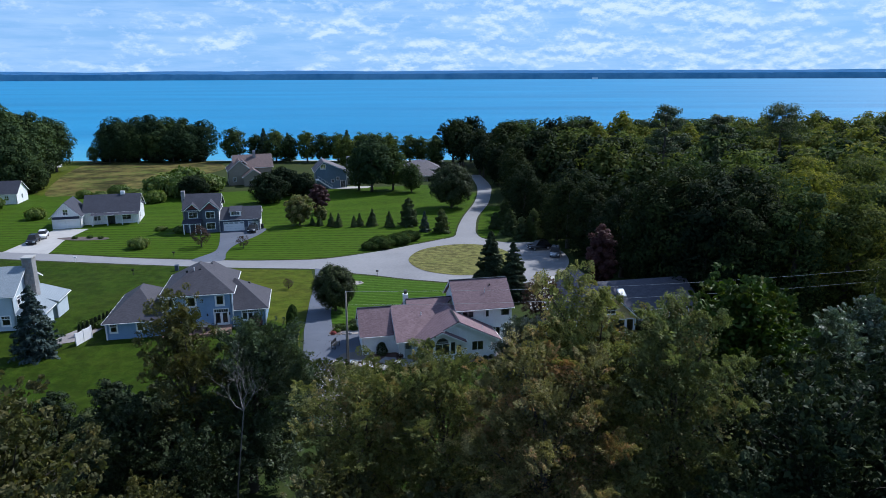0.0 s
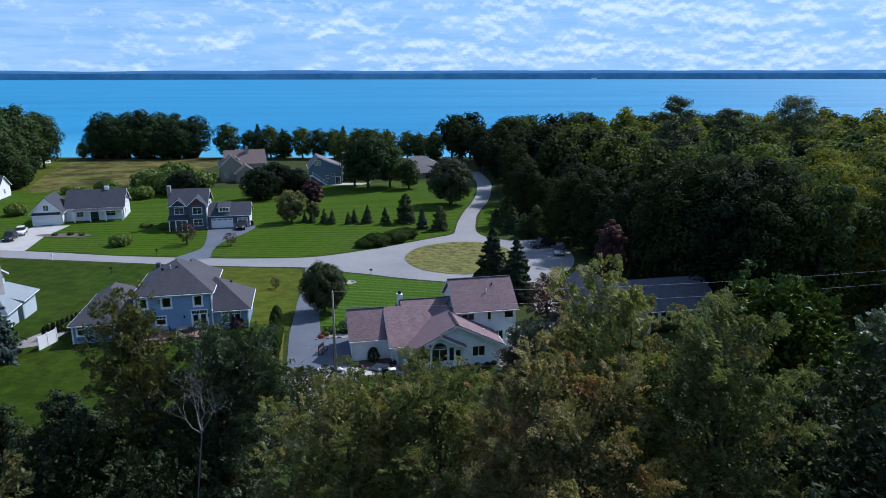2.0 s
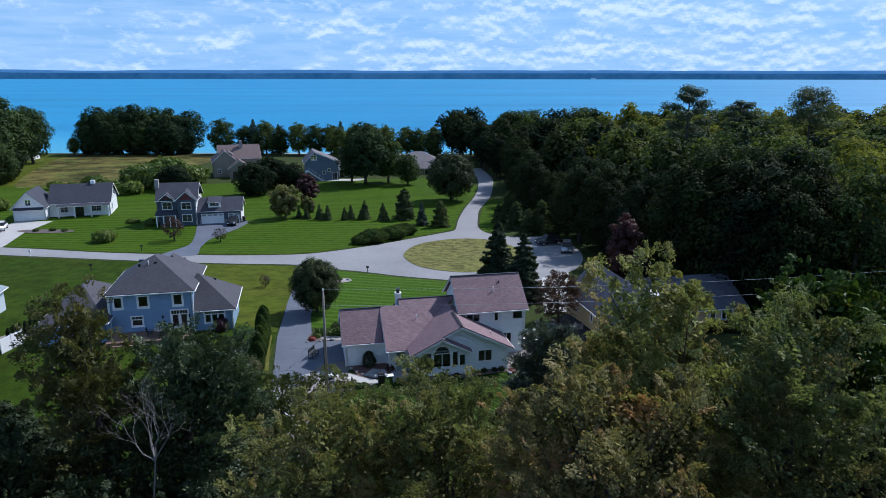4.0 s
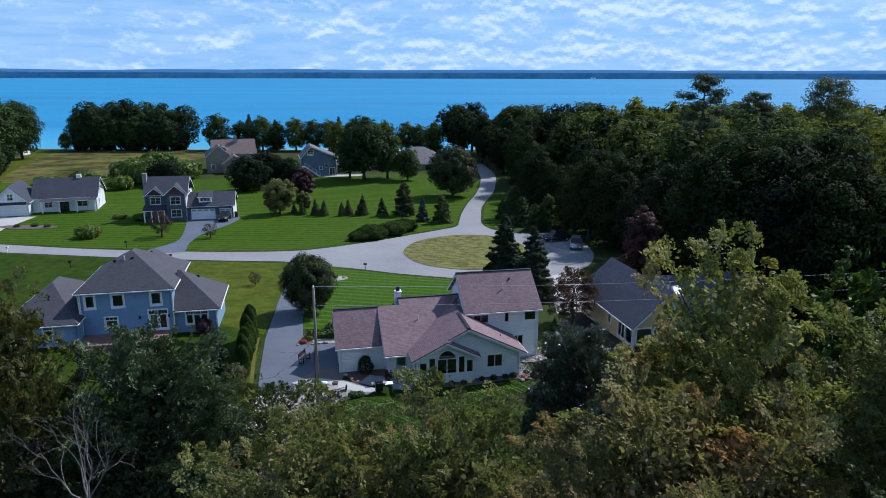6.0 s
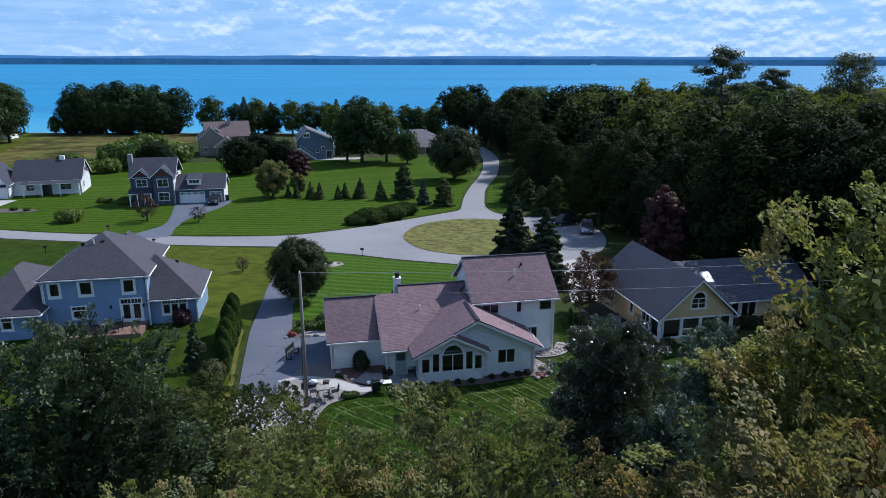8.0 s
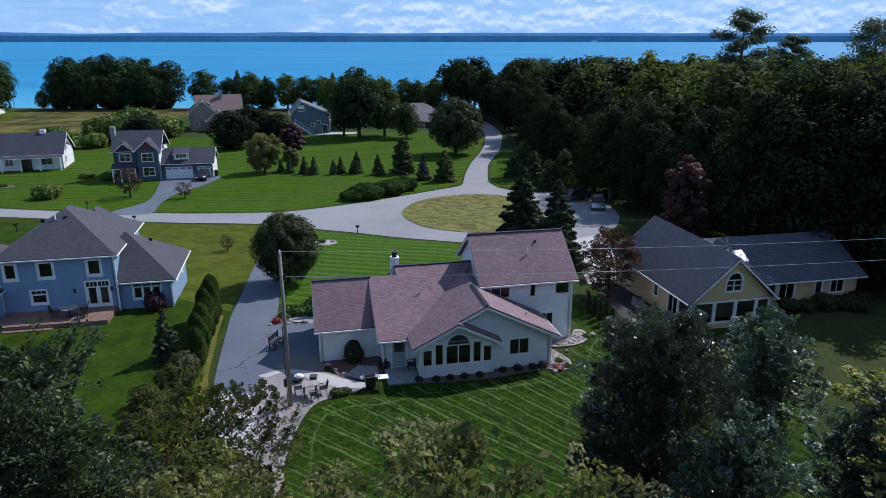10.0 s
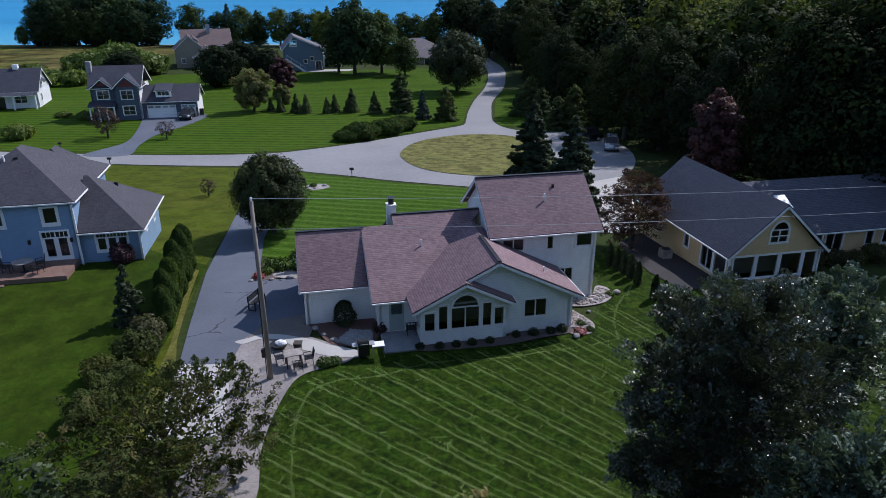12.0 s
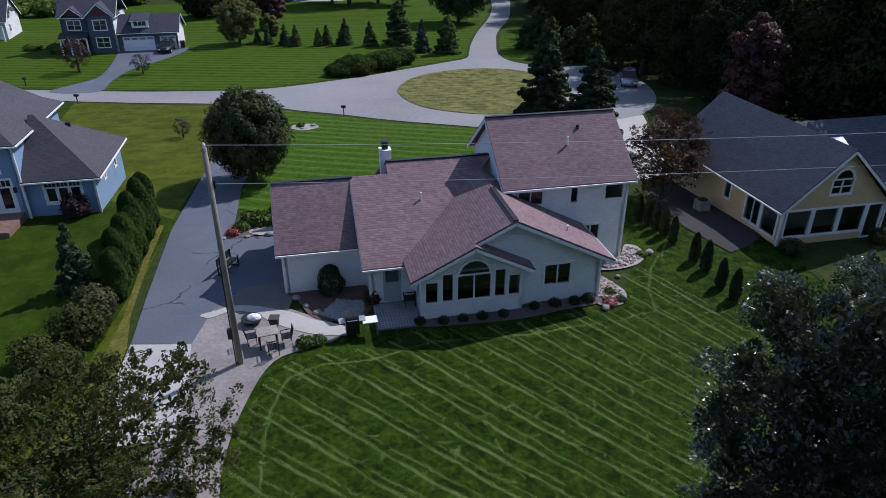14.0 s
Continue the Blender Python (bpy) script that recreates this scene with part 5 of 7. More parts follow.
# ---- trees and shrubs ----
def leaf_mesh(name, pos, nrm, size, aspect, mat, rng):
    """One mesh of many small folded leaves at the given places."""
    n = len(pos)
    nrm = nrm / (np.linalg.norm(nrm, axis=1, keepdims=True) + 1e-9)
    ref = rng.normal(size=(n, 3))
    t = np.cross(nrm, ref)
    t /= np.linalg.norm(t, axis=1, keepdims=True) + 1e-9
    b = np.cross(nrm, t)
    s = (size * rng.uniform(0.6, 1.35, n))[:, None]
    v = np.empty((n, 4, 3))
    v[:, 0] = pos - t * s * 0.5
    v[:, 1] = pos + b * s * 0.5 * aspect + nrm * s * 0.12
    v[:, 2] = pos + t * s * 0.55 - nrm * s * 0.1
    v[:, 3] = pos - b * s * 0.5 * aspect + nrm * s * 0.12
    idx = np.arange(n * 4).reshape(n, 4)
    me = bpy.data.meshes.new(name)
    me.vertices.add(n * 4)
    me.vertices.foreach_set("co", v.reshape(-1))
    me.loops.add(n * 4)
    me.loops.foreach_set("vertex_index", idx.reshape(-1))
    me.polygons.add(n)
    me.polygons.foreach_set("loop_start", np.arange(n) * 4)
    me.update(calc_edges=True)
    me.materials.append(MAT[mat])
    return me


def sphere_points(rng, n):
    p = rng.normal(size=(n, 3))
    return p / np.linalg.norm(p, axis=1, keepdims=True)


def broadleaf(name, seed, h, r, leaf, count, mat, label, category="tree", low=0.25, lobes=42, flat=1.0, gap=0.0, lean=(0, 0), group="", bark="bark", spray=0.22, jitter=1.0, wind=(0.0, 0.0), sprig=0.75, inner=0.2, big=1.8, sprays=True, tuft=56):
    """A broadleaved tree: tapered trunk, forking limbs, and leaves in uneven clumps round the limb ends."""
    rng = np.random.RandomState(seed)
    e = thing(name, pose(0, 0, 0), label, category, group)
    zc, rz = h * (1 + low) / 2, h * (1 - low) / 2
    i = np.arange(lobes) + 0.5
    zz = 1 - 1.9 * i / lobes
    aa = i * 2.39996 + rng.uniform(-0.35, 0.35, lobes)
    d = np.stack([np.cos(aa) * np.sqrt(1 - zz ** 2), np.sin(aa) * np.sqrt(1 - zz ** 2), zz], 1)
    k = len(d)
    ph = rng.uniform(0, 6.28, 4)
    az = np.arctan2(d[:, 1], d[:, 0])
    wob = 1 + jitter * (0.13 * np.sin(2 * az + ph[0]) + 0.10 * np.sin(3 * az + ph[1] + 2 * d[:, 2]) + rng.uniform(-0.12, 0.12, k))
    rad = rng.uniform(0.86 - 0.36 * jitter, 0.86, k) ** 0.6 * wob
    taper = np.where(d[:, 2] > 0, 1 - 0.12 * d[:, 2] * flat, 1 - 0.2 * d[:, 2] ** 2)
    hz = np.sqrt(1 - d[:, 2] ** 2)
    wide = np.where(d[:, 2] < 0, np.maximum(hz, 0.82 - 0.25 * d[:, 2] ** 2) / hz, 1.0)
    cen = np.stack([d[:, 0] * r * rad * taper * wide, d[:, 1] * r * rad * taper * wide, zc + d[:, 2] * rz * np.where(d[:, 2] > 0, np.clip(rad, 0.45, 0.92), 0.98)], 1)
    cen[:, 0] += lean[0] * (cen[:, 2] / h)
    cen[:, 1] += lean[1] * (cen[:, 2] / h)
    bm = bmesh.new()
    tr = h * 0.021 + 0.05
    top = Vector((lean[0] * 0.6, lean[1] * 0.6, h * 0.72))
    pts = [Vector((0, 0, -0.5)), Vector((0.05, 0, h * 0.12)), Vector((lean[0] * 0.2 + rng.uniform(-.2, .2), lean[1] * 0.2, h * 0.38)), top]
    tube(bm, pts, [tr * 1.35, tr, tr * 0.72, tr * 0.2], 8)
    part("trunk", bm, bark, e, smooth=True)
    hero = sprays and count >= 12000
    rest = bmesh.new()
    step = max(1, k // (16 if hero else 4))
    for i, c in enumerate(cen):
        own = i % step == step // 2
        if not own and not hero:
            continue
        bm = bmesh.new() if own else rest
        f = 0.25 + 0.45 * min(1.0, c[2] / h)
        b0 = Vector((0, 0, h * f * 0.85)) + Vector((lean[0] * 0.3, lean[1] * 0.3, 0))
        q = Vector(c)
        if not own:
            b0 = q.lerp(b0, 0.35)
        m1 = b0.lerp(q, 0.5) + Vector((0, 0, (0.06 if own else 0.01) * h))
        g = 0.7 if own else 0.3
        tube(bm, [b0, m1, q], [tr * 0.36 * g, tr * 0.2 * g, tr * 0.06 * g], 5 if own else 4)
        if own:
            part("limb", bm, bark, e, smooth=True)
    if hero:
        part("twigwork", rest, bark, e, smooth=True)["kind"] = "stuff"
    else:
        rest.free()
    per = rng.dirichlet(np.full(k, 6.0)) * count
    heart = np.array([lean[0] * 0.5, lean[1] * 0.5, zc - rz * 0.3])
    blow = np.array([*wind, 0.0])
    P, N, S = [], [], []
    for c, m in zip(cen, per):
        m = int(m)
        cr = r * spray * rng.uniform(0.75, 1.45)
        out = (c - heart) / (np.linalg.norm(c - heart) + 1e-6)
        if hero:
            # flat sprays of leaves that reach out and up from the bough
            ns = max(4, m // tuft)
            u = sphere_points(rng, ns) + np.array([0, 0, 0.4]) + out * 0.55
            u /= np.linalg.norm(u, axis=1, keepdims=True)
            base = c + u * np.array([1, 1, 0.6]) * (cr * rng.uniform(0.3, 0.9, ns))[:, None] + out * (cr * rng.uniform(-0.7, 0.5, ns))[:, None]
            way = 0.55 * u + 0.5 * out + np.array([0, 0, 0.25]) + blow + rng.normal(size=(ns, 3)) * 0.25
            way /= np.linalg.norm(way, axis=1, keepdims=True)
            face = np.array([0, 0, 0.9]) + 0.35 * u + rng.normal(size=(ns, 3)) * 0.3
            face -= way * np.sum(face * way, axis=1, keepdims=True)
            face /= np.linalg.norm(face, axis=1, keepdims=True)
            side = np.cross(way, face)
            ln = sprig * rng.uniform(0.6, 1.4, ns)
            pick = rng.randint(0, ns, m)
            f = rng.beta(2.6, 1.5, m)
            wide = rng.uniform(-1, 1, m) * ln[pick] * 0.40 * np.sqrt(np.clip(1 - (1.9 * f - 1.1) ** 2, 0.02, 1))
            p = base[pick] + way[pick] * (ln[pick] * f)[:, None] + side[pick] * wide[:, None] + face[pick] * (rng.normal(size=m) * 0.06 * ln[pick])[:, None]
            p[:, 2] -= 0.15 * ln[pick] * f ** 2 + 0.12 * np.abs(wide)
            P.append(p)
            N.append(face[pick] + 0.25 * way[pick] + rng.normal(size=(m, 3)) * 0.27)
        else:
            u = sphere_points(rng, m) + np.array([0, 0, 0.25]) + out * 0.3
            u /= np.linalg.norm(u, axis=1, keepdims=True)
            lump = 1 + 0.22 * np.sin(u[:, 0] * 6.1 + ph[0]) * np.sin(u[:, 1] * 5.3 + ph[1]) + 0.12 * np.sin(u[:, 2] * 9 + ph[2])
            p = u * np.array([1, 1, 0.78]) * (cr * rng.uniform(0.5, 1.0, m) ** 0.5 * lump)[:, None]
            P.append(c + p)
            N.append(0.3 * out + 0.95 * u + np.array([0, 0, 0.18]) + rng.normal(size=(m, 3)) * 0.26)
        S.append(np.full(m, leaf))
    P, N, S = np.concatenate(P), np.concatenate(N), np.concatenate(S)
    if gap:
        keep = rng.uniform(size=len(P)) > gap * (np.sin(P[:, 0] * 1.7 + ph[2]) * np.sin(P[:, 1] * 1.9 + ph[3]) * np.sin(P[:, 2] * 2.1) > 0)
        P, N, S = P[keep], N[keep], S[keep]
    # larger leaves added inside the crown to block light and darken its heart
    m = int(count * inner)
    if m:
        at = cen[rng.randint(0, k, m)]
        axis = np.stack([lean[0] * at[:, 2] / h, lean[1] * at[:, 2] / h, 0.25 * zc + 0.75 * at[:, 2]], 1)
        p = axis + (at - axis) * rng.uniform(0.25, 0.86, m)[:, None] + rng.normal(size=(m, 3)) * r * 0.09
        P, N = np.concatenate([P, p]), np.concatenate([N, rng.normal(size=(m, 3)) + np.array([0, 0, 0.5])])
        S = np.concatenate([S, np.full(m, leaf * big)])
    P[:, 2] = np.maximum(P[:, 2], 0.15)
    cr = new("crown", leaf_mesh("crown", P, N, S, 0.62, mat, rng))
    cr.parent = e
    return e


def conifer(name, seed, h, r, count, mat, label, category="conifer", low=0.05, droop=0.25, needle=0.34, group="", full=0.85):
    """A spruce: a straight trunk with whorls of drooping boughs that shorten upwards."""
    rng = np.random.RandomState(seed)
    e = thing(name, pose(0, 0, 0), label, category, group)
    bm = bmesh.new()
    tube(bm, [(0, 0, -0.3), (0, 0, h * 0.5), (0, 0, h)], [h * 0.02 + 0.03, h * 0.012 + 0.02, 0.01], 7)
    tiers = max(10, int(h * 2.6))
    P, N = [], []
    for i in range(tiers):
        f = i / (tiers - 1)
        z = h * (low + (0.98 - low) * f)
        ln0 = r * (1 - f) ** full + 0.06 * r
        nb = int(7 + 5 * (1 - f))
        for j in range(nb):
            a = rng.uniform(0, 6.283)
            ln = ln0 * rng.uniform(0.72, 1.12)
            d = np.array([math.cos(a), math.sin(a), 0])
            z = h * min(0.98, low + (0.98 - low) * (i + rng.uniform(-0.6, 0.6)) / (tiers - 1))
            tip = np.array([0, 0, z - droop * ln]) + d * ln
            if i % 2 == 0 and j < 6:
                tube(bm, [(0, 0, z), tuple(tip)], [0.012 * h * 0.3 + 0.008, 0.004], 4)
            m = max(6, int(count / tiers / nb * (0.35 + 1.3 * (1 - f))))
            s = rng.uniform(0.12, 1.0, m) ** 0.7
            wid = 0.30 * ln * (1.05 - s) + 0.04
            side = np.array([-math.sin(a), math.cos(a), 0])
            p = np.array([0, 0, z]) + (tip - np.array([0, 0, z])) * s[:, None] + side * (rng.uniform(-1, 1, m) * wid)[:, None]
            p[:, 2] += rng.uniform(-0.16, 0.07, m) * (0.4 + ln * 0.3) + 0.10 * ln * s ** 2
            P.append(p)
            N.append(np.tile(d * 0.5 + np.array([0, 0, 0.8]), (m, 1)) + rng.normal(size=(m, 3)) * 0.45)
    part("trunk", bm, "bark", e)
    P, N = np.concatenate(P), np.concatenate(N)
    cr = new("crown", leaf_mesh("crown", P, N, needle, 0.42, mat, rng))
    cr.parent = e
    return e


def old_pine(seed, h, r, low, label):
    """An old pine: a tall bare trunk and flat, well-parted pads of needles on level limbs."""
    rng = np.random.RandomState(seed)
    e = thing("pine", pose(0, 0, 0), label, "pine")
    bm = bmesh.new()
    tube(bm, [(0, 0, -0.3), (0.1, 0, h * 0.5), (0, 0, h * 0.97)], [h * 0.016, h * 0.012, 0.06], 7)
    part("trunk", bm, "bark", e, smooth=True)
    P, N = [], []
    k = 15
    for i in range(k):
        f = i / (k - 1)
        z = h * (low + (0.97 - low) * f)
        a = i * 2.4 + rng.uniform(-0.4, 0.4)
        ln = r * (0.55 + 0.45 * math.sin(math.pi * min(1, f * 0.9 + 0.25))) * rng.uniform(0.6, 1.05) * (0.35 if f > 0.96 else 1)
        tip = np.array([math.cos(a) * ln, math.sin(a) * ln, z + 0.12 * ln])
        bm = bmesh.new()
        tube(bm, [(0, 0, z - 0.1 * ln), tuple(tip)], [0.11, 0.03], 5)
        part("limb", bm, "bark", e, smooth=True)
        for q, w in ((1.0, 1.0), (0.62, 0.8)):
            m = 230
            u = sphere_points(rng, m)
            P.append(np.array([0, 0, z]) + (tip - np.array([0, 0, z])) * q + u * rng.uniform(0.3, 1, m)[:, None] * np.array([0.4, 0.4, 0.24]) * r * w)
            N.append(u + np.array([0, 0, 0.7]) + rng.normal(size=(m, 3)) * 0.4)
    cr = new("crown", leaf_mesh("crown", np.concatenate(P), np.concatenate(N), 0.4, 0.5, "needle_dark", rng))
    cr.parent = e
    return e


def bare_tree(name, seed, h, stem, label):
    """A dead tree: forking bare limbs down to twigs."""
    rng = np.random.RandomState(seed)
    e = thing(name, pose(0, 0, 0), label, "dead tree")
    fine = bmesh.new()

    def grow(a, d, ln, rad, depth):
        m = a + d * ln * 0.5 + Vector(rng.normal(size=3)) * ln * 0.06
        b = a + d * ln
        bm = fine if depth > 2 else bmesh.new()
        tube(bm, [a, m, b], [rad * 0.75, rad * 0.6, rad * 0.4], 5 if depth < 3 else 4)
        if depth < 3:
            part("limb" if depth else "trunk", bm, "deadwood", e)
        if depth == 6:
            return
        for _ in range(2 if depth else 5):
            q = (d + Vector(rng.normal(size=3)) * 0.42 + Vector((0, 0, 0.12))).normalized()
            grow(b if rng.rand() < 0.75 or not depth else m, q, (h - stem) * rng.uniform(0.2, 0.3) if not depth else ln * rng.uniform(0.62, 0.85), rad * 0.58, depth + 1)

    grow(Vector((0, 0, 0)), Vector((0.12, 0, 1)).normalized(), stem, 0.085, 0)
    part("twigwork", fine, "deadwood", e)["kind"] = "stuff"
    return e


def shrub(name, seed, h, r, leaf, count, mat, label, category="shrub", group=""):
    """A low bush of leaves on short stems."""
    rng = np.random.RandomState(seed)
    e = thing(name, pose(0, 0, 0), label, category, group)
    bm = bmesh.new()
    for i in range(7):
        a = i * 0.9
        tube(bm, [(0, 0, -0.1), (math.cos(a) * r * 0.55, math.sin(a) * r * 0.55, h * 0.6)], [0.03, 0.01], 4)
    part("stemwork", bm, "bark", e)["kind"] = "stuff"
    u = sphere_points(rng, count)
    lump = 1 + 0.16 * np.sin(u[:, 0] * 7 + seed) * np.sin(u[:, 1] * 6) + rng.uniform(-0.1, 0.1, count)
    rr = (rng.uniform(0.35, 1, count) ** 0.4) * lump
    P = u * rr[:, None] * np.array([r, r, h * 0.52]) + np.array([0, 0, h * 0.5])
    P[:, 2] = np.maximum(P[:, 2], 0.03)
    cr = new("foliage", leaf_mesh("foliage", P, u + rng.normal(size=(count, 3)) * 0.5 + np.array([0, 0, 0.4]), leaf, 0.6, mat, rng))
    cr.parent = e
    return e


def columnar(name, seed, h, r, count, mat, label, group="", size=0.0, blunt=2.4):
    """A narrow upright arborvitae."""
    rng = np.random.RandomState(seed)
    e = thing(name, pose(0, 0, 0), label, "arborvitae", group)
    bm = bmesh.new()
    tube(bm, [(0, 0, -0.1), (0, 0, h * 0.8)], [0.05, 0.01], 5)
    part("trunk", bm, "bark", e)
    f = rng.uniform(0, 1, count) ** 0.85
    a = rng.uniform(0, 6.283, count)
    rad = r * np.minimum(1.0, 0.65 + 2.2 * f) * np.sqrt(np.maximum(0.02, 1 - f ** blunt)) * (0.72 + 0.28 * rng.uniform(0, 1, count)) * (1 + 0.12 * np.sin(3 * a + 9 * f + seed))
    P = np.stack([np.cos(a) * rad, np.sin(a) * rad, f * h + 0.03], 1)
    N = np.stack([np.cos(a), np.sin(a), np.full(count, 0.35)], 1) + rng.normal(size=(count, 3)) * 0.4
    cr = new("foliage", leaf_mesh("foliage", P, N, size or 0.16 + 0.02 * h, 0.42, mat, rng))
    cr.parent = e
    return e


def put(ob, x, y, s=1.0, turn=0.0, z=None, sz=None):
    """Stands a thing on the ground at x, y."""
    ob.matrix_world = Matrix.LocRotScale((x, y, gz(y) if z is None else z), Euler((0, 0, radians(turn))), (s, s, sz or s))
    return ob


def again(ob, x, y, s=1.0, turn=0.0, sz=None, label=""):
    o = copy_thing(ob, Matrix.Translation((x, y, gz(y))) @ Matrix.Rotation(radians(turn), 4, "Z"))
    o.scale = (s, s, sz or s)
    if label:
        o["label"] = label
    return o


# the tall trees below and beside the flight
BREEZE = (-0.5, 0.0)
put(broadleaf("maple", 11, 19.5, 4.3, 0.115, 100000, "leaf_maple", "tall maple turning yellow", low=0.1, lobes=42, spray=0.25, flat=1.2, jitter=0.9, lean=(-2.2, 0.2), wind=BREEZE, sprig=0.8, tuft=85), 9.7, 37.2, z=0.2)
put(broadleaf("maple", 9, 18.3, 5.2, 0.12, 96000, "leaf_maple", "broad maple turning yellow and russet", low=0.1, lobes=38, spray=0.24, flat=1.4, lean=(-0.8, 0.4), wind=BREEZE, sprig=0.85, tuft=95), 14.2, 36.8, z=0.2)
put(broadleaf("maple", 10, 17.2, 4.7, 0.10, 112000, "leaf_russetmaple", "broad maple with a yellow and russet top", low=0.2, lobes=36, spray=0.25, flat=1.0, jitter=0.9, wind=BREEZE, sprig=0.75, tuft=95), 5.5, 33.4, z=0.2)
put(broadleaf("tree", 12, 14.8, 4.8, 0.105, 92000, "leaf_olive", "tall green tree with a pale loose crown", low=0.12, lobes=60, gap=0.05, spray=0.24, flat=0.9, sprig=0.65, tuft=70), 0.0, 38.0)
put(broadleaf("tree", 25, 13.7, 4.6, 0.105, 84000, "leaf_olive", "olive-green tree with a loose crown", low=0.12, lobes=56, gap=0.05, spray=0.24, sprig=0.65, tuft=70), -5.0, 39.6)
put(broadleaf("maple", 13, 13.9, 3.8, 0.14, 80000, "leaf_mid", "dark green maple with a dense crown", low=0.08, lobes=46, spray=0.26, jitter=0.7, sprig=0.85, lean=(1.6, 0.3)), -14.5, 45.4)
put(broadleaf("tree", 14, 16.6, 2.7, 0.13, 40000, "leaf_olive_shade", "olive-leaved tree with a loose top", low=0.1, lobes=50, gap=0.2, spray=0.26, sprig=0.7, lean=(-1.0, 0.0)), -17.6, 44.2)
put(bare_tree("dead_tree", 15, 15.6, 10.3, "bare pale dead tree among living ones"), -13.75, 38.5)
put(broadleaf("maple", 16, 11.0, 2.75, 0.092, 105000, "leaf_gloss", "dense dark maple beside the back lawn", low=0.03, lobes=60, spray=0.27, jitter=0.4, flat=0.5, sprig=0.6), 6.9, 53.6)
t17 = put(broadleaf("tree", 17, 15.2, 5.2, 0.21, 30000, "leaf_dark", "dark leafy tree at the wood's edge", low=0.08, lobes=70), 20.5, 33.5)
for x, y, s, a in ((28.0, 38.0, 0.98, 130), (14.8, 29.5, 0.75, 60), (25.0, 26.0, 0.95, 200), (36.0, 44.0, 0.95, 250), (33.0, 31.0, 1.05, 20), (21.0, 41.5, 0.78, 90), (29.0, 47.0, 0.7, 310), (-16.0, 38.5, 0.6, 45), (-21.0, 41.0, 0.66, 150), (17.0, 24.0, 0.8, 280)):
    again(t17, x, y, s, a)
t27 = put(broadleaf("tree", 27, 6.4, 2.3, 0.2, 6000, "leaf_dark", "small dark tree below the side lawn", low=0.03, lobes=50), -30.5, 44.5)
for x, y, s, a in ((-34.5, 43.0, 1.0, 75), (-26.5, 46.0, 1.0, 135), (-23.5, 48.0, 1.05, 230), (-38.5, 41.0, 1.05, 300), (-33.0, 52.0, 0.78, 50), (-28.5, 53.0, 0.9, 170), (-24.5, 53.5, 0.85, 260)):
    again(t27, x, y, s, a)
t18 = put(broadleaf("tree", 18, 15.8, 5.2, 0.21, 29000, "leaf_olive_shade", "olive-green tree beside the lower lawn", low=0.08, lobes=70), -22.8, 30.5)
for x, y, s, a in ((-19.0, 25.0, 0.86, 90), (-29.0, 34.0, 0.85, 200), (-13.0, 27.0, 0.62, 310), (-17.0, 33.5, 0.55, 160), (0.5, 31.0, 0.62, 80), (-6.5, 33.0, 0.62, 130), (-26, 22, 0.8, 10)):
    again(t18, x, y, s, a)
put(broadleaf("tree", 19, 13.6, 5.6, 0.30, 36000, "leaf_green", "round fresh-green tree beside the tan house", low=0.05, lobes=80), 27.0, 57.0)
t20 = put(broadleaf("tree", 20, 7.5, 2.3, 0.12, 30000, "leaf_bluegreen", "small green tree beside the maple", low=0.06, lobes=46, sprig=0.55), 14.8, 61.2)
again(t20, 36.0, 58.5, 1.25, 70)
again(t20, 41.0, 62.0, 1.3, 190)
t26 = put(broadleaf("tree", 26, 8.6, 2.2, 0.11, 40000, "leaf_bluegreen", "glossy blue-green tree in front of the dark maple", low=0.04, lobes=56, spray=0.26, sprig=0.55), 8.4, 49.4)
again(t26, 15.4, 53.0, 0.95, 100)
again(t20, 34.0, 50.0, 1.2, 300)
again(t20, 20.5, 54.0, 0.9, 20)
put(broadleaf("apple_tree", 21, 5.2, 3.9, 0.10, 42000, "leaf_apple", "low spreading olive-leaved tree with visible branches", low=0.08, lobes=110, gap=0.3, spray=0.2, sprig=0.55, inner=0.07), -11.9, 57.4)
put(broadleaf("tree", 22, 6.5, 2.85, 0.16, 28000, "leaf_dark", "round dark tree beside the asphalt drive", low=0.1, lobes=120, spray=0.2, jitter=0.3, sprays=False), -14.8, 87.6)
put(broadleaf("crabapple", 23, 5.4, 2.3, 0.13, 20000, "leaf_russet", "russet-leaved small tree between the houses", low=0.2, lobes=60, gap=0.5, inner=0.05), 12.7, 83.4)
put(broadleaf("plum_tree", 24, 10.6, 2.3, 0.22, 15000, "leaf_purple", "purple-leaved tree at the wood's edge", low=0.03, lobes=60, sprays=False), 23.4, 97.2)

# spruces by the turning circle and pines above the wood
s1 = put(conifer("spruce", 31, 9.4, 3.0, 48000, "needle_dark", "tall dark spruce beside the turning circle", needle=0.3, droop=0.16, full=0.72), 7.1, 98.6)
again(s1, 9.9, 93.2, 0.93, 140)
put(old_pine(33, 27.8, 4.4, 0.64, "tall old pine above the wood"), 44.6, 137.8)
put(old_pine(34, 27.2, 6.0, 0.70, "broad-topped old pine above the wood"), 79.0, 160.5)
put(old_pine(35, 24.4, 3.8, 0.68, "old pine above the wood"), 66.0, 165)
put(conifer("spruce", 36, 8.4, 3.0, 9000, "needle_blue", "blue-green spruce beside the pale house", needle=0.4), -46.0, 71.5)
put(conifer("spruce", 37, 3.6, 1.1, 3500, "needle_dark", "small dark spruce beside the hedge", needle=0.26), -19.4, 71.6)

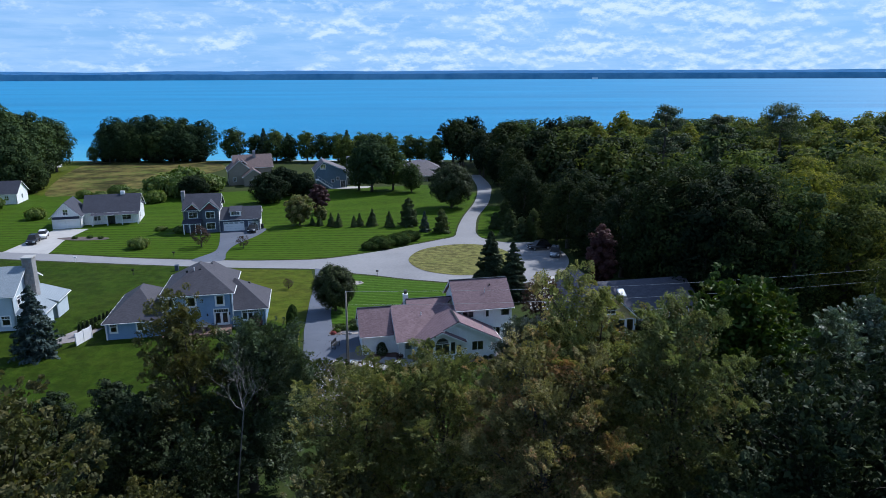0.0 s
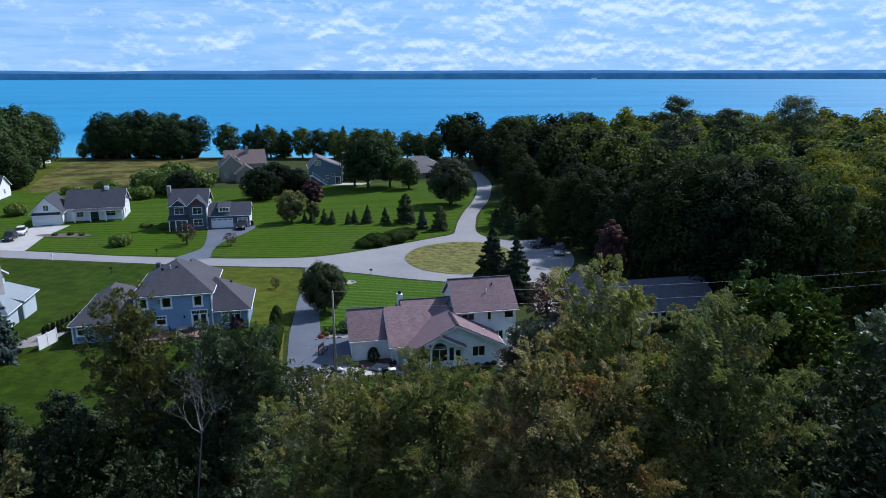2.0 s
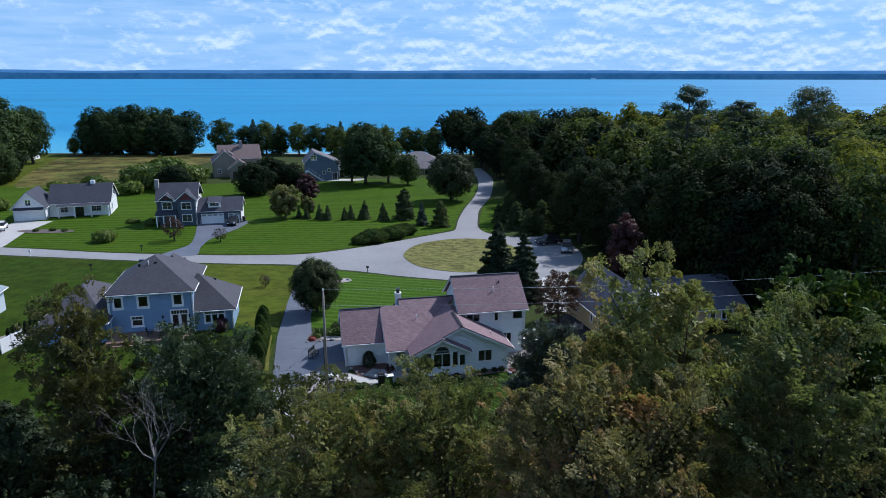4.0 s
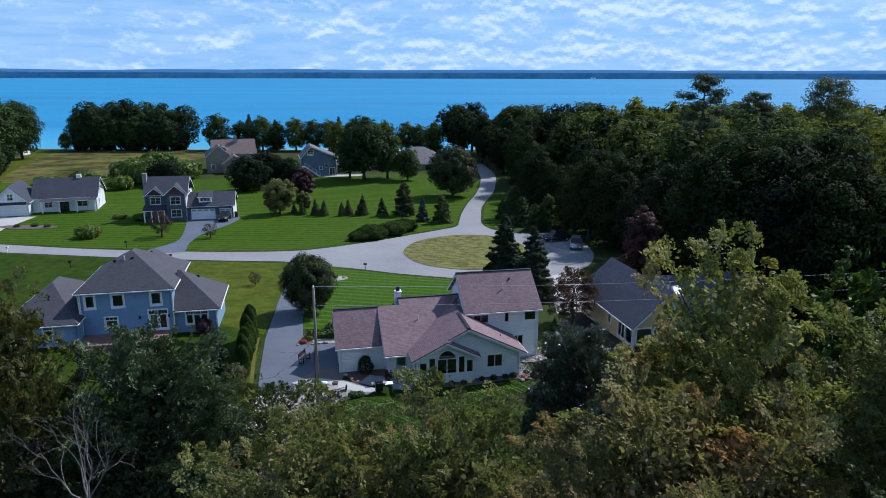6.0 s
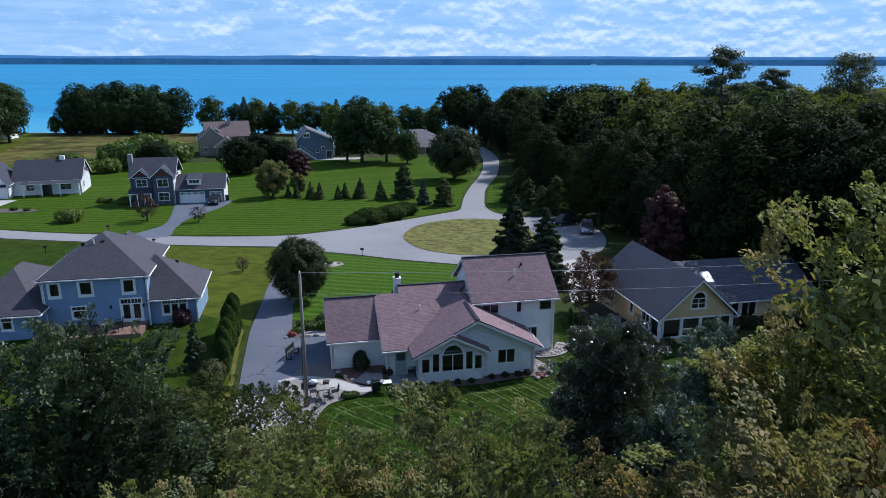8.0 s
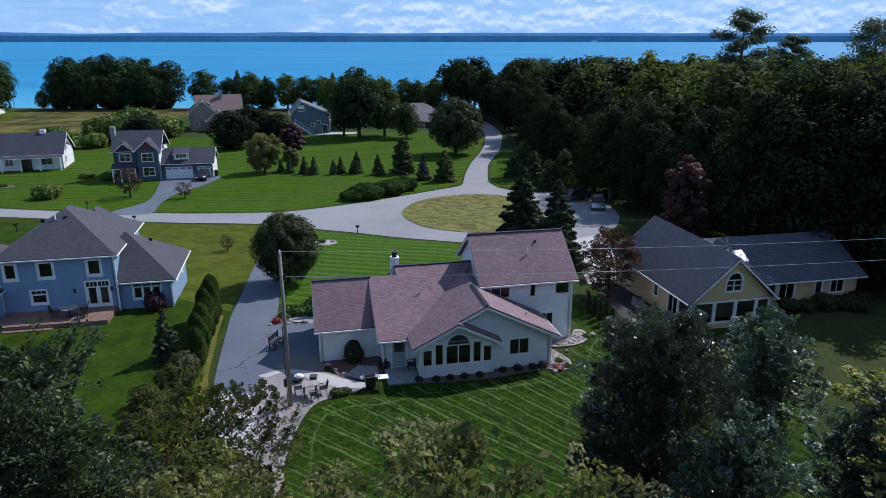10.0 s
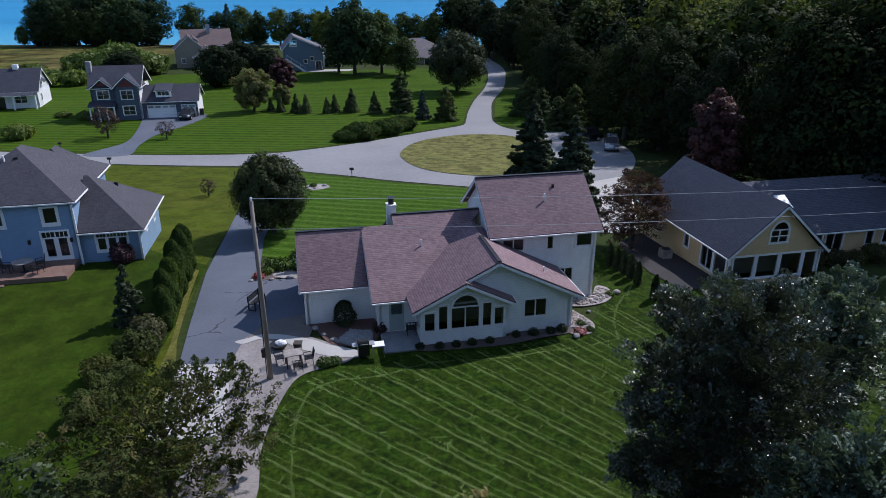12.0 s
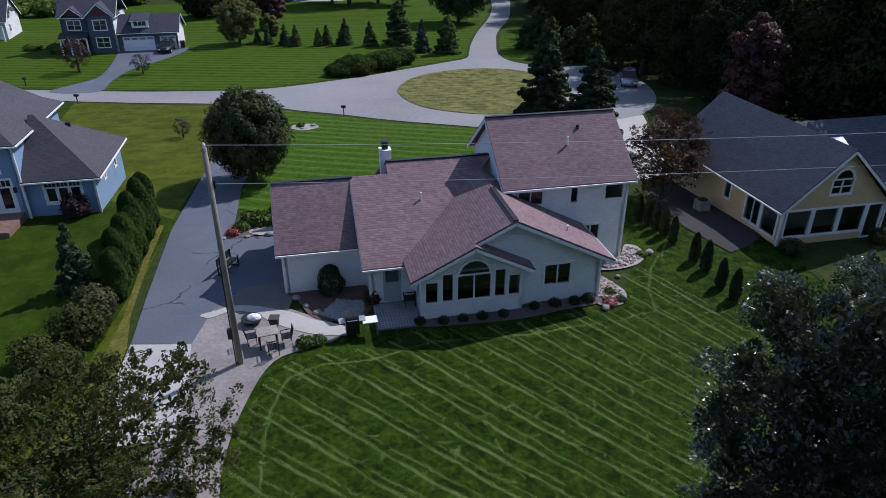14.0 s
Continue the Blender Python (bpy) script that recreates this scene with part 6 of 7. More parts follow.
# young trees on the far lawn
y1 = put(conifer("young_spruce", 41, 3.2, 1.2, 5000, "needle_lawn", "young spruce on the striped lawn", needle=0.32, group="young spruces"), -26.0, 153.6)
for x, y, s in ((-24.2, 152.9, 1.0), (-20.6, 152.9, 0.85), (-19.4, 153.8, 0.95), (-16.5, 153.9, 1.25), (-12.5, 152.8, 1.15), (-28.8, 154.0, 0.8), (-30.6, 154.6, 0.7)):
    again(y1, x, y, s, x * 40)
y2 = put(conifer("spruce", 42, 6.6, 2.4, 12000, "needle_lawn", "dense dark spruce on the lawn", needle=0.42, full=0.5, droop=0.1, group="lawn spruces"), -8.1, 154.2)
again(y2, -0.4, 146.6, 0.82, 60)
put(conifer("spruce", 43, 4.7, 1.5, 5000, "needle_blue", "blue spruce on the lawn", needle=0.36), -4.2, 147.5)
put(broadleaf("round_tree", 44, 11.4, 5.2, 0.42, 11500, "leaf_dark", "large round dark tree beside the shore road", low=0.1, lobes=110, spray=0.24, jitter=0.28), 2.1, 176.5)
put(broadleaf("willow", 45, 7.4, 3.3, 0.32, 9000, "leaf_olive", "drooping light-green tree on the lawn", low=0.1, lobes=44), -33.6, 155.0)
put(broadleaf("plum_tree", 46, 7.6, 2.5, 0.36, 7000, "leaf_purple", "dark red plum tree on the lawn", low=0.15, lobes=36), -31.5, 170.0)
put(broadleaf("tree", 47, 4.6, 1.7, 0.28, 4500, "leaf_olive", "small light-green tree on the lawn", low=0.15, lobes=26), -29.0, 157.0)
b1 = put(shrub("juniper", 48, 2.2, 2.6, 0.32, 5000, "arbor", "spreading dark juniper beside the road", group="roadside junipers"), -12.6, 132.8)
again(b1, -9.2, 136.0, 0.95, 80)
again(b1, -14.6, 131.2, 0.7, 10)
again(b1, -7.2, 139.2, 0.9, 200)
st = put(broadleaf("sapling", 49, 4.4, 1.9, 0.15, 4200, "leaf_russet", "thin russet young tree on the lawn", low=0.15, lobes=40, gap=0.5, inner=0.0, spray=0.26), -49.2, 133.5, 1.05)
again(st, -40.4, 132.6, 0.6, 90)
again(st, -24.0, 100.0, 0.4, 30, label="small staked sapling in the olive grass")
c1 = put(broadleaf("tree", 50, 8.2, 4.6, 0.5, 6000, "leaf_woodshade", "dark rounded tree behind the slate-blue house", low=0.03, lobes=60, spray=0.28), -48.0, 184.5)
for x, y, s, k in ((-46.5, 197, 1.0, 1.0), (-41.0, 195, 0.85, 0.95), (-50.0, 200, 0.9, 0.85), (-71, 192, 0.85, 0.95)):
    again(c1, x, y, s, x * 31, s * k)
sh = put(shrub("bush", 51, 2.0, 2.6, 0.42, 2600, "leaf_wild", "light-green wild bush by the field"), -92, 186)
for x, y, s in ((-86, 184, 1.2), (-97, 189, 0.9), (-80, 186, 1.1), (-104, 194, 0.8), (-118, 172, 1.6), (-126, 168, 1.9), (-61.5, 132.8, 0.8), (-64, 150, 0.5), (-59, 147.5, 0.5), (-100, 163, 0.9), (-121, 176, 1.3), (-76, 196, 2.1), (-83, 200, 2.2), (-89, 195, 1.7), (-79, 206, 2.3), (-72, 205, 2.0), (-95, 197, 1.2)):
    again(sh, x, y, s, x * 17, s * (0.6 + 0.9 * abs(math.sin(x * 3))))

# shore trees
f1 = put(broadleaf("shore_tree", 61, 18.0, 6.8, 0.7, 5000, "leaf_shore", "leafy tree on the lake shore", low=0.13, lobes=60, group="shore trees", spray=0.26), -137, 287)
f2 = put(broadleaf("shore_tree", 62, 14.0, 5.2, 0.6, 4200, "leaf_forest", "light-green tree on the lake shore", low=0.08, lobes=50, group="shore trees", spray=0.26), -88, 287)
f3 = put(conifer("shore_conifer", 63, 14.0, 4.0, 4500, "needle_dark", "dark conifer on the lake shore", needle=0.75, group="shore trees"), -75, 286)
for x, y, s in ((-130, 290, 1.0), (-123, 288, 1.05), (-116, 291, 1.0), (-109, 288, 0.97), (-102, 290, 0.92), (-142, 289, 0.8), (-164, 285, 1.02), (-171, 288, 0.9), (-133, 284, 0.72), (-126.5, 283, 0.75), (-119.5, 284, 0.7), (-112.5, 283, 0.72), (-105.5, 284, 0.66), (-139, 283, 0.6)):
    again(f1, x, y, s, x * 37)
for x, y, s in ((-70, 285, 0.95), (-64, 284, 0.8), (-57, 285, 0.9), (-50, 284, 0.85), (-44, 285, 0.85), (-30, 283, 0.85), (-22, 282, 0.85), (-14, 282, 0.8), (-9, 281, 0.75), (-37, 262, 0.85), (-3, 268, 0.85), (-146, 284, 0.5), (-79, 288, 0.8), (-26, 270, 0.9), (-33, 275, 0.9)):
    again(f2, x, y, s, x * 29)
for x, y, s in ((-40, 284, 0.95), (-4, 280, 0.8), (-66, 290, 0.85)):
    again(f3, x, y, s, x * 23)
for x, y, s in ((-131, 207, 1.1), (-127, 197, 0.95), (-133, 191, 1.0), (-124, 204, 0.6), (-139, 213, 1.35), (-146, 224, 1.4), (-134, 222, 1.25), (-156, 236, 1.3), (-168, 250, 1.2), (-152, 246, 1.1), (-172, 226, 1.3), (-186, 241, 1.2), (-152, 208, 1.3), (-166, 213, 1.3), (-144, 252, 1.0), (-127, 202, 0.7)):
    again(f1, x, y, s, x * 41)

# undergrowth below the shore trees and along the wood beyond the field
for i in range(8):
    again(c1, -141 + i * 5.4, 286 + 2.0 * math.sin(i * 2.7), 0.75 + 0.2 * math.sin(i * 1.9), i * 67, 0.62 + 0.16 * math.sin(i * 3.1), label="dark undergrowth below the shore trees")
for x, y, s in ((-127, 208, 1.0), (-131, 215, 1.1), (-125, 201, 0.8), (-137, 226, 1.0)):
    again(c1, x, y, s, x * 19, label="dark leafy growth at the edge of the field")

for o, x, y, s in ((f1, -21.6, 203, 0.92), (f1, -15.4, 206, 0.74), (f2, -9.6, 202, 0.62), (f1, -26.0, 207, 0.66)):
    again(o, x, y, s, x * 53, label="leafy tree on the lawn before the shore houses")

# the wood: fuller trees along its near edge, plainer ones behind
near_wood = [broadleaf("woodland_tree", 71, 19.0, 5.3, 0.36, 9000, "leaf_forest", "broadleaved tree in the dense wood", low=0.02, lobes=34, group="wood", spray=0.33),
             broadleaf("woodland_tree", 72, 18.0, 5.0, 0.36, 9000, "leaf_woodshade", "broadleaved tree in the dense wood, shade in its leaf colour", low=0.02, lobes=34, group="wood", spray=0.33),
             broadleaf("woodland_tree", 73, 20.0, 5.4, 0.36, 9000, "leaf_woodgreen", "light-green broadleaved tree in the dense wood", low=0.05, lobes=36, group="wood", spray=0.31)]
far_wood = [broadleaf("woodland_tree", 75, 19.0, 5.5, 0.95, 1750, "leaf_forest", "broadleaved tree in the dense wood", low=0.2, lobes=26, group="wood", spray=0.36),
            broadleaf("woodland_tree", 76, 18.0, 5.2, 0.95, 1700, "leaf_woodshade", "broadleaved tree in the dense wood, shade in its leaf colour", low=0.2, lobes=26, group="wood", spray=0.36),
            broadleaf("woodland_tree", 77, 20.0, 5.6, 0.95, 1750, "leaf_woodgreen", "light-green broadleaved tree in the dense wood", low=0.2, lobes=26, group="wood", spray=0.35)]
wd = conifer("woodland_conifer", 74, 19.5, 3.9, 3000, "needle_dark", "dark conifer in the dense wood", needle=0.8, group="wood")
rw = random.Random(5)


def wood_edge(y):
    """Where the wood begins, going east, at a distance y."""
    return float(np.interp(y, (86, 98, 106, 112, 138, 150, 180, 200, 240, 262, 285), (46, 32, 27.5, 25.5, 22.5, 17, 18, 17.5, 11.5, 3, 1)))


first = set()
y = 92.0
while y < 284:
    x = wood_edge(y) + rw.uniform(1.0, 3.0)
    end = 30 + y * 0.60
    edge = True
    while x < end:
        px, py = x + rw.uniform(-1.4, 1.4), y + rw.uniform(-2.2, 2.2)
        px = max(px, wood_edge(py) + 1.5)
        near = (edge and y < 215) or y < 112
        # leaf colours picked dark where the wood is shaded, light where sunlit
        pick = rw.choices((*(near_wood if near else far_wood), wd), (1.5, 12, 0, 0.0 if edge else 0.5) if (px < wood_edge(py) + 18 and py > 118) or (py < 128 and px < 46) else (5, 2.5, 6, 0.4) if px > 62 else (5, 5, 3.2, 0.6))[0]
        s = rw.uniform(0.72, 1.1) * (0.96 if y > 190 else 0.98) * (0.86 if edge and y < 200 else 1.0)
        if pick in first:
            again(pick, px, py, s, rw.uniform(0, 360))
        else:
            first.add(pick)
            put(pick, px, py, s)
        x += rw.uniform(8.2, 10.8)
        edge = False
    y += rw.uniform(7.2, 8.6) if y < 170 else rw.uniform(9.0, 11.0)
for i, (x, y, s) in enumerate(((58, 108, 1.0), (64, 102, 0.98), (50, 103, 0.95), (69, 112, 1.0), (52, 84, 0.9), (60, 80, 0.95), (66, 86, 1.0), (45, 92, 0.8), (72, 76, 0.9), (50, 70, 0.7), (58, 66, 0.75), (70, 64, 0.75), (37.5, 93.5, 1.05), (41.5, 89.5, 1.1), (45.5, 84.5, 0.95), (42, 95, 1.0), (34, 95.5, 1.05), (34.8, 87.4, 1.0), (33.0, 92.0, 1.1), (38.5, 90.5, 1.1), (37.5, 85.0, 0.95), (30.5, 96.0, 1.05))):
    # shade-dark leaves below x 45, lighter ones beyond for the sunlit crowns
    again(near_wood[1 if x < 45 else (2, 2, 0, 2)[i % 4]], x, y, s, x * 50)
for x, y, s in ((14.6, 144, 0.28), (16.5, 139.5, 0.25), (11.6, 150, 0.2), (14.5, 156, 0.3), (19, 140.5, 0.33)):
    again(y2, x, y, 3.0 * s, x * 50, label="small dark conifer beside the road")

# hedges and garden shrubs
ha = put(columnar("arborvitae", 81, 3.5, 0.66, 8200, "arbor", "tall clipped arborvitae in the hedge by the drive", group="hedge", size=0.15, blunt=5.0), -18.6, 78.6)
for i in range(1, 12):
    again(ha, -18.6 + i * 0.13 + 0.1 * math.sin(i * 4.1), 78.6 - i * 0.72, 1.0 - 0.02 * i + 0.06 * math.sin(i * 2.3), i * 50, (1.0 - 0.024 * i) * (1 + 0.13 * math.sin(i * 3.7)))
put(shrub("bush", 82, 1.9, 0.95, 0.15, 3600, "leaf_olive_shade", "leafy bush at the end of the hedge"), -17.2, 68.6)
hs_ = put(columnar("arborvitae", 83, 1.65, 0.29, 1500, "leaf_dark", "young narrow arborvitae in a row", group="young arborvitae", size=0.14), 10.2, 79.8)
for i, (x, y) in enumerate(((10.5, 79.0), (10.8, 78.2), (11.0, 77.4), (11.25, 76.5), (11.7, 74.3), (11.9, 73.2), (12.1, 71.6), (12.3, 70.4))):
    again(hs_, x, y, 0.95 + 0.05 * (i % 3), i * 70)


# ---- pole, wires, beds, furniture, cars ----
def utility_pole(x, y, h, label):
    e = thing("utility_pole", pose(x, y, gz(y)), label, "utility pole")
    bm = bmesh.new()
    tube(bm, [(0, 0, -0.3), (0, 0, h * 0.5), (0, 0, h)], [0.13, 0.112, 0.09], 12)
    part("pole", bm, "pole", e, smooth=True)
    bm = bmesh.new()
    tube(bm, [(0, 0, h), (0, 0, h + 0.12), (0, 0, h + 0.2)], [0.05, 0.06, 0.03], 8)
    part("insulator", bm, "white", e)
    bm = bmesh.new()
    tube(bm, [(0.16, 0, h - 1.35), (0.2, 0, h - 1.35)], [0.05, 0.05], 8)
    box(bm, 0.12, 0.2, -0.03, 0.03, h - 1.5, h - 1.2)
    part("bracket", bm, "black", e)
    bm = bmesh.new()
    box(bm, -0.3, -0.14, -0.09, 0.09, 1.3, 1.75)
    part("meter_box", bm, "black", e)
    bm = bmesh.new()
    tube(bm, [(-0.17, 0, 0.0), (-0.15, 0, 5.0)], [0.025, 0.025], 6)
    part("conduit", bm, "black", e)
    return e


utility_pole(-9.95, 65.5, 9.3, "weathered wooden utility pole standing in the gravel")
utility_pole(49.2, 73.7, 9.3, "weathered wooden utility pole before the wood")


def cable(name, a, b, sag, label):
    bm = bmesh.new()
    a, b = Vector(a), Vector(b)
    pts = []
    for i in range(25):
        t = i / 24
        p = a.lerp(b, t)
        p.z -= 4 * sag * t * (1 - t)
        pts.append(p)
    tube(bm, pts, [0.011] * 25, 5)
    tagged(part(name, bm, "wire"), label, "cable")


cable("power_line", (-9.95, 65.5, 9.55), (49.2, 73.7, 9.35), 0.7, "thin power line strung between the poles")
cable("power_line", (-9.8, 65.5, 8.1), (49.2, 73.7, 7.9), 0.65, "lower power line strung between the poles")
cable("power_line", (49.2, 73.7, 9.35), (108, 82, 9.3), 0.7, "thin power line running on past the second pole")

# deck and door mat by the entrance
U = pose(-2.6, 69.0, 0.12, 0, 0, NEAR)
dk = thing("deck", U, "weathered blue-grey timber deck by the entrance", "deck")
for i in range(15):
    bm = bmesh.new()
    box(bm, -2.05 + i * 0.137, -2.05 + i * 0.137 + 0.12, -0.75, 1.45, 0.02, 0.12)
    part("deck_board", bm, "deckwood", dk)
bm = bmesh.new()
box(bm, -2.05, 0.0, -0.74, -0.7, -0.05, 0.02)
box(bm, -2.05, 0.0, 1.4, 1.44, -0.05, 0.02)
part("frame", bm, "deckwood", dk)


def bed(pts, mat, label, off=0.09):
    return ground_sheet("planting_bed", smooth_line(pts, 4, True), mat, off, label, "planting bed")


def loc(u, v):
    p = U @ Vector((u, v, 0))
    return p.x, p.y


bed([loc(0.0, -0.35), loc(4.7, -0.35), loc(5.0, 0.0), loc(8.5, 0.0), loc(8.7, -0.6), loc(6.5, -0.9), loc(4.4, -1.2), loc(1.5, -1.1), loc(-0.2, -0.9)], "mulch", "dark mulched bed along the sunroom wall")
bed([loc(8.3, -0.5), loc(8.65, 1.4), loc(8.75, 2.8), loc(9.3, 2.5), loc(9.9, 1.0), loc(10.1, 0.0), loc(9.6, -0.9), loc(8.8, -1.0)], "stone", "pale stone bed round the house corner")
bed([loc(8.8, 2.9), loc(9.8, 3.5), loc(11.4, 3.6), loc(12.3, 4.8), loc(12.9, 4.4), loc(12.7, 3.2), loc(11.6, 2.4), loc(10.0, 2.3)], "stone", "pale stone bed below the two-storey wall")
bed([(-9.2, 71.2), loc(-5.9, 3.3), loc(-2.2, 3.3), loc(-2.2, 1.0), loc(-3.0, 0.4), (-6.6, 68.6), (-7.6, 69.0), (-8.4, 70.2)], "redmulch", "red-brown mulched bed against the garage wall")
bed([(-13.9, 77.2), (-13.6, 80.6), (-11.2, 80.8), (-10.4, 78.4), (-11.4, 77.9)], "mulch", "flower bed at the bend of the drive")
bed([(-10.6, 77.5), (-9.9, 79.0), (-11.2, 79.6), (-12.6, 78.4), (-12.4, 77.7)], "stone", "stone edging by the drive", 0.1)
bed([(-15.4, 103.4), (-14.0, 102.4), (-12.8, 103.6), (-13.6, 105.0), (-15.0, 104.8)], "stone", "round stony bed in the front lawn", 0.06)
bed([(-46.6, 75.4), (-44.2, 84), (-42.8, 84), (-43.4, 76.0)], "gravel", "gravel strip beside the hedge", 0.09)
bed([(-83, 141.5), (-80, 143), (-73, 142.6), (-72, 140.5), (-78, 139.6)], "mulch", "island bed in the farmhouse lawn", 0.09)

hb2 = put(shrub("bush", 98, 1.7, 1.15, 0.16, 3200, "leaf_apple", "leafy wild bush beside the drive"), -17.2, 67.2)
again(hb2, -16.9, 64.6, 0.85, 60)
again(hb2, -18.3, 65.4, 0.8, 170)
again(hb2, -17.4, 62.2, 0.8, 250)
fs = put(shrub("foundation_shrub", 99, 1.1, 0.8, 0.13, 1800, "leaf_olive_shade", "dark shrub along the tan house wall", group="foundation shrubs"), *((pose(16.5, 75.6, 0, 0, 0, NEAR) @ Vector((8.2, 2.2, 0))).xy))
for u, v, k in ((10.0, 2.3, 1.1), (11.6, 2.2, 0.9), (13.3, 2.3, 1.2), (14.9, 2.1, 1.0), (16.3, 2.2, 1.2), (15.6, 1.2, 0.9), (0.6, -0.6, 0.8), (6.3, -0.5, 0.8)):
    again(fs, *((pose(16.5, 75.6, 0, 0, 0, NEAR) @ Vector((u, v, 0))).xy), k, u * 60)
box_ = put(shrub("boxwood", 91, 0.62, 0.42, 0.10, 900, "leaf_dark", "small clipped boxwood in the mulched bed", group="boxwoods"), *loc(0.9, -0.75), 0.62)
for u, v, s in ((1.8, -0.75, 1.0), (2.7, -0.75, 1.05), (3.7, -0.75, 1.0), (5.3, -0.4, 1.0), (6.3, -0.4, 1.15), (7.3, -0.4, 1.1), (8.0, -0.35, 1.2), (-0.15, -0.6, 1.0)):
    again(box_, *loc(u, v), s * 0.62, u * 90)
put(columnar("conical_shrub", 92, 1.5, 0.68, 3200, "leaf_dark", "dense dark conical evergreen by the garage wall", size=0.11), -7.0, 71.2)
put(shrub("bush", 84, 0.75, 0.42, 0.10, 900, "leaf_russet", "small russet shrub in the corner beside the deck"), -4.85, 70.2)
fl = put(shrub("perennial", 93, 0.5, 0.5, 0.13, 600, "leaf_green", "leafy green perennial in the bed", "perennial", "perennials"), -13.2, 78.4)
for x, y, s in ((-12.3, 79.2, 1.4), (-11.6, 80.0, 1.5), (-13.0, 79.8, 1.3), (-11.2, 79.1, 1.1), (-7.5, 66.75, 0.85), (-7.0, 66.95, 0.75), (-14.5, 103.9, 0.8), (6.5, 71.0, 0.6), (6.9, 70.3, 0.55), (9.1, 74.9, 0.6), (-43.6, 80.5, 1.9), (-44.4, 82.3, 1.8), (-45.6, 81.0, 1.7), (-79, 141.3, 1.2), (-76, 141.8, 1.3), (-73.5, 141.4, 1.2)):
    again(fl, x, y, s, x * 77)
put(shrub("red_flowers", 94, 0.42, 0.38, 0.10, 700, "flower_red", "red flowering plant beside the drive", "flowers"), -13.5, 77.6)
put(shrub("red_flowers", 95, 0.35, 0.4, 0.08, 400, "flower_red", "low rusty flowers in the stone bed", "flowers"), 6.3, 70.0)
put(shrub("round_bush", 96, 1.0, 0.8, 0.14, 1800, "leaf_dark", "round clipped bush in the drive bed"), -11.2, 80.6)
put(shrub("red_bush", 97, 1.5, 0.85, 0.14, 2000, "leaf_purple", "dark red bush against the blue house"), *((pose(-34.7, 78.3, 0, 0, 0, NEAR) @ Vector((11.2, 0.0, 0))).xy))
for i in range(9):
    again(hs_, -44.2 + i * 0.1, 77.2 + i * 0.8, 0.9, i * 40, label="low evergreen in the hedge by the white fence")


def boulder(x, y, r, seed):
    rb = random.Random(seed)
    bm = bmesh.new()
    bmesh.ops.create_icosphere(bm, subdivisions=2, radius=r)
    for v in bm.verts:
        k = 1 + 0.25 * noise.noise(v.co * (2.2 / r) + Vector((seed, 0, 0)))
        v.co = Vector((v.co.x * k * 1.2, v.co.y * k, v.co.z * k * 0.65))
    ob = part("boulder", bm, "stone" if seed % 2 else "fieldstone", None, smooth=True)
    ob.matrix_world = pose(x, y, gz(y) + r * 0.25 + 0.06, 0, 0, rb.uniform(0, 360))
    tagged(ob, "rounded grey boulder lying in the bed", "boulder", "garden boulders")


rb = random.Random(3)
for i, (x, y) in enumerate(((-8.0, 69.9), (-7.4, 69.3), (-6.9, 69.2), (-8.6, 70.6), (6.0, 69.6), (6.9, 71.2), (7.3, 72.6), (9.6, 75.2), (-13.9, 77.1), (-12.6, 77.3), (-11.4, 77.6), (-14.2, 103.0), (-13.4, 104.2), (-14.8, 104.4))):
    boulder(x, y, rb.uniform(0.12, 0.24), 20 + i)


def pebbles(poly, n, seed, label, mat="pebble", r0=0.04, r1=0.11):
    """Loose stones strewn over a bed, one object."""
    rp = random.Random(seed)
    xs, ys = [p[0] for p in poly], [p[1] for p in poly]
    bm = bmesh.new()
    for _ in range(n):
        x, y = rp.uniform(min(xs), max(xs)), rp.uniform(min(ys), max(ys))
        if not inside(np.array([[x, y]]), poly)[0]:
            continue
        r = rp.uniform(r0, r1)
        bmesh.ops.create_icosphere(bm, subdivisions=1, radius=r, matrix=Matrix.LocRotScale((x, y, gz(y) + 0.11), Euler((rp.random(), 0, rp.uniform(0, 6))), (1.2, 1.0, 0.7)))
    tagged(part("pebble", bm, mat), label, "stones", kind="stuff")


def inside(p, poly):
    c = np.zeros(len(p), bool)
    for (x0, y0), (x1, y1) in zip(poly, poly[1:] + poly[:1]):
        m = ((y0 > p[:, 1]) != (y1 > p[:, 1])) & (p[:, 0] < (x1 - x0) * (p[:, 1] - y0) / (y1 - y0 + 1e-12) + x0)
        c ^= m
    return c


pebbles([loc(8.7, -0.6), loc(8.8, 1.4), loc(8.9, 2.6), loc(9.3, 2.4), loc(9.8, 1.0), loc(10.0, 0.0), loc(9.5, -0.8)], 330, 5, "loose pale pink stones in the corner bed")
pebbles([loc(9.0, 2.8), loc(10.0, 3.4), loc(11.5, 3.5), loc(12.3, 4.6), loc(12.7, 4.2), loc(12.5, 3.2), loc(11.5, 2.5), loc(10.0, 2.4)], 420, 6, "loose pale stones below the two-storey wall")
pebbles([(-7.2, 69.1), (-6.6, 70.3), (-5.4, 70.2), (-5.25, 68.9), (-6.2, 68.6)], 620, 7, "loose grey stones beside the deck", "fieldstone", 0.07, 0.17)


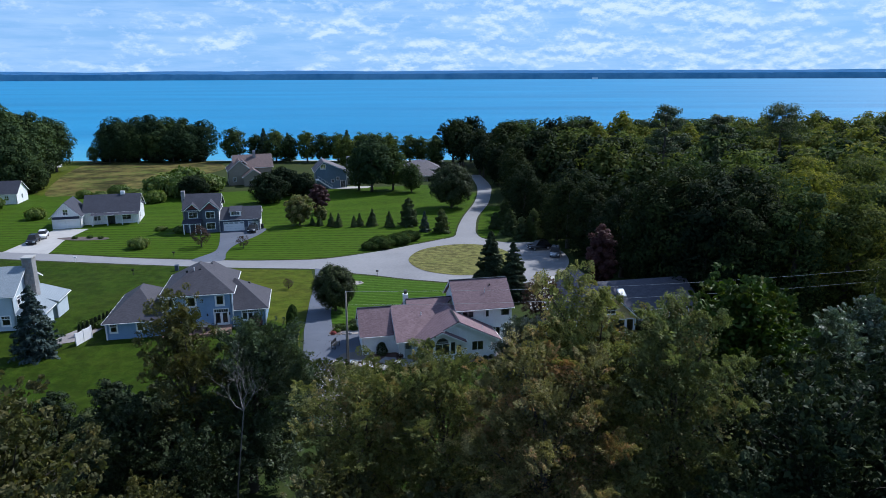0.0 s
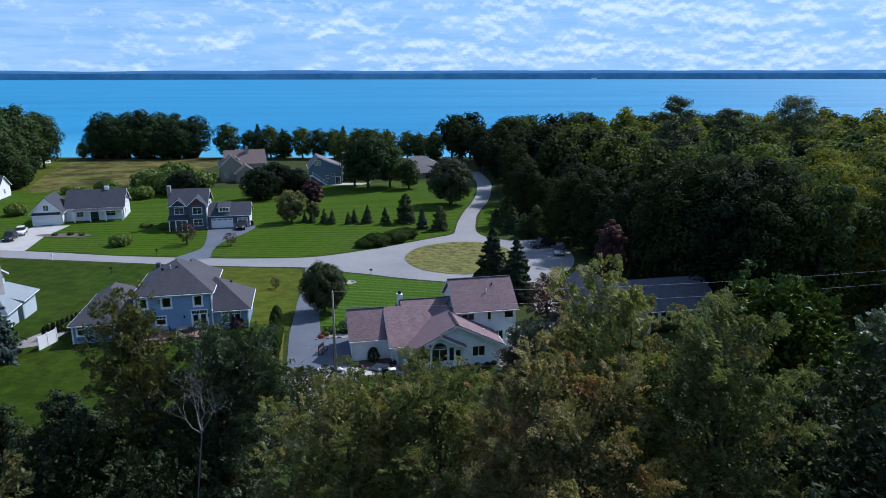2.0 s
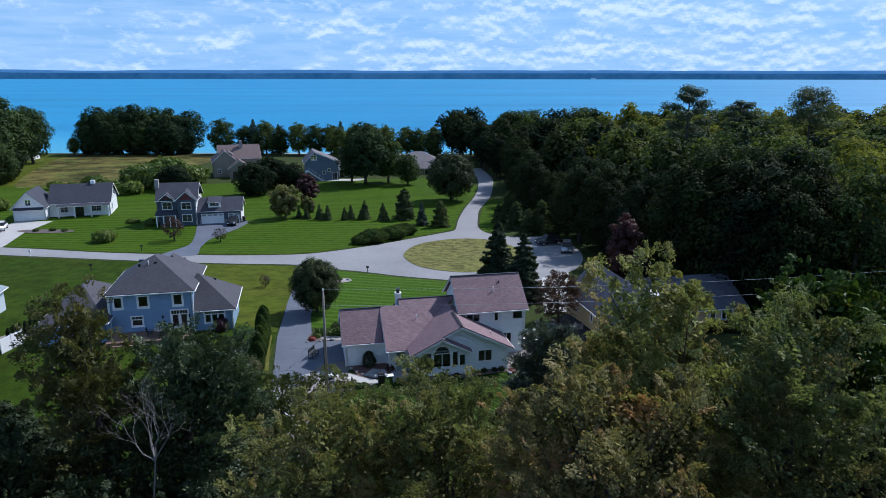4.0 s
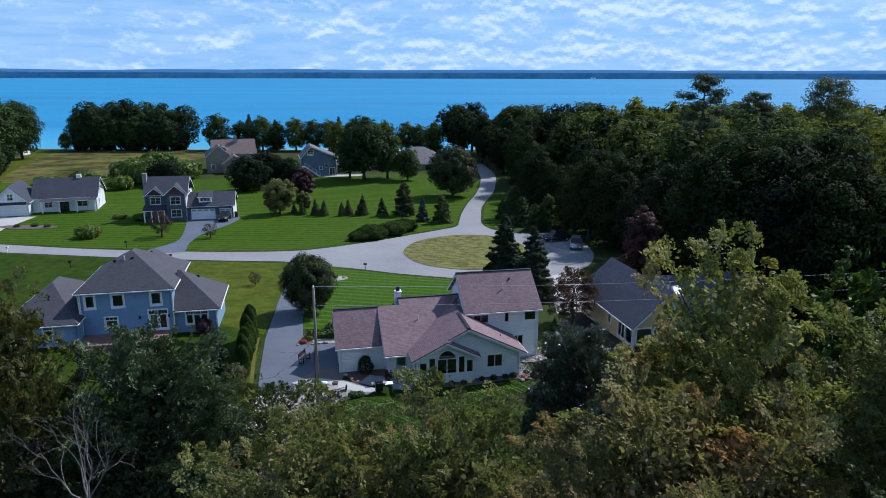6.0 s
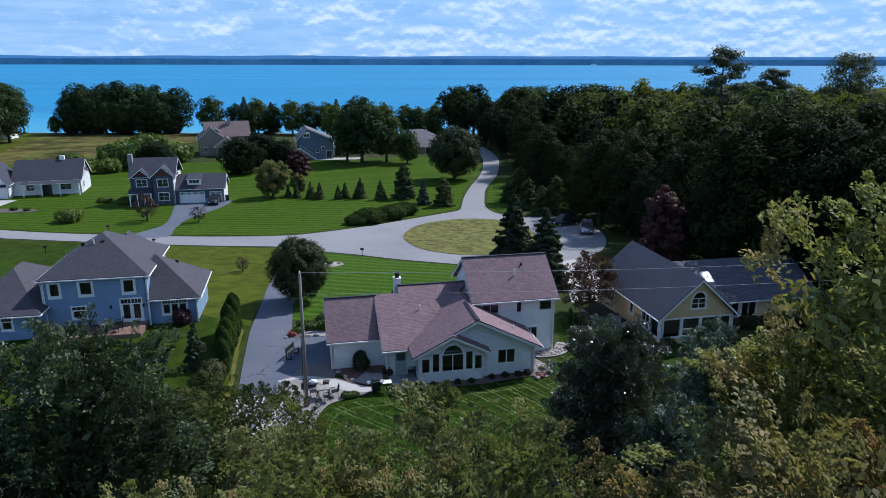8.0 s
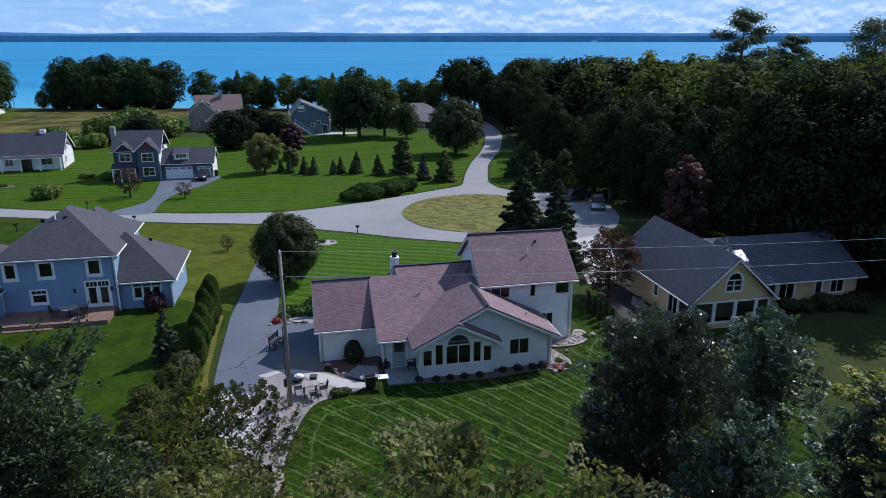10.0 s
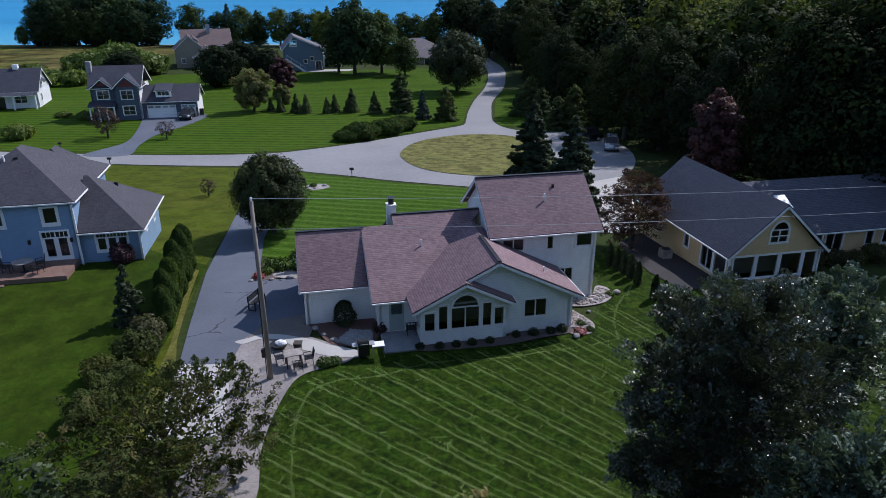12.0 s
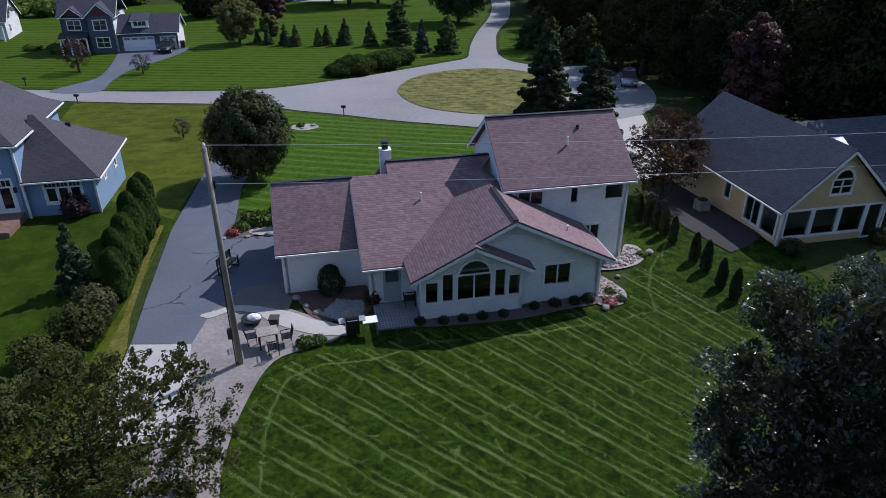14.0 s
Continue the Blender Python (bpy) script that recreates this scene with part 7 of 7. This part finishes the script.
# patio set
def chair(x, y, turn):
    e = thing("garden_chair", pose(x, y, gz(y) + 0.07, 0, 0, turn), "dark metal garden chair with a slatted back", "chair", "chairs round the table")
    for sx in (-0.24, 0.24):
        for sy in (-0.22, 0.22):
            bm = bmesh.new()
            beam(bm, (sx, sy, 0), (sx, sy, 0.42), 0.03)
            part("leg", bm, "black", e)
        bm = bmesh.new()
        beam(bm, (sx * 1.1, -0.25, 0.62), (sx * 1.1, 0.25, 0.64), 0.04, 0.025)
        beam(bm, (sx * 1.1, -0.25, 0.42), (sx * 1.1, -0.25, 0.62), 0.03)
        part("armrest", bm, "black", e)
    bm = bmesh.new()
    box(bm, -0.27, 0.27, -0.25, 0.25, 0.42, 0.45)
    part("seat", bm, "black", e)
    bm = bmesh.new()
    beam(bm, (-0.27, 0.36, 0.93), (0.27, 0.36, 0.93), 0.035)
    back = part("back_rail", bm, "black", e)
    for i in range(7):
        bm = bmesh.new()
        beam(bm, (-0.24 + i * 0.08, 0.25, 0.45), (-0.24 + i * 0.08, 0.36, 0.92), 0.022)
        part("slat", bm, "black", back)
    return e


tb = thing("patio_table", pose(-9.05, 66.75, gz(67) + 0.07, 0, 0, 20), "pale stone-topped patio table on the gravel", "table")
bm = bmesh.new()
box(bm, -0.45, 0.45, -0.36, 0.36, 0.7, 0.745)
bmesh.ops.bevel(bm, geom=bm.edges[:], offset=0.012, segments=1, affect="EDGES")
part("tabletop", bm, "stone", tb, "pale mottled tabletop")
for sx in (-0.37, 0.37):
    for sy in (-0.28, 0.28):
        bm = bmesh.new()
        beam(bm, (sx, sy, 0), (sx * 0.95, sy * 0.95, 0.7), 0.05)
        part("leg", bm, "black", tb)
for dx, dy, a in ((-0.75, 0.15, 110), (0.75, 0.15, -70), (0.35, -0.62, 200)):
    c = chair(-9.05 + dx, 66.75 + dy, a)
    c.scale = (0.84, 0.84, 0.88)

gr = thing("barbecue_grill", pose(-5.55, 67.55, gz(67.7) + 0.09, 0, 0, 15) @ Matrix.Diagonal((0.8, 0.85, 0.9, 1)), "black gas barbecue with steel side shelves", "barbecue")
bm = bmesh.new()
box(bm, -0.36, 0.36, -0.25, 0.25, 0.12, 0.75)
part("cart", bm, "black", gr)
bm = bmesh.new()
n = 10
ring = []
for x in (-0.36, 0.36):
    ring.append([bm.verts.new((x, 0.27 * math.cos(math.pi * i / n), 0.75 + 0.36 * math.sin(math.pi * i / n))) for i in range(n + 1)])
for i in range(n):
    bm.faces.new((ring[0][i], ring[0][i + 1], ring[1][i + 1], ring[1][i]))
bm.faces.new(ring[0])
bm.faces.new(ring[1][::-1])
lid = part("lid", bm, "black", gr)
bm = bmesh.new()
beam(bm, (-0.28, -0.3, 0.92), (0.28, -0.3, 0.92), 0.03)
part("handle", bm, "wire", lid)
for s in (-1, 1):
    bm = bmesh.new()
    box(bm, min(s * 0.37, s * 0.72), max(s * 0.37, s * 0.72), -0.24, 0.24, 0.8, 0.84)
    part("side_shelf", bm, "wire", gr)
    bm = bmesh.new()
    tube(bm, [(s * 0.3 - 0.02, -0.2, 0.07), (s * 0.3 + 0.02, -0.2, 0.07)], [0.08, 0.08], 10)
    part("wheel", bm, "rubber", gr)
sd = thing("side_table", pose(-4.78, 67.6, gz(67.7) + 0.09, 0, 0, 12) @ Matrix.Diagonal((0.8, 0.85, 1, 1)), "small white folding table beside the barbecue", "table")
bm = bmesh.new()
box(bm, -0.4, 0.4, -0.32, 0.32, 0.68, 0.72)
part("tabletop", bm, "white", sd)
for sx in (-0.34, 0.34):
    for sy in (-0.26, 0.26):
        bm = bmesh.new()
        beam(bm, (sx, sy, 0), (sx, sy, 0.68), 0.03)
        part("leg", bm, "wire", sd)
pl = thing("planter", pose(-9.1, 68.2, gz(68) + 0.09) @ Matrix.Diagonal((0.85, 0.85, 0.85, 1)), "brown square planter pot beside the table", "planter")
bm = bmesh.new()
for z0, z1, r0, r1 in ((0.0, 0.5, 0.17, 0.24), (0.5, 0.56, 0.26, 0.26)):
    a = [bm.verts.new((sx * r0, sy * r0, z0)) for sx, sy in ((-1, -1), (1, -1), (1, 1), (-1, 1))]
    b = [bm.verts.new((sx * r1, sy * r1, z1)) for sx, sy in ((-1, -1), (1, -1), (1, 1), (-1, 1))]
    for i in range(4):
        bm.faces.new((a[i], a[(i + 1) % 4], b[(i + 1) % 4], b[i]))
    bm.faces.new(b)
part("pot", bm, "bark", pl)
fp = thing("fire_pit", pose(-10.2, 68.5, gz(68) + 0.08) @ Matrix.Diagonal((0.8, 0.8, 0.8, 1)), "low dark fire bowl with a white cover", "fire pit")
bm = bmesh.new()
tube(bm, [(0, 0, 0.02), (0, 0, 0.1), (0, 0, 0.32)], [0.25, 0.5, 0.58], 16)
part("bowl", bm, "black", fp)
bm = bmesh.new()
bmesh.ops.create_uvsphere(bm, u_segments=14, v_segments=8, radius=0.42)
for v in bm.verts:
    v.co = Vector((v.co.x + 0.15, v.co.y * 0.8, 0.33 + max(0, v.co.z) * (0.55 + 0.2 * noise.noise(v.co * 4))))
part("cover", bm, "cloth_white", fp, "rumpled white cover")
bn = thing("bench", pose(-12.55, 73.4, gz(73) + 0.08, 0, 0, 75), "dark slatted garden bench on the drive", "bench")
for i in range(4):
    bm = bmesh.new()
    box(bm, -0.65, 0.65, -0.22 + i * 0.11, -0.13 + i * 0.11, 0.42, 0.45)
    part("slat", bm, "black", bn)
for i in range(3):
    bm = bmesh.new()
    box(bm, -0.65, 0.65, 0.24, 0.27, 0.52 + i * 0.13, 0.62 + i * 0.13)
    part("slat", bm, "black", bn)
for sx in (-0.6, 0.6):
    bm = bmesh.new()
    box(bm, sx - 0.03, sx + 0.03, -0.22, 0.26, 0.0, 0.06)
    box(bm, sx - 0.03, sx + 0.03, -0.22, -0.16, 0.06, 0.6)
    box(bm, sx - 0.03, sx + 0.03, 0.2, 0.26, 0.06, 0.92)
    part("end_frame", bm, "black", bn)
hb_chair = chair(*loc(-0.35, 1.0), 190)
hb_chair["label"] = "dark garden chair on the timber deck"
T2_ = pose(-34.7, 78.3, 0.47, 0, 0, NEAR)
q = T2_ @ Vector((5.4, -1.3, 0))
rt = thing("patio_table", Matrix.Translation(q), "round glass-topped table on the brown deck", "table")
bm = bmesh.new()
tube(bm, [(0, 0, 0.70), (0, 0, 0.73)], [0.65, 0.65], 24)
part("tabletop", bm, "stone", rt)
bm = bmesh.new()
tube(bm, [(0, 0, 0), (0, 0, 0.05), (0, 0, 0.7)], [0.3, 0.06, 0.05], 10)
part("pedestal", bm, "black", rt)
for du, dv, a in ((-1.0, 0.0, 100), (0.9, 0.4, -60), (1.0, -0.5, -110)):
    p = T2_ @ Vector((5.4 + du, -1.3 + dv, 0))
    c = chair(p.x, p.y, a)
    c.location.z = 0.47
    c["label"] = "dark garden chair on the brown deck"


def mailbox(x, y, post="black", turn=0.0):
    e = thing("mailbox", pose(x, y, gz(y), 0, 0, turn) @ Matrix.Diagonal((0.8, 0.8, 0.8, 1)), "dark mailbox on a post beside the road" if post == "black" else "white mailbox post beside the road", "mailbox", "mailboxes")
    bm = bmesh.new()
    box(bm, -0.05, 0.05, -0.05, 0.05, -0.1, 1.05)
    part("post", bm, post, e)
    bm = bmesh.new()
    pr = [[bm.verts.new((sx, 0.14 * math.cos(math.pi * i / 8), 1.2 + 0.16 * math.sin(math.pi * i / 8))) for i in range(9)] + [bm.verts.new((sx, -0.14, 1.05)), bm.verts.new((sx, 0.14, 1.05))] for sx in (-0.28, 0.28)]
    for i in range(11):
        j = (i + 1) % 11
        bm.faces.new((pr[0][i], pr[0][j], pr[1][j], pr[1][i]))
    bm.faces.new(pr[0][::-1])
    bm.faces.new(pr[1])
    part("box", bm, post, e)
    bm = bmesh.new()
    box(bm, 0.1, 0.14, -0.17, -0.145, 1.15, 1.42)
    part("flag", bm, "red_paint", e)


mailbox(-11.1, 108.6)
mailbox(-40.3, 114.7)
mailbox(-51.3, 124.6)
mailbox(-67.8, 120.4, "white")
mailbox(-52.5, 110.0)


def car(x, y, turn, paint, label, long=4.6, tall=1.5):
    """A parked car: shell, cabin glass, wheels, lights."""
    e = thing("car", pose(x, y, gz(y) + 0.08, 0, 0, turn), label, "car")
    L, W_ = long / 2, 0.9
    prof = [(-L, 0.35), (-L, 0.75), (-L * 0.93, 0.92), (-L * 0.52, 1.0), (L * 0.86, 1.02), (L, 0.85), (L, 0.35)]
    bm = bmesh.new()
    sides = [[bm.verts.new((px, sy * W_, pz)) for px, pz in prof] for sy in (-1, 1)]
    k = len(prof)
    for i in range(k):
        j = (i + 1) % k
        bm.faces.new((sides[0][i], sides[0][j], sides[1][j], sides[1][i]))
    bm.faces.new(sides[0][::-1])
    bm.faces.new(sides[1])
    bmesh.ops.bevel(bm, geom=bm.edges[:], offset=0.07, segments=2, affect="EDGES")
    part("body", bm, paint, e, smooth=True)
    bm = bmesh.new()
    lo = [bm.verts.new((px, sy * 0.84, 1.0)) for px, sy in ((-L * 0.5, -1), (L * 0.82, -1), (L * 0.82, 1), (-L * 0.5, 1))]
    hi = [bm.verts.new((px, sy * 0.66, tall)) for px, sy in ((-L * 0.2, -1), (L * 0.62, -1), (L * 0.62, 1), (-L * 0.2, 1))]
    for i in range(4):
        bm.faces.new((lo[i], lo[(i + 1) % 4], hi[(i + 1) % 4], hi[i]))
    bm.faces.new(hi)
    part("cabin_glass", bm, "black", e)
    bm = bmesh.new()
    box(bm, -L * 0.19, L * 0.61, -0.65, 0.65, tall + 0.003, tall + 0.05)
    part("roof", bm, paint, e)
    for sx in (-0.62, 0.62):
        for sy in (-1, 1):
            bm = bmesh.new()
            tube(bm, [(sx * L, sy * 0.72, 0.33), (sx * L, sy * 0.93, 0.33)], [0.33, 0.33], 16)
            w = part("wheel", bm, "rubber", e)
            bm = bmesh.new()
            tube(bm, [(sx * L, sy * 0.90, 0.33), (sx * L, sy * 0.94, 0.33)], [0.2, 0.2], 12)
            part("rim", bm, "wire", w)
    for sy in (-0.62, 0.62):
        bm = bmesh.new()
        box(bm, -L - 0.015, -L + 0.05, sy - 0.2, sy + 0.2, 0.62, 0.76)
        part("headlight", bm, "cloth_white", e)
        bm = bmesh.new()
        box(bm, L - 0.05, L + 0.015, sy - 0.2, sy + 0.2, 0.66, 0.82)
        part("taillight", bm, "red_paint", e)


car(-42.8, 148.3, 97, "car_black", "small black car parked before the garage")
car(-85.6, 137.4, 108, "car_black", "black car parked on the concrete drive", 4.8, 1.7)
car(-86.6, 142.6, 112, "car_white", "white car parked on the concrete drive")
car(19.0, 130.5, 20, "car_black", "dark car parked at the edge of the turning circle", 4.8, 1.75)
car(21.2, 124.6, 78, "car_silver", "silver car parked at the edge of the turning circle", 4.7, 1.7)
bn2 = thing("bin", pose(-41.4, 151.3, gz(151) + 0.08, 0, 0, NEAR), "dark wheeled bin beside the garage", "bin")
bm = bmesh.new()
box(bm, -0.3, 0.3, -0.35, 0.35, 0.1, 1.0)
part("body", bm, "black", bn2)
bm = bmesh.new()
box(bm, -0.33, 0.33, -0.38, 0.38, 1.0, 1.06)
part("lid", bm, "black", bn2)
bb = thing("bin", pose(-46.4, 113.4, gz(113.4), 0, 0, NEAR), "dark blue wheeled bin beside the road", "bin")
bm = bmesh.new()
box(bm, -0.3, 0.3, -0.35, 0.35, 0.05, 1.0)
part("body", bm, "siding_navy", bb)
bm = bmesh.new()
box(bm, -0.33, 0.33, -0.38, 0.38, 1.0, 1.06)
part("lid", bm, "siding_navy", bb)

# white panel fence beside the blue house
fe = thing("fence", pose(-43.0, 74.0, gz(74), 0, 0, 80), "short white panelled fence beside the blue house", "fence")
for i in range(3):
    bm = bmesh.new()
    box(bm, i * 1.35, i * 1.35 + 0.1, -0.05, 0.05, -0.1, 1.65)
    part("post", bm, "white", fe)
for i in range(16):
    bm = bmesh.new()
    box(bm, 0.11 + i * 0.163, 0.11 + i * 0.163 + 0.155, -0.012, 0.012, 0.05, 1.55)
    part("slat", bm, "white", fe)
ac = thing("air_conditioner", pose(14.6, 81.4, gz(81), 0, 0, NEAR), "grey air-conditioning unit beside the tan house", "air conditioner")
bm = bmesh.new()
box(bm, -0.36, 0.36, -0.36, 0.36, 0.0, 0.7)
part("casing", bm, "stone", ac)
bm = bmesh.new()
tube(bm, [(0, 0, 0.7), (0, 0, 0.73)], [0.3, 0.3], 16)
part("grille", bm, "black", ac)
# strip of dark mulch with the tan house's shade in its colour
ground_sheet("driveway", [(12.0, 84.6), (14.6, 87.0), (16.6, 77.3), (15.4, 76.0), (14.0, 75.2), (12.6, 78.4)], "mulch_shade", 0.075, "mulched strip beside the tan house, shade in its dark colour", "mulch")
ground_sheet("driveway", [(14.2, 105.5), (18.5, 108.5), (16.5, 96), (14.5, 87.8), (11.8, 87.2), (12.6, 96)], "concrete", 0.07, "pale concrete drive to the tan house", "driveway")

# blades and clippings on the back lawn
LAWN = [(-8.5, 56.0), (-8.7, 58.4), (-9.0, 61.7), (-8.7, 64.5), (-7.7, 65.9), (-4.9, 66.6), loc(-0.3, -1.1), loc(1.5, -1.3), loc(4.4, -1.4), loc(6.5, -1.1), loc(8.7, -1.2), loc(9.8, -1.1), loc(10.3, 0.0), loc(10.2, 1.6), loc(11.6, 2.2), loc(12.9, 3.2), (9.9, 76.0), (10.4, 81.5), (13.2, 83.5), (15.2, 79.0), (15.0, 74.8), (16.5, 71.0), (17.5, 62.0), (13.5, 52.5), (6.0, 46.0), (-3.5, 48.0)]


def strewn(name, p, height, size, mat, label, category, rng, upright=0.4):
    """Many small blades at plan points of the lawn, one object."""
    p = p[inside(p, LAWN)]
    z = np.interp(p[:, 1], GY, GZ) + 0.03 + rng.uniform(0.2, 1.0, len(p)) * height
    nr = rng.normal(size=(len(p), 3)) * upright + np.array([0, 0, 1])
    tagged(new(name, leaf_mesh(name, np.column_stack([p, z]), nr, size, 0.5, mat, rng)), label, category, kind="stuff")


rl = np.random.RandomState(77)
cut = []


def windrow(a, b, per=200):
    """A loose, broken row of clippings between two plan points."""
    a, b = np.array(a), np.array(b)
    ln = np.linalg.norm(b - a)
    if ln < 0.2:
        return
    d = (b - a) / ln
    n = np.array([-d[1], d[0]])
    m = int(ln * per)
    s = rl.uniform(0, ln, m)
    f1, f2, f3 = rl.uniform(0, 6.28, 3)
    keep = rl.uniform(-1.0, 1.0, m) < 0.3 + 0.5 * np.sin(s * 1.3 + f1) + 0.4 * np.sin(s * 3.7 + f2)
    s = s[keep]
    wob = 0.05 * np.sin(s * 0.6 + f1) + 0.025 * np.sin(s * 3.1 + f3)
    cut.append(a + np.outer(s, d) + np.outer(wob + rl.normal(size=len(s)) * 0.05, n))
    for _ in range(int(ln * 0.35)):
        q = rl.uniform(0, ln)
        k = rl.randint(20, 70)
        v = d * rl.normal() * 0.7 + n * rl.normal()
        v = v / np.linalg.norm(v) * rl.uniform(0.2, 0.75)
        cut.append(a + d * q + np.outer(rl.uniform(0, 1, k), v) + rl.normal(size=(k, 2)) * 0.04)


for i in range(-8, 14):
    c = 42.6 + i * 1.13
    th = radians(-40 - (c - 42.6) * 1.35)
    mid = np.array([0.7071, 0.7071]) * c + np.array([0.7071, -0.7071]) * -43.5
    dv = np.array([math.cos(th), math.sin(th)])
    windrow(mid - dv * 12, mid + dv * 16, 410)
    side = np.array([-dv[1], dv[0]]) * 0.34
    windrow(mid - dv * 12 + side, mid + dv * 16 + side, 150)
rim = [(-7.2, 57.0), (-7.9, 60.0), (-8.1, 62.7), (-7.8, 64.4), (-6.6, 65.4), (-4.5, 65.7), loc(0.0, -2.1), loc(4.5, -2.4), loc(8.5, -2.2), loc(10.8, -1.7), loc(11.4, 0.3), loc(12.4, 1.9), loc(13.6, 3.2), (10.9, 76.5)]
for a, b in zip(rim, rim[1:]):
    windrow(a, b, 260)
cut = np.concatenate(cut)
strewn("grass_clippings", cut, 0.012, 0.036, "clippings", "pale dry grass clippings lying in mown rows", "clippings", rl, 0.3)
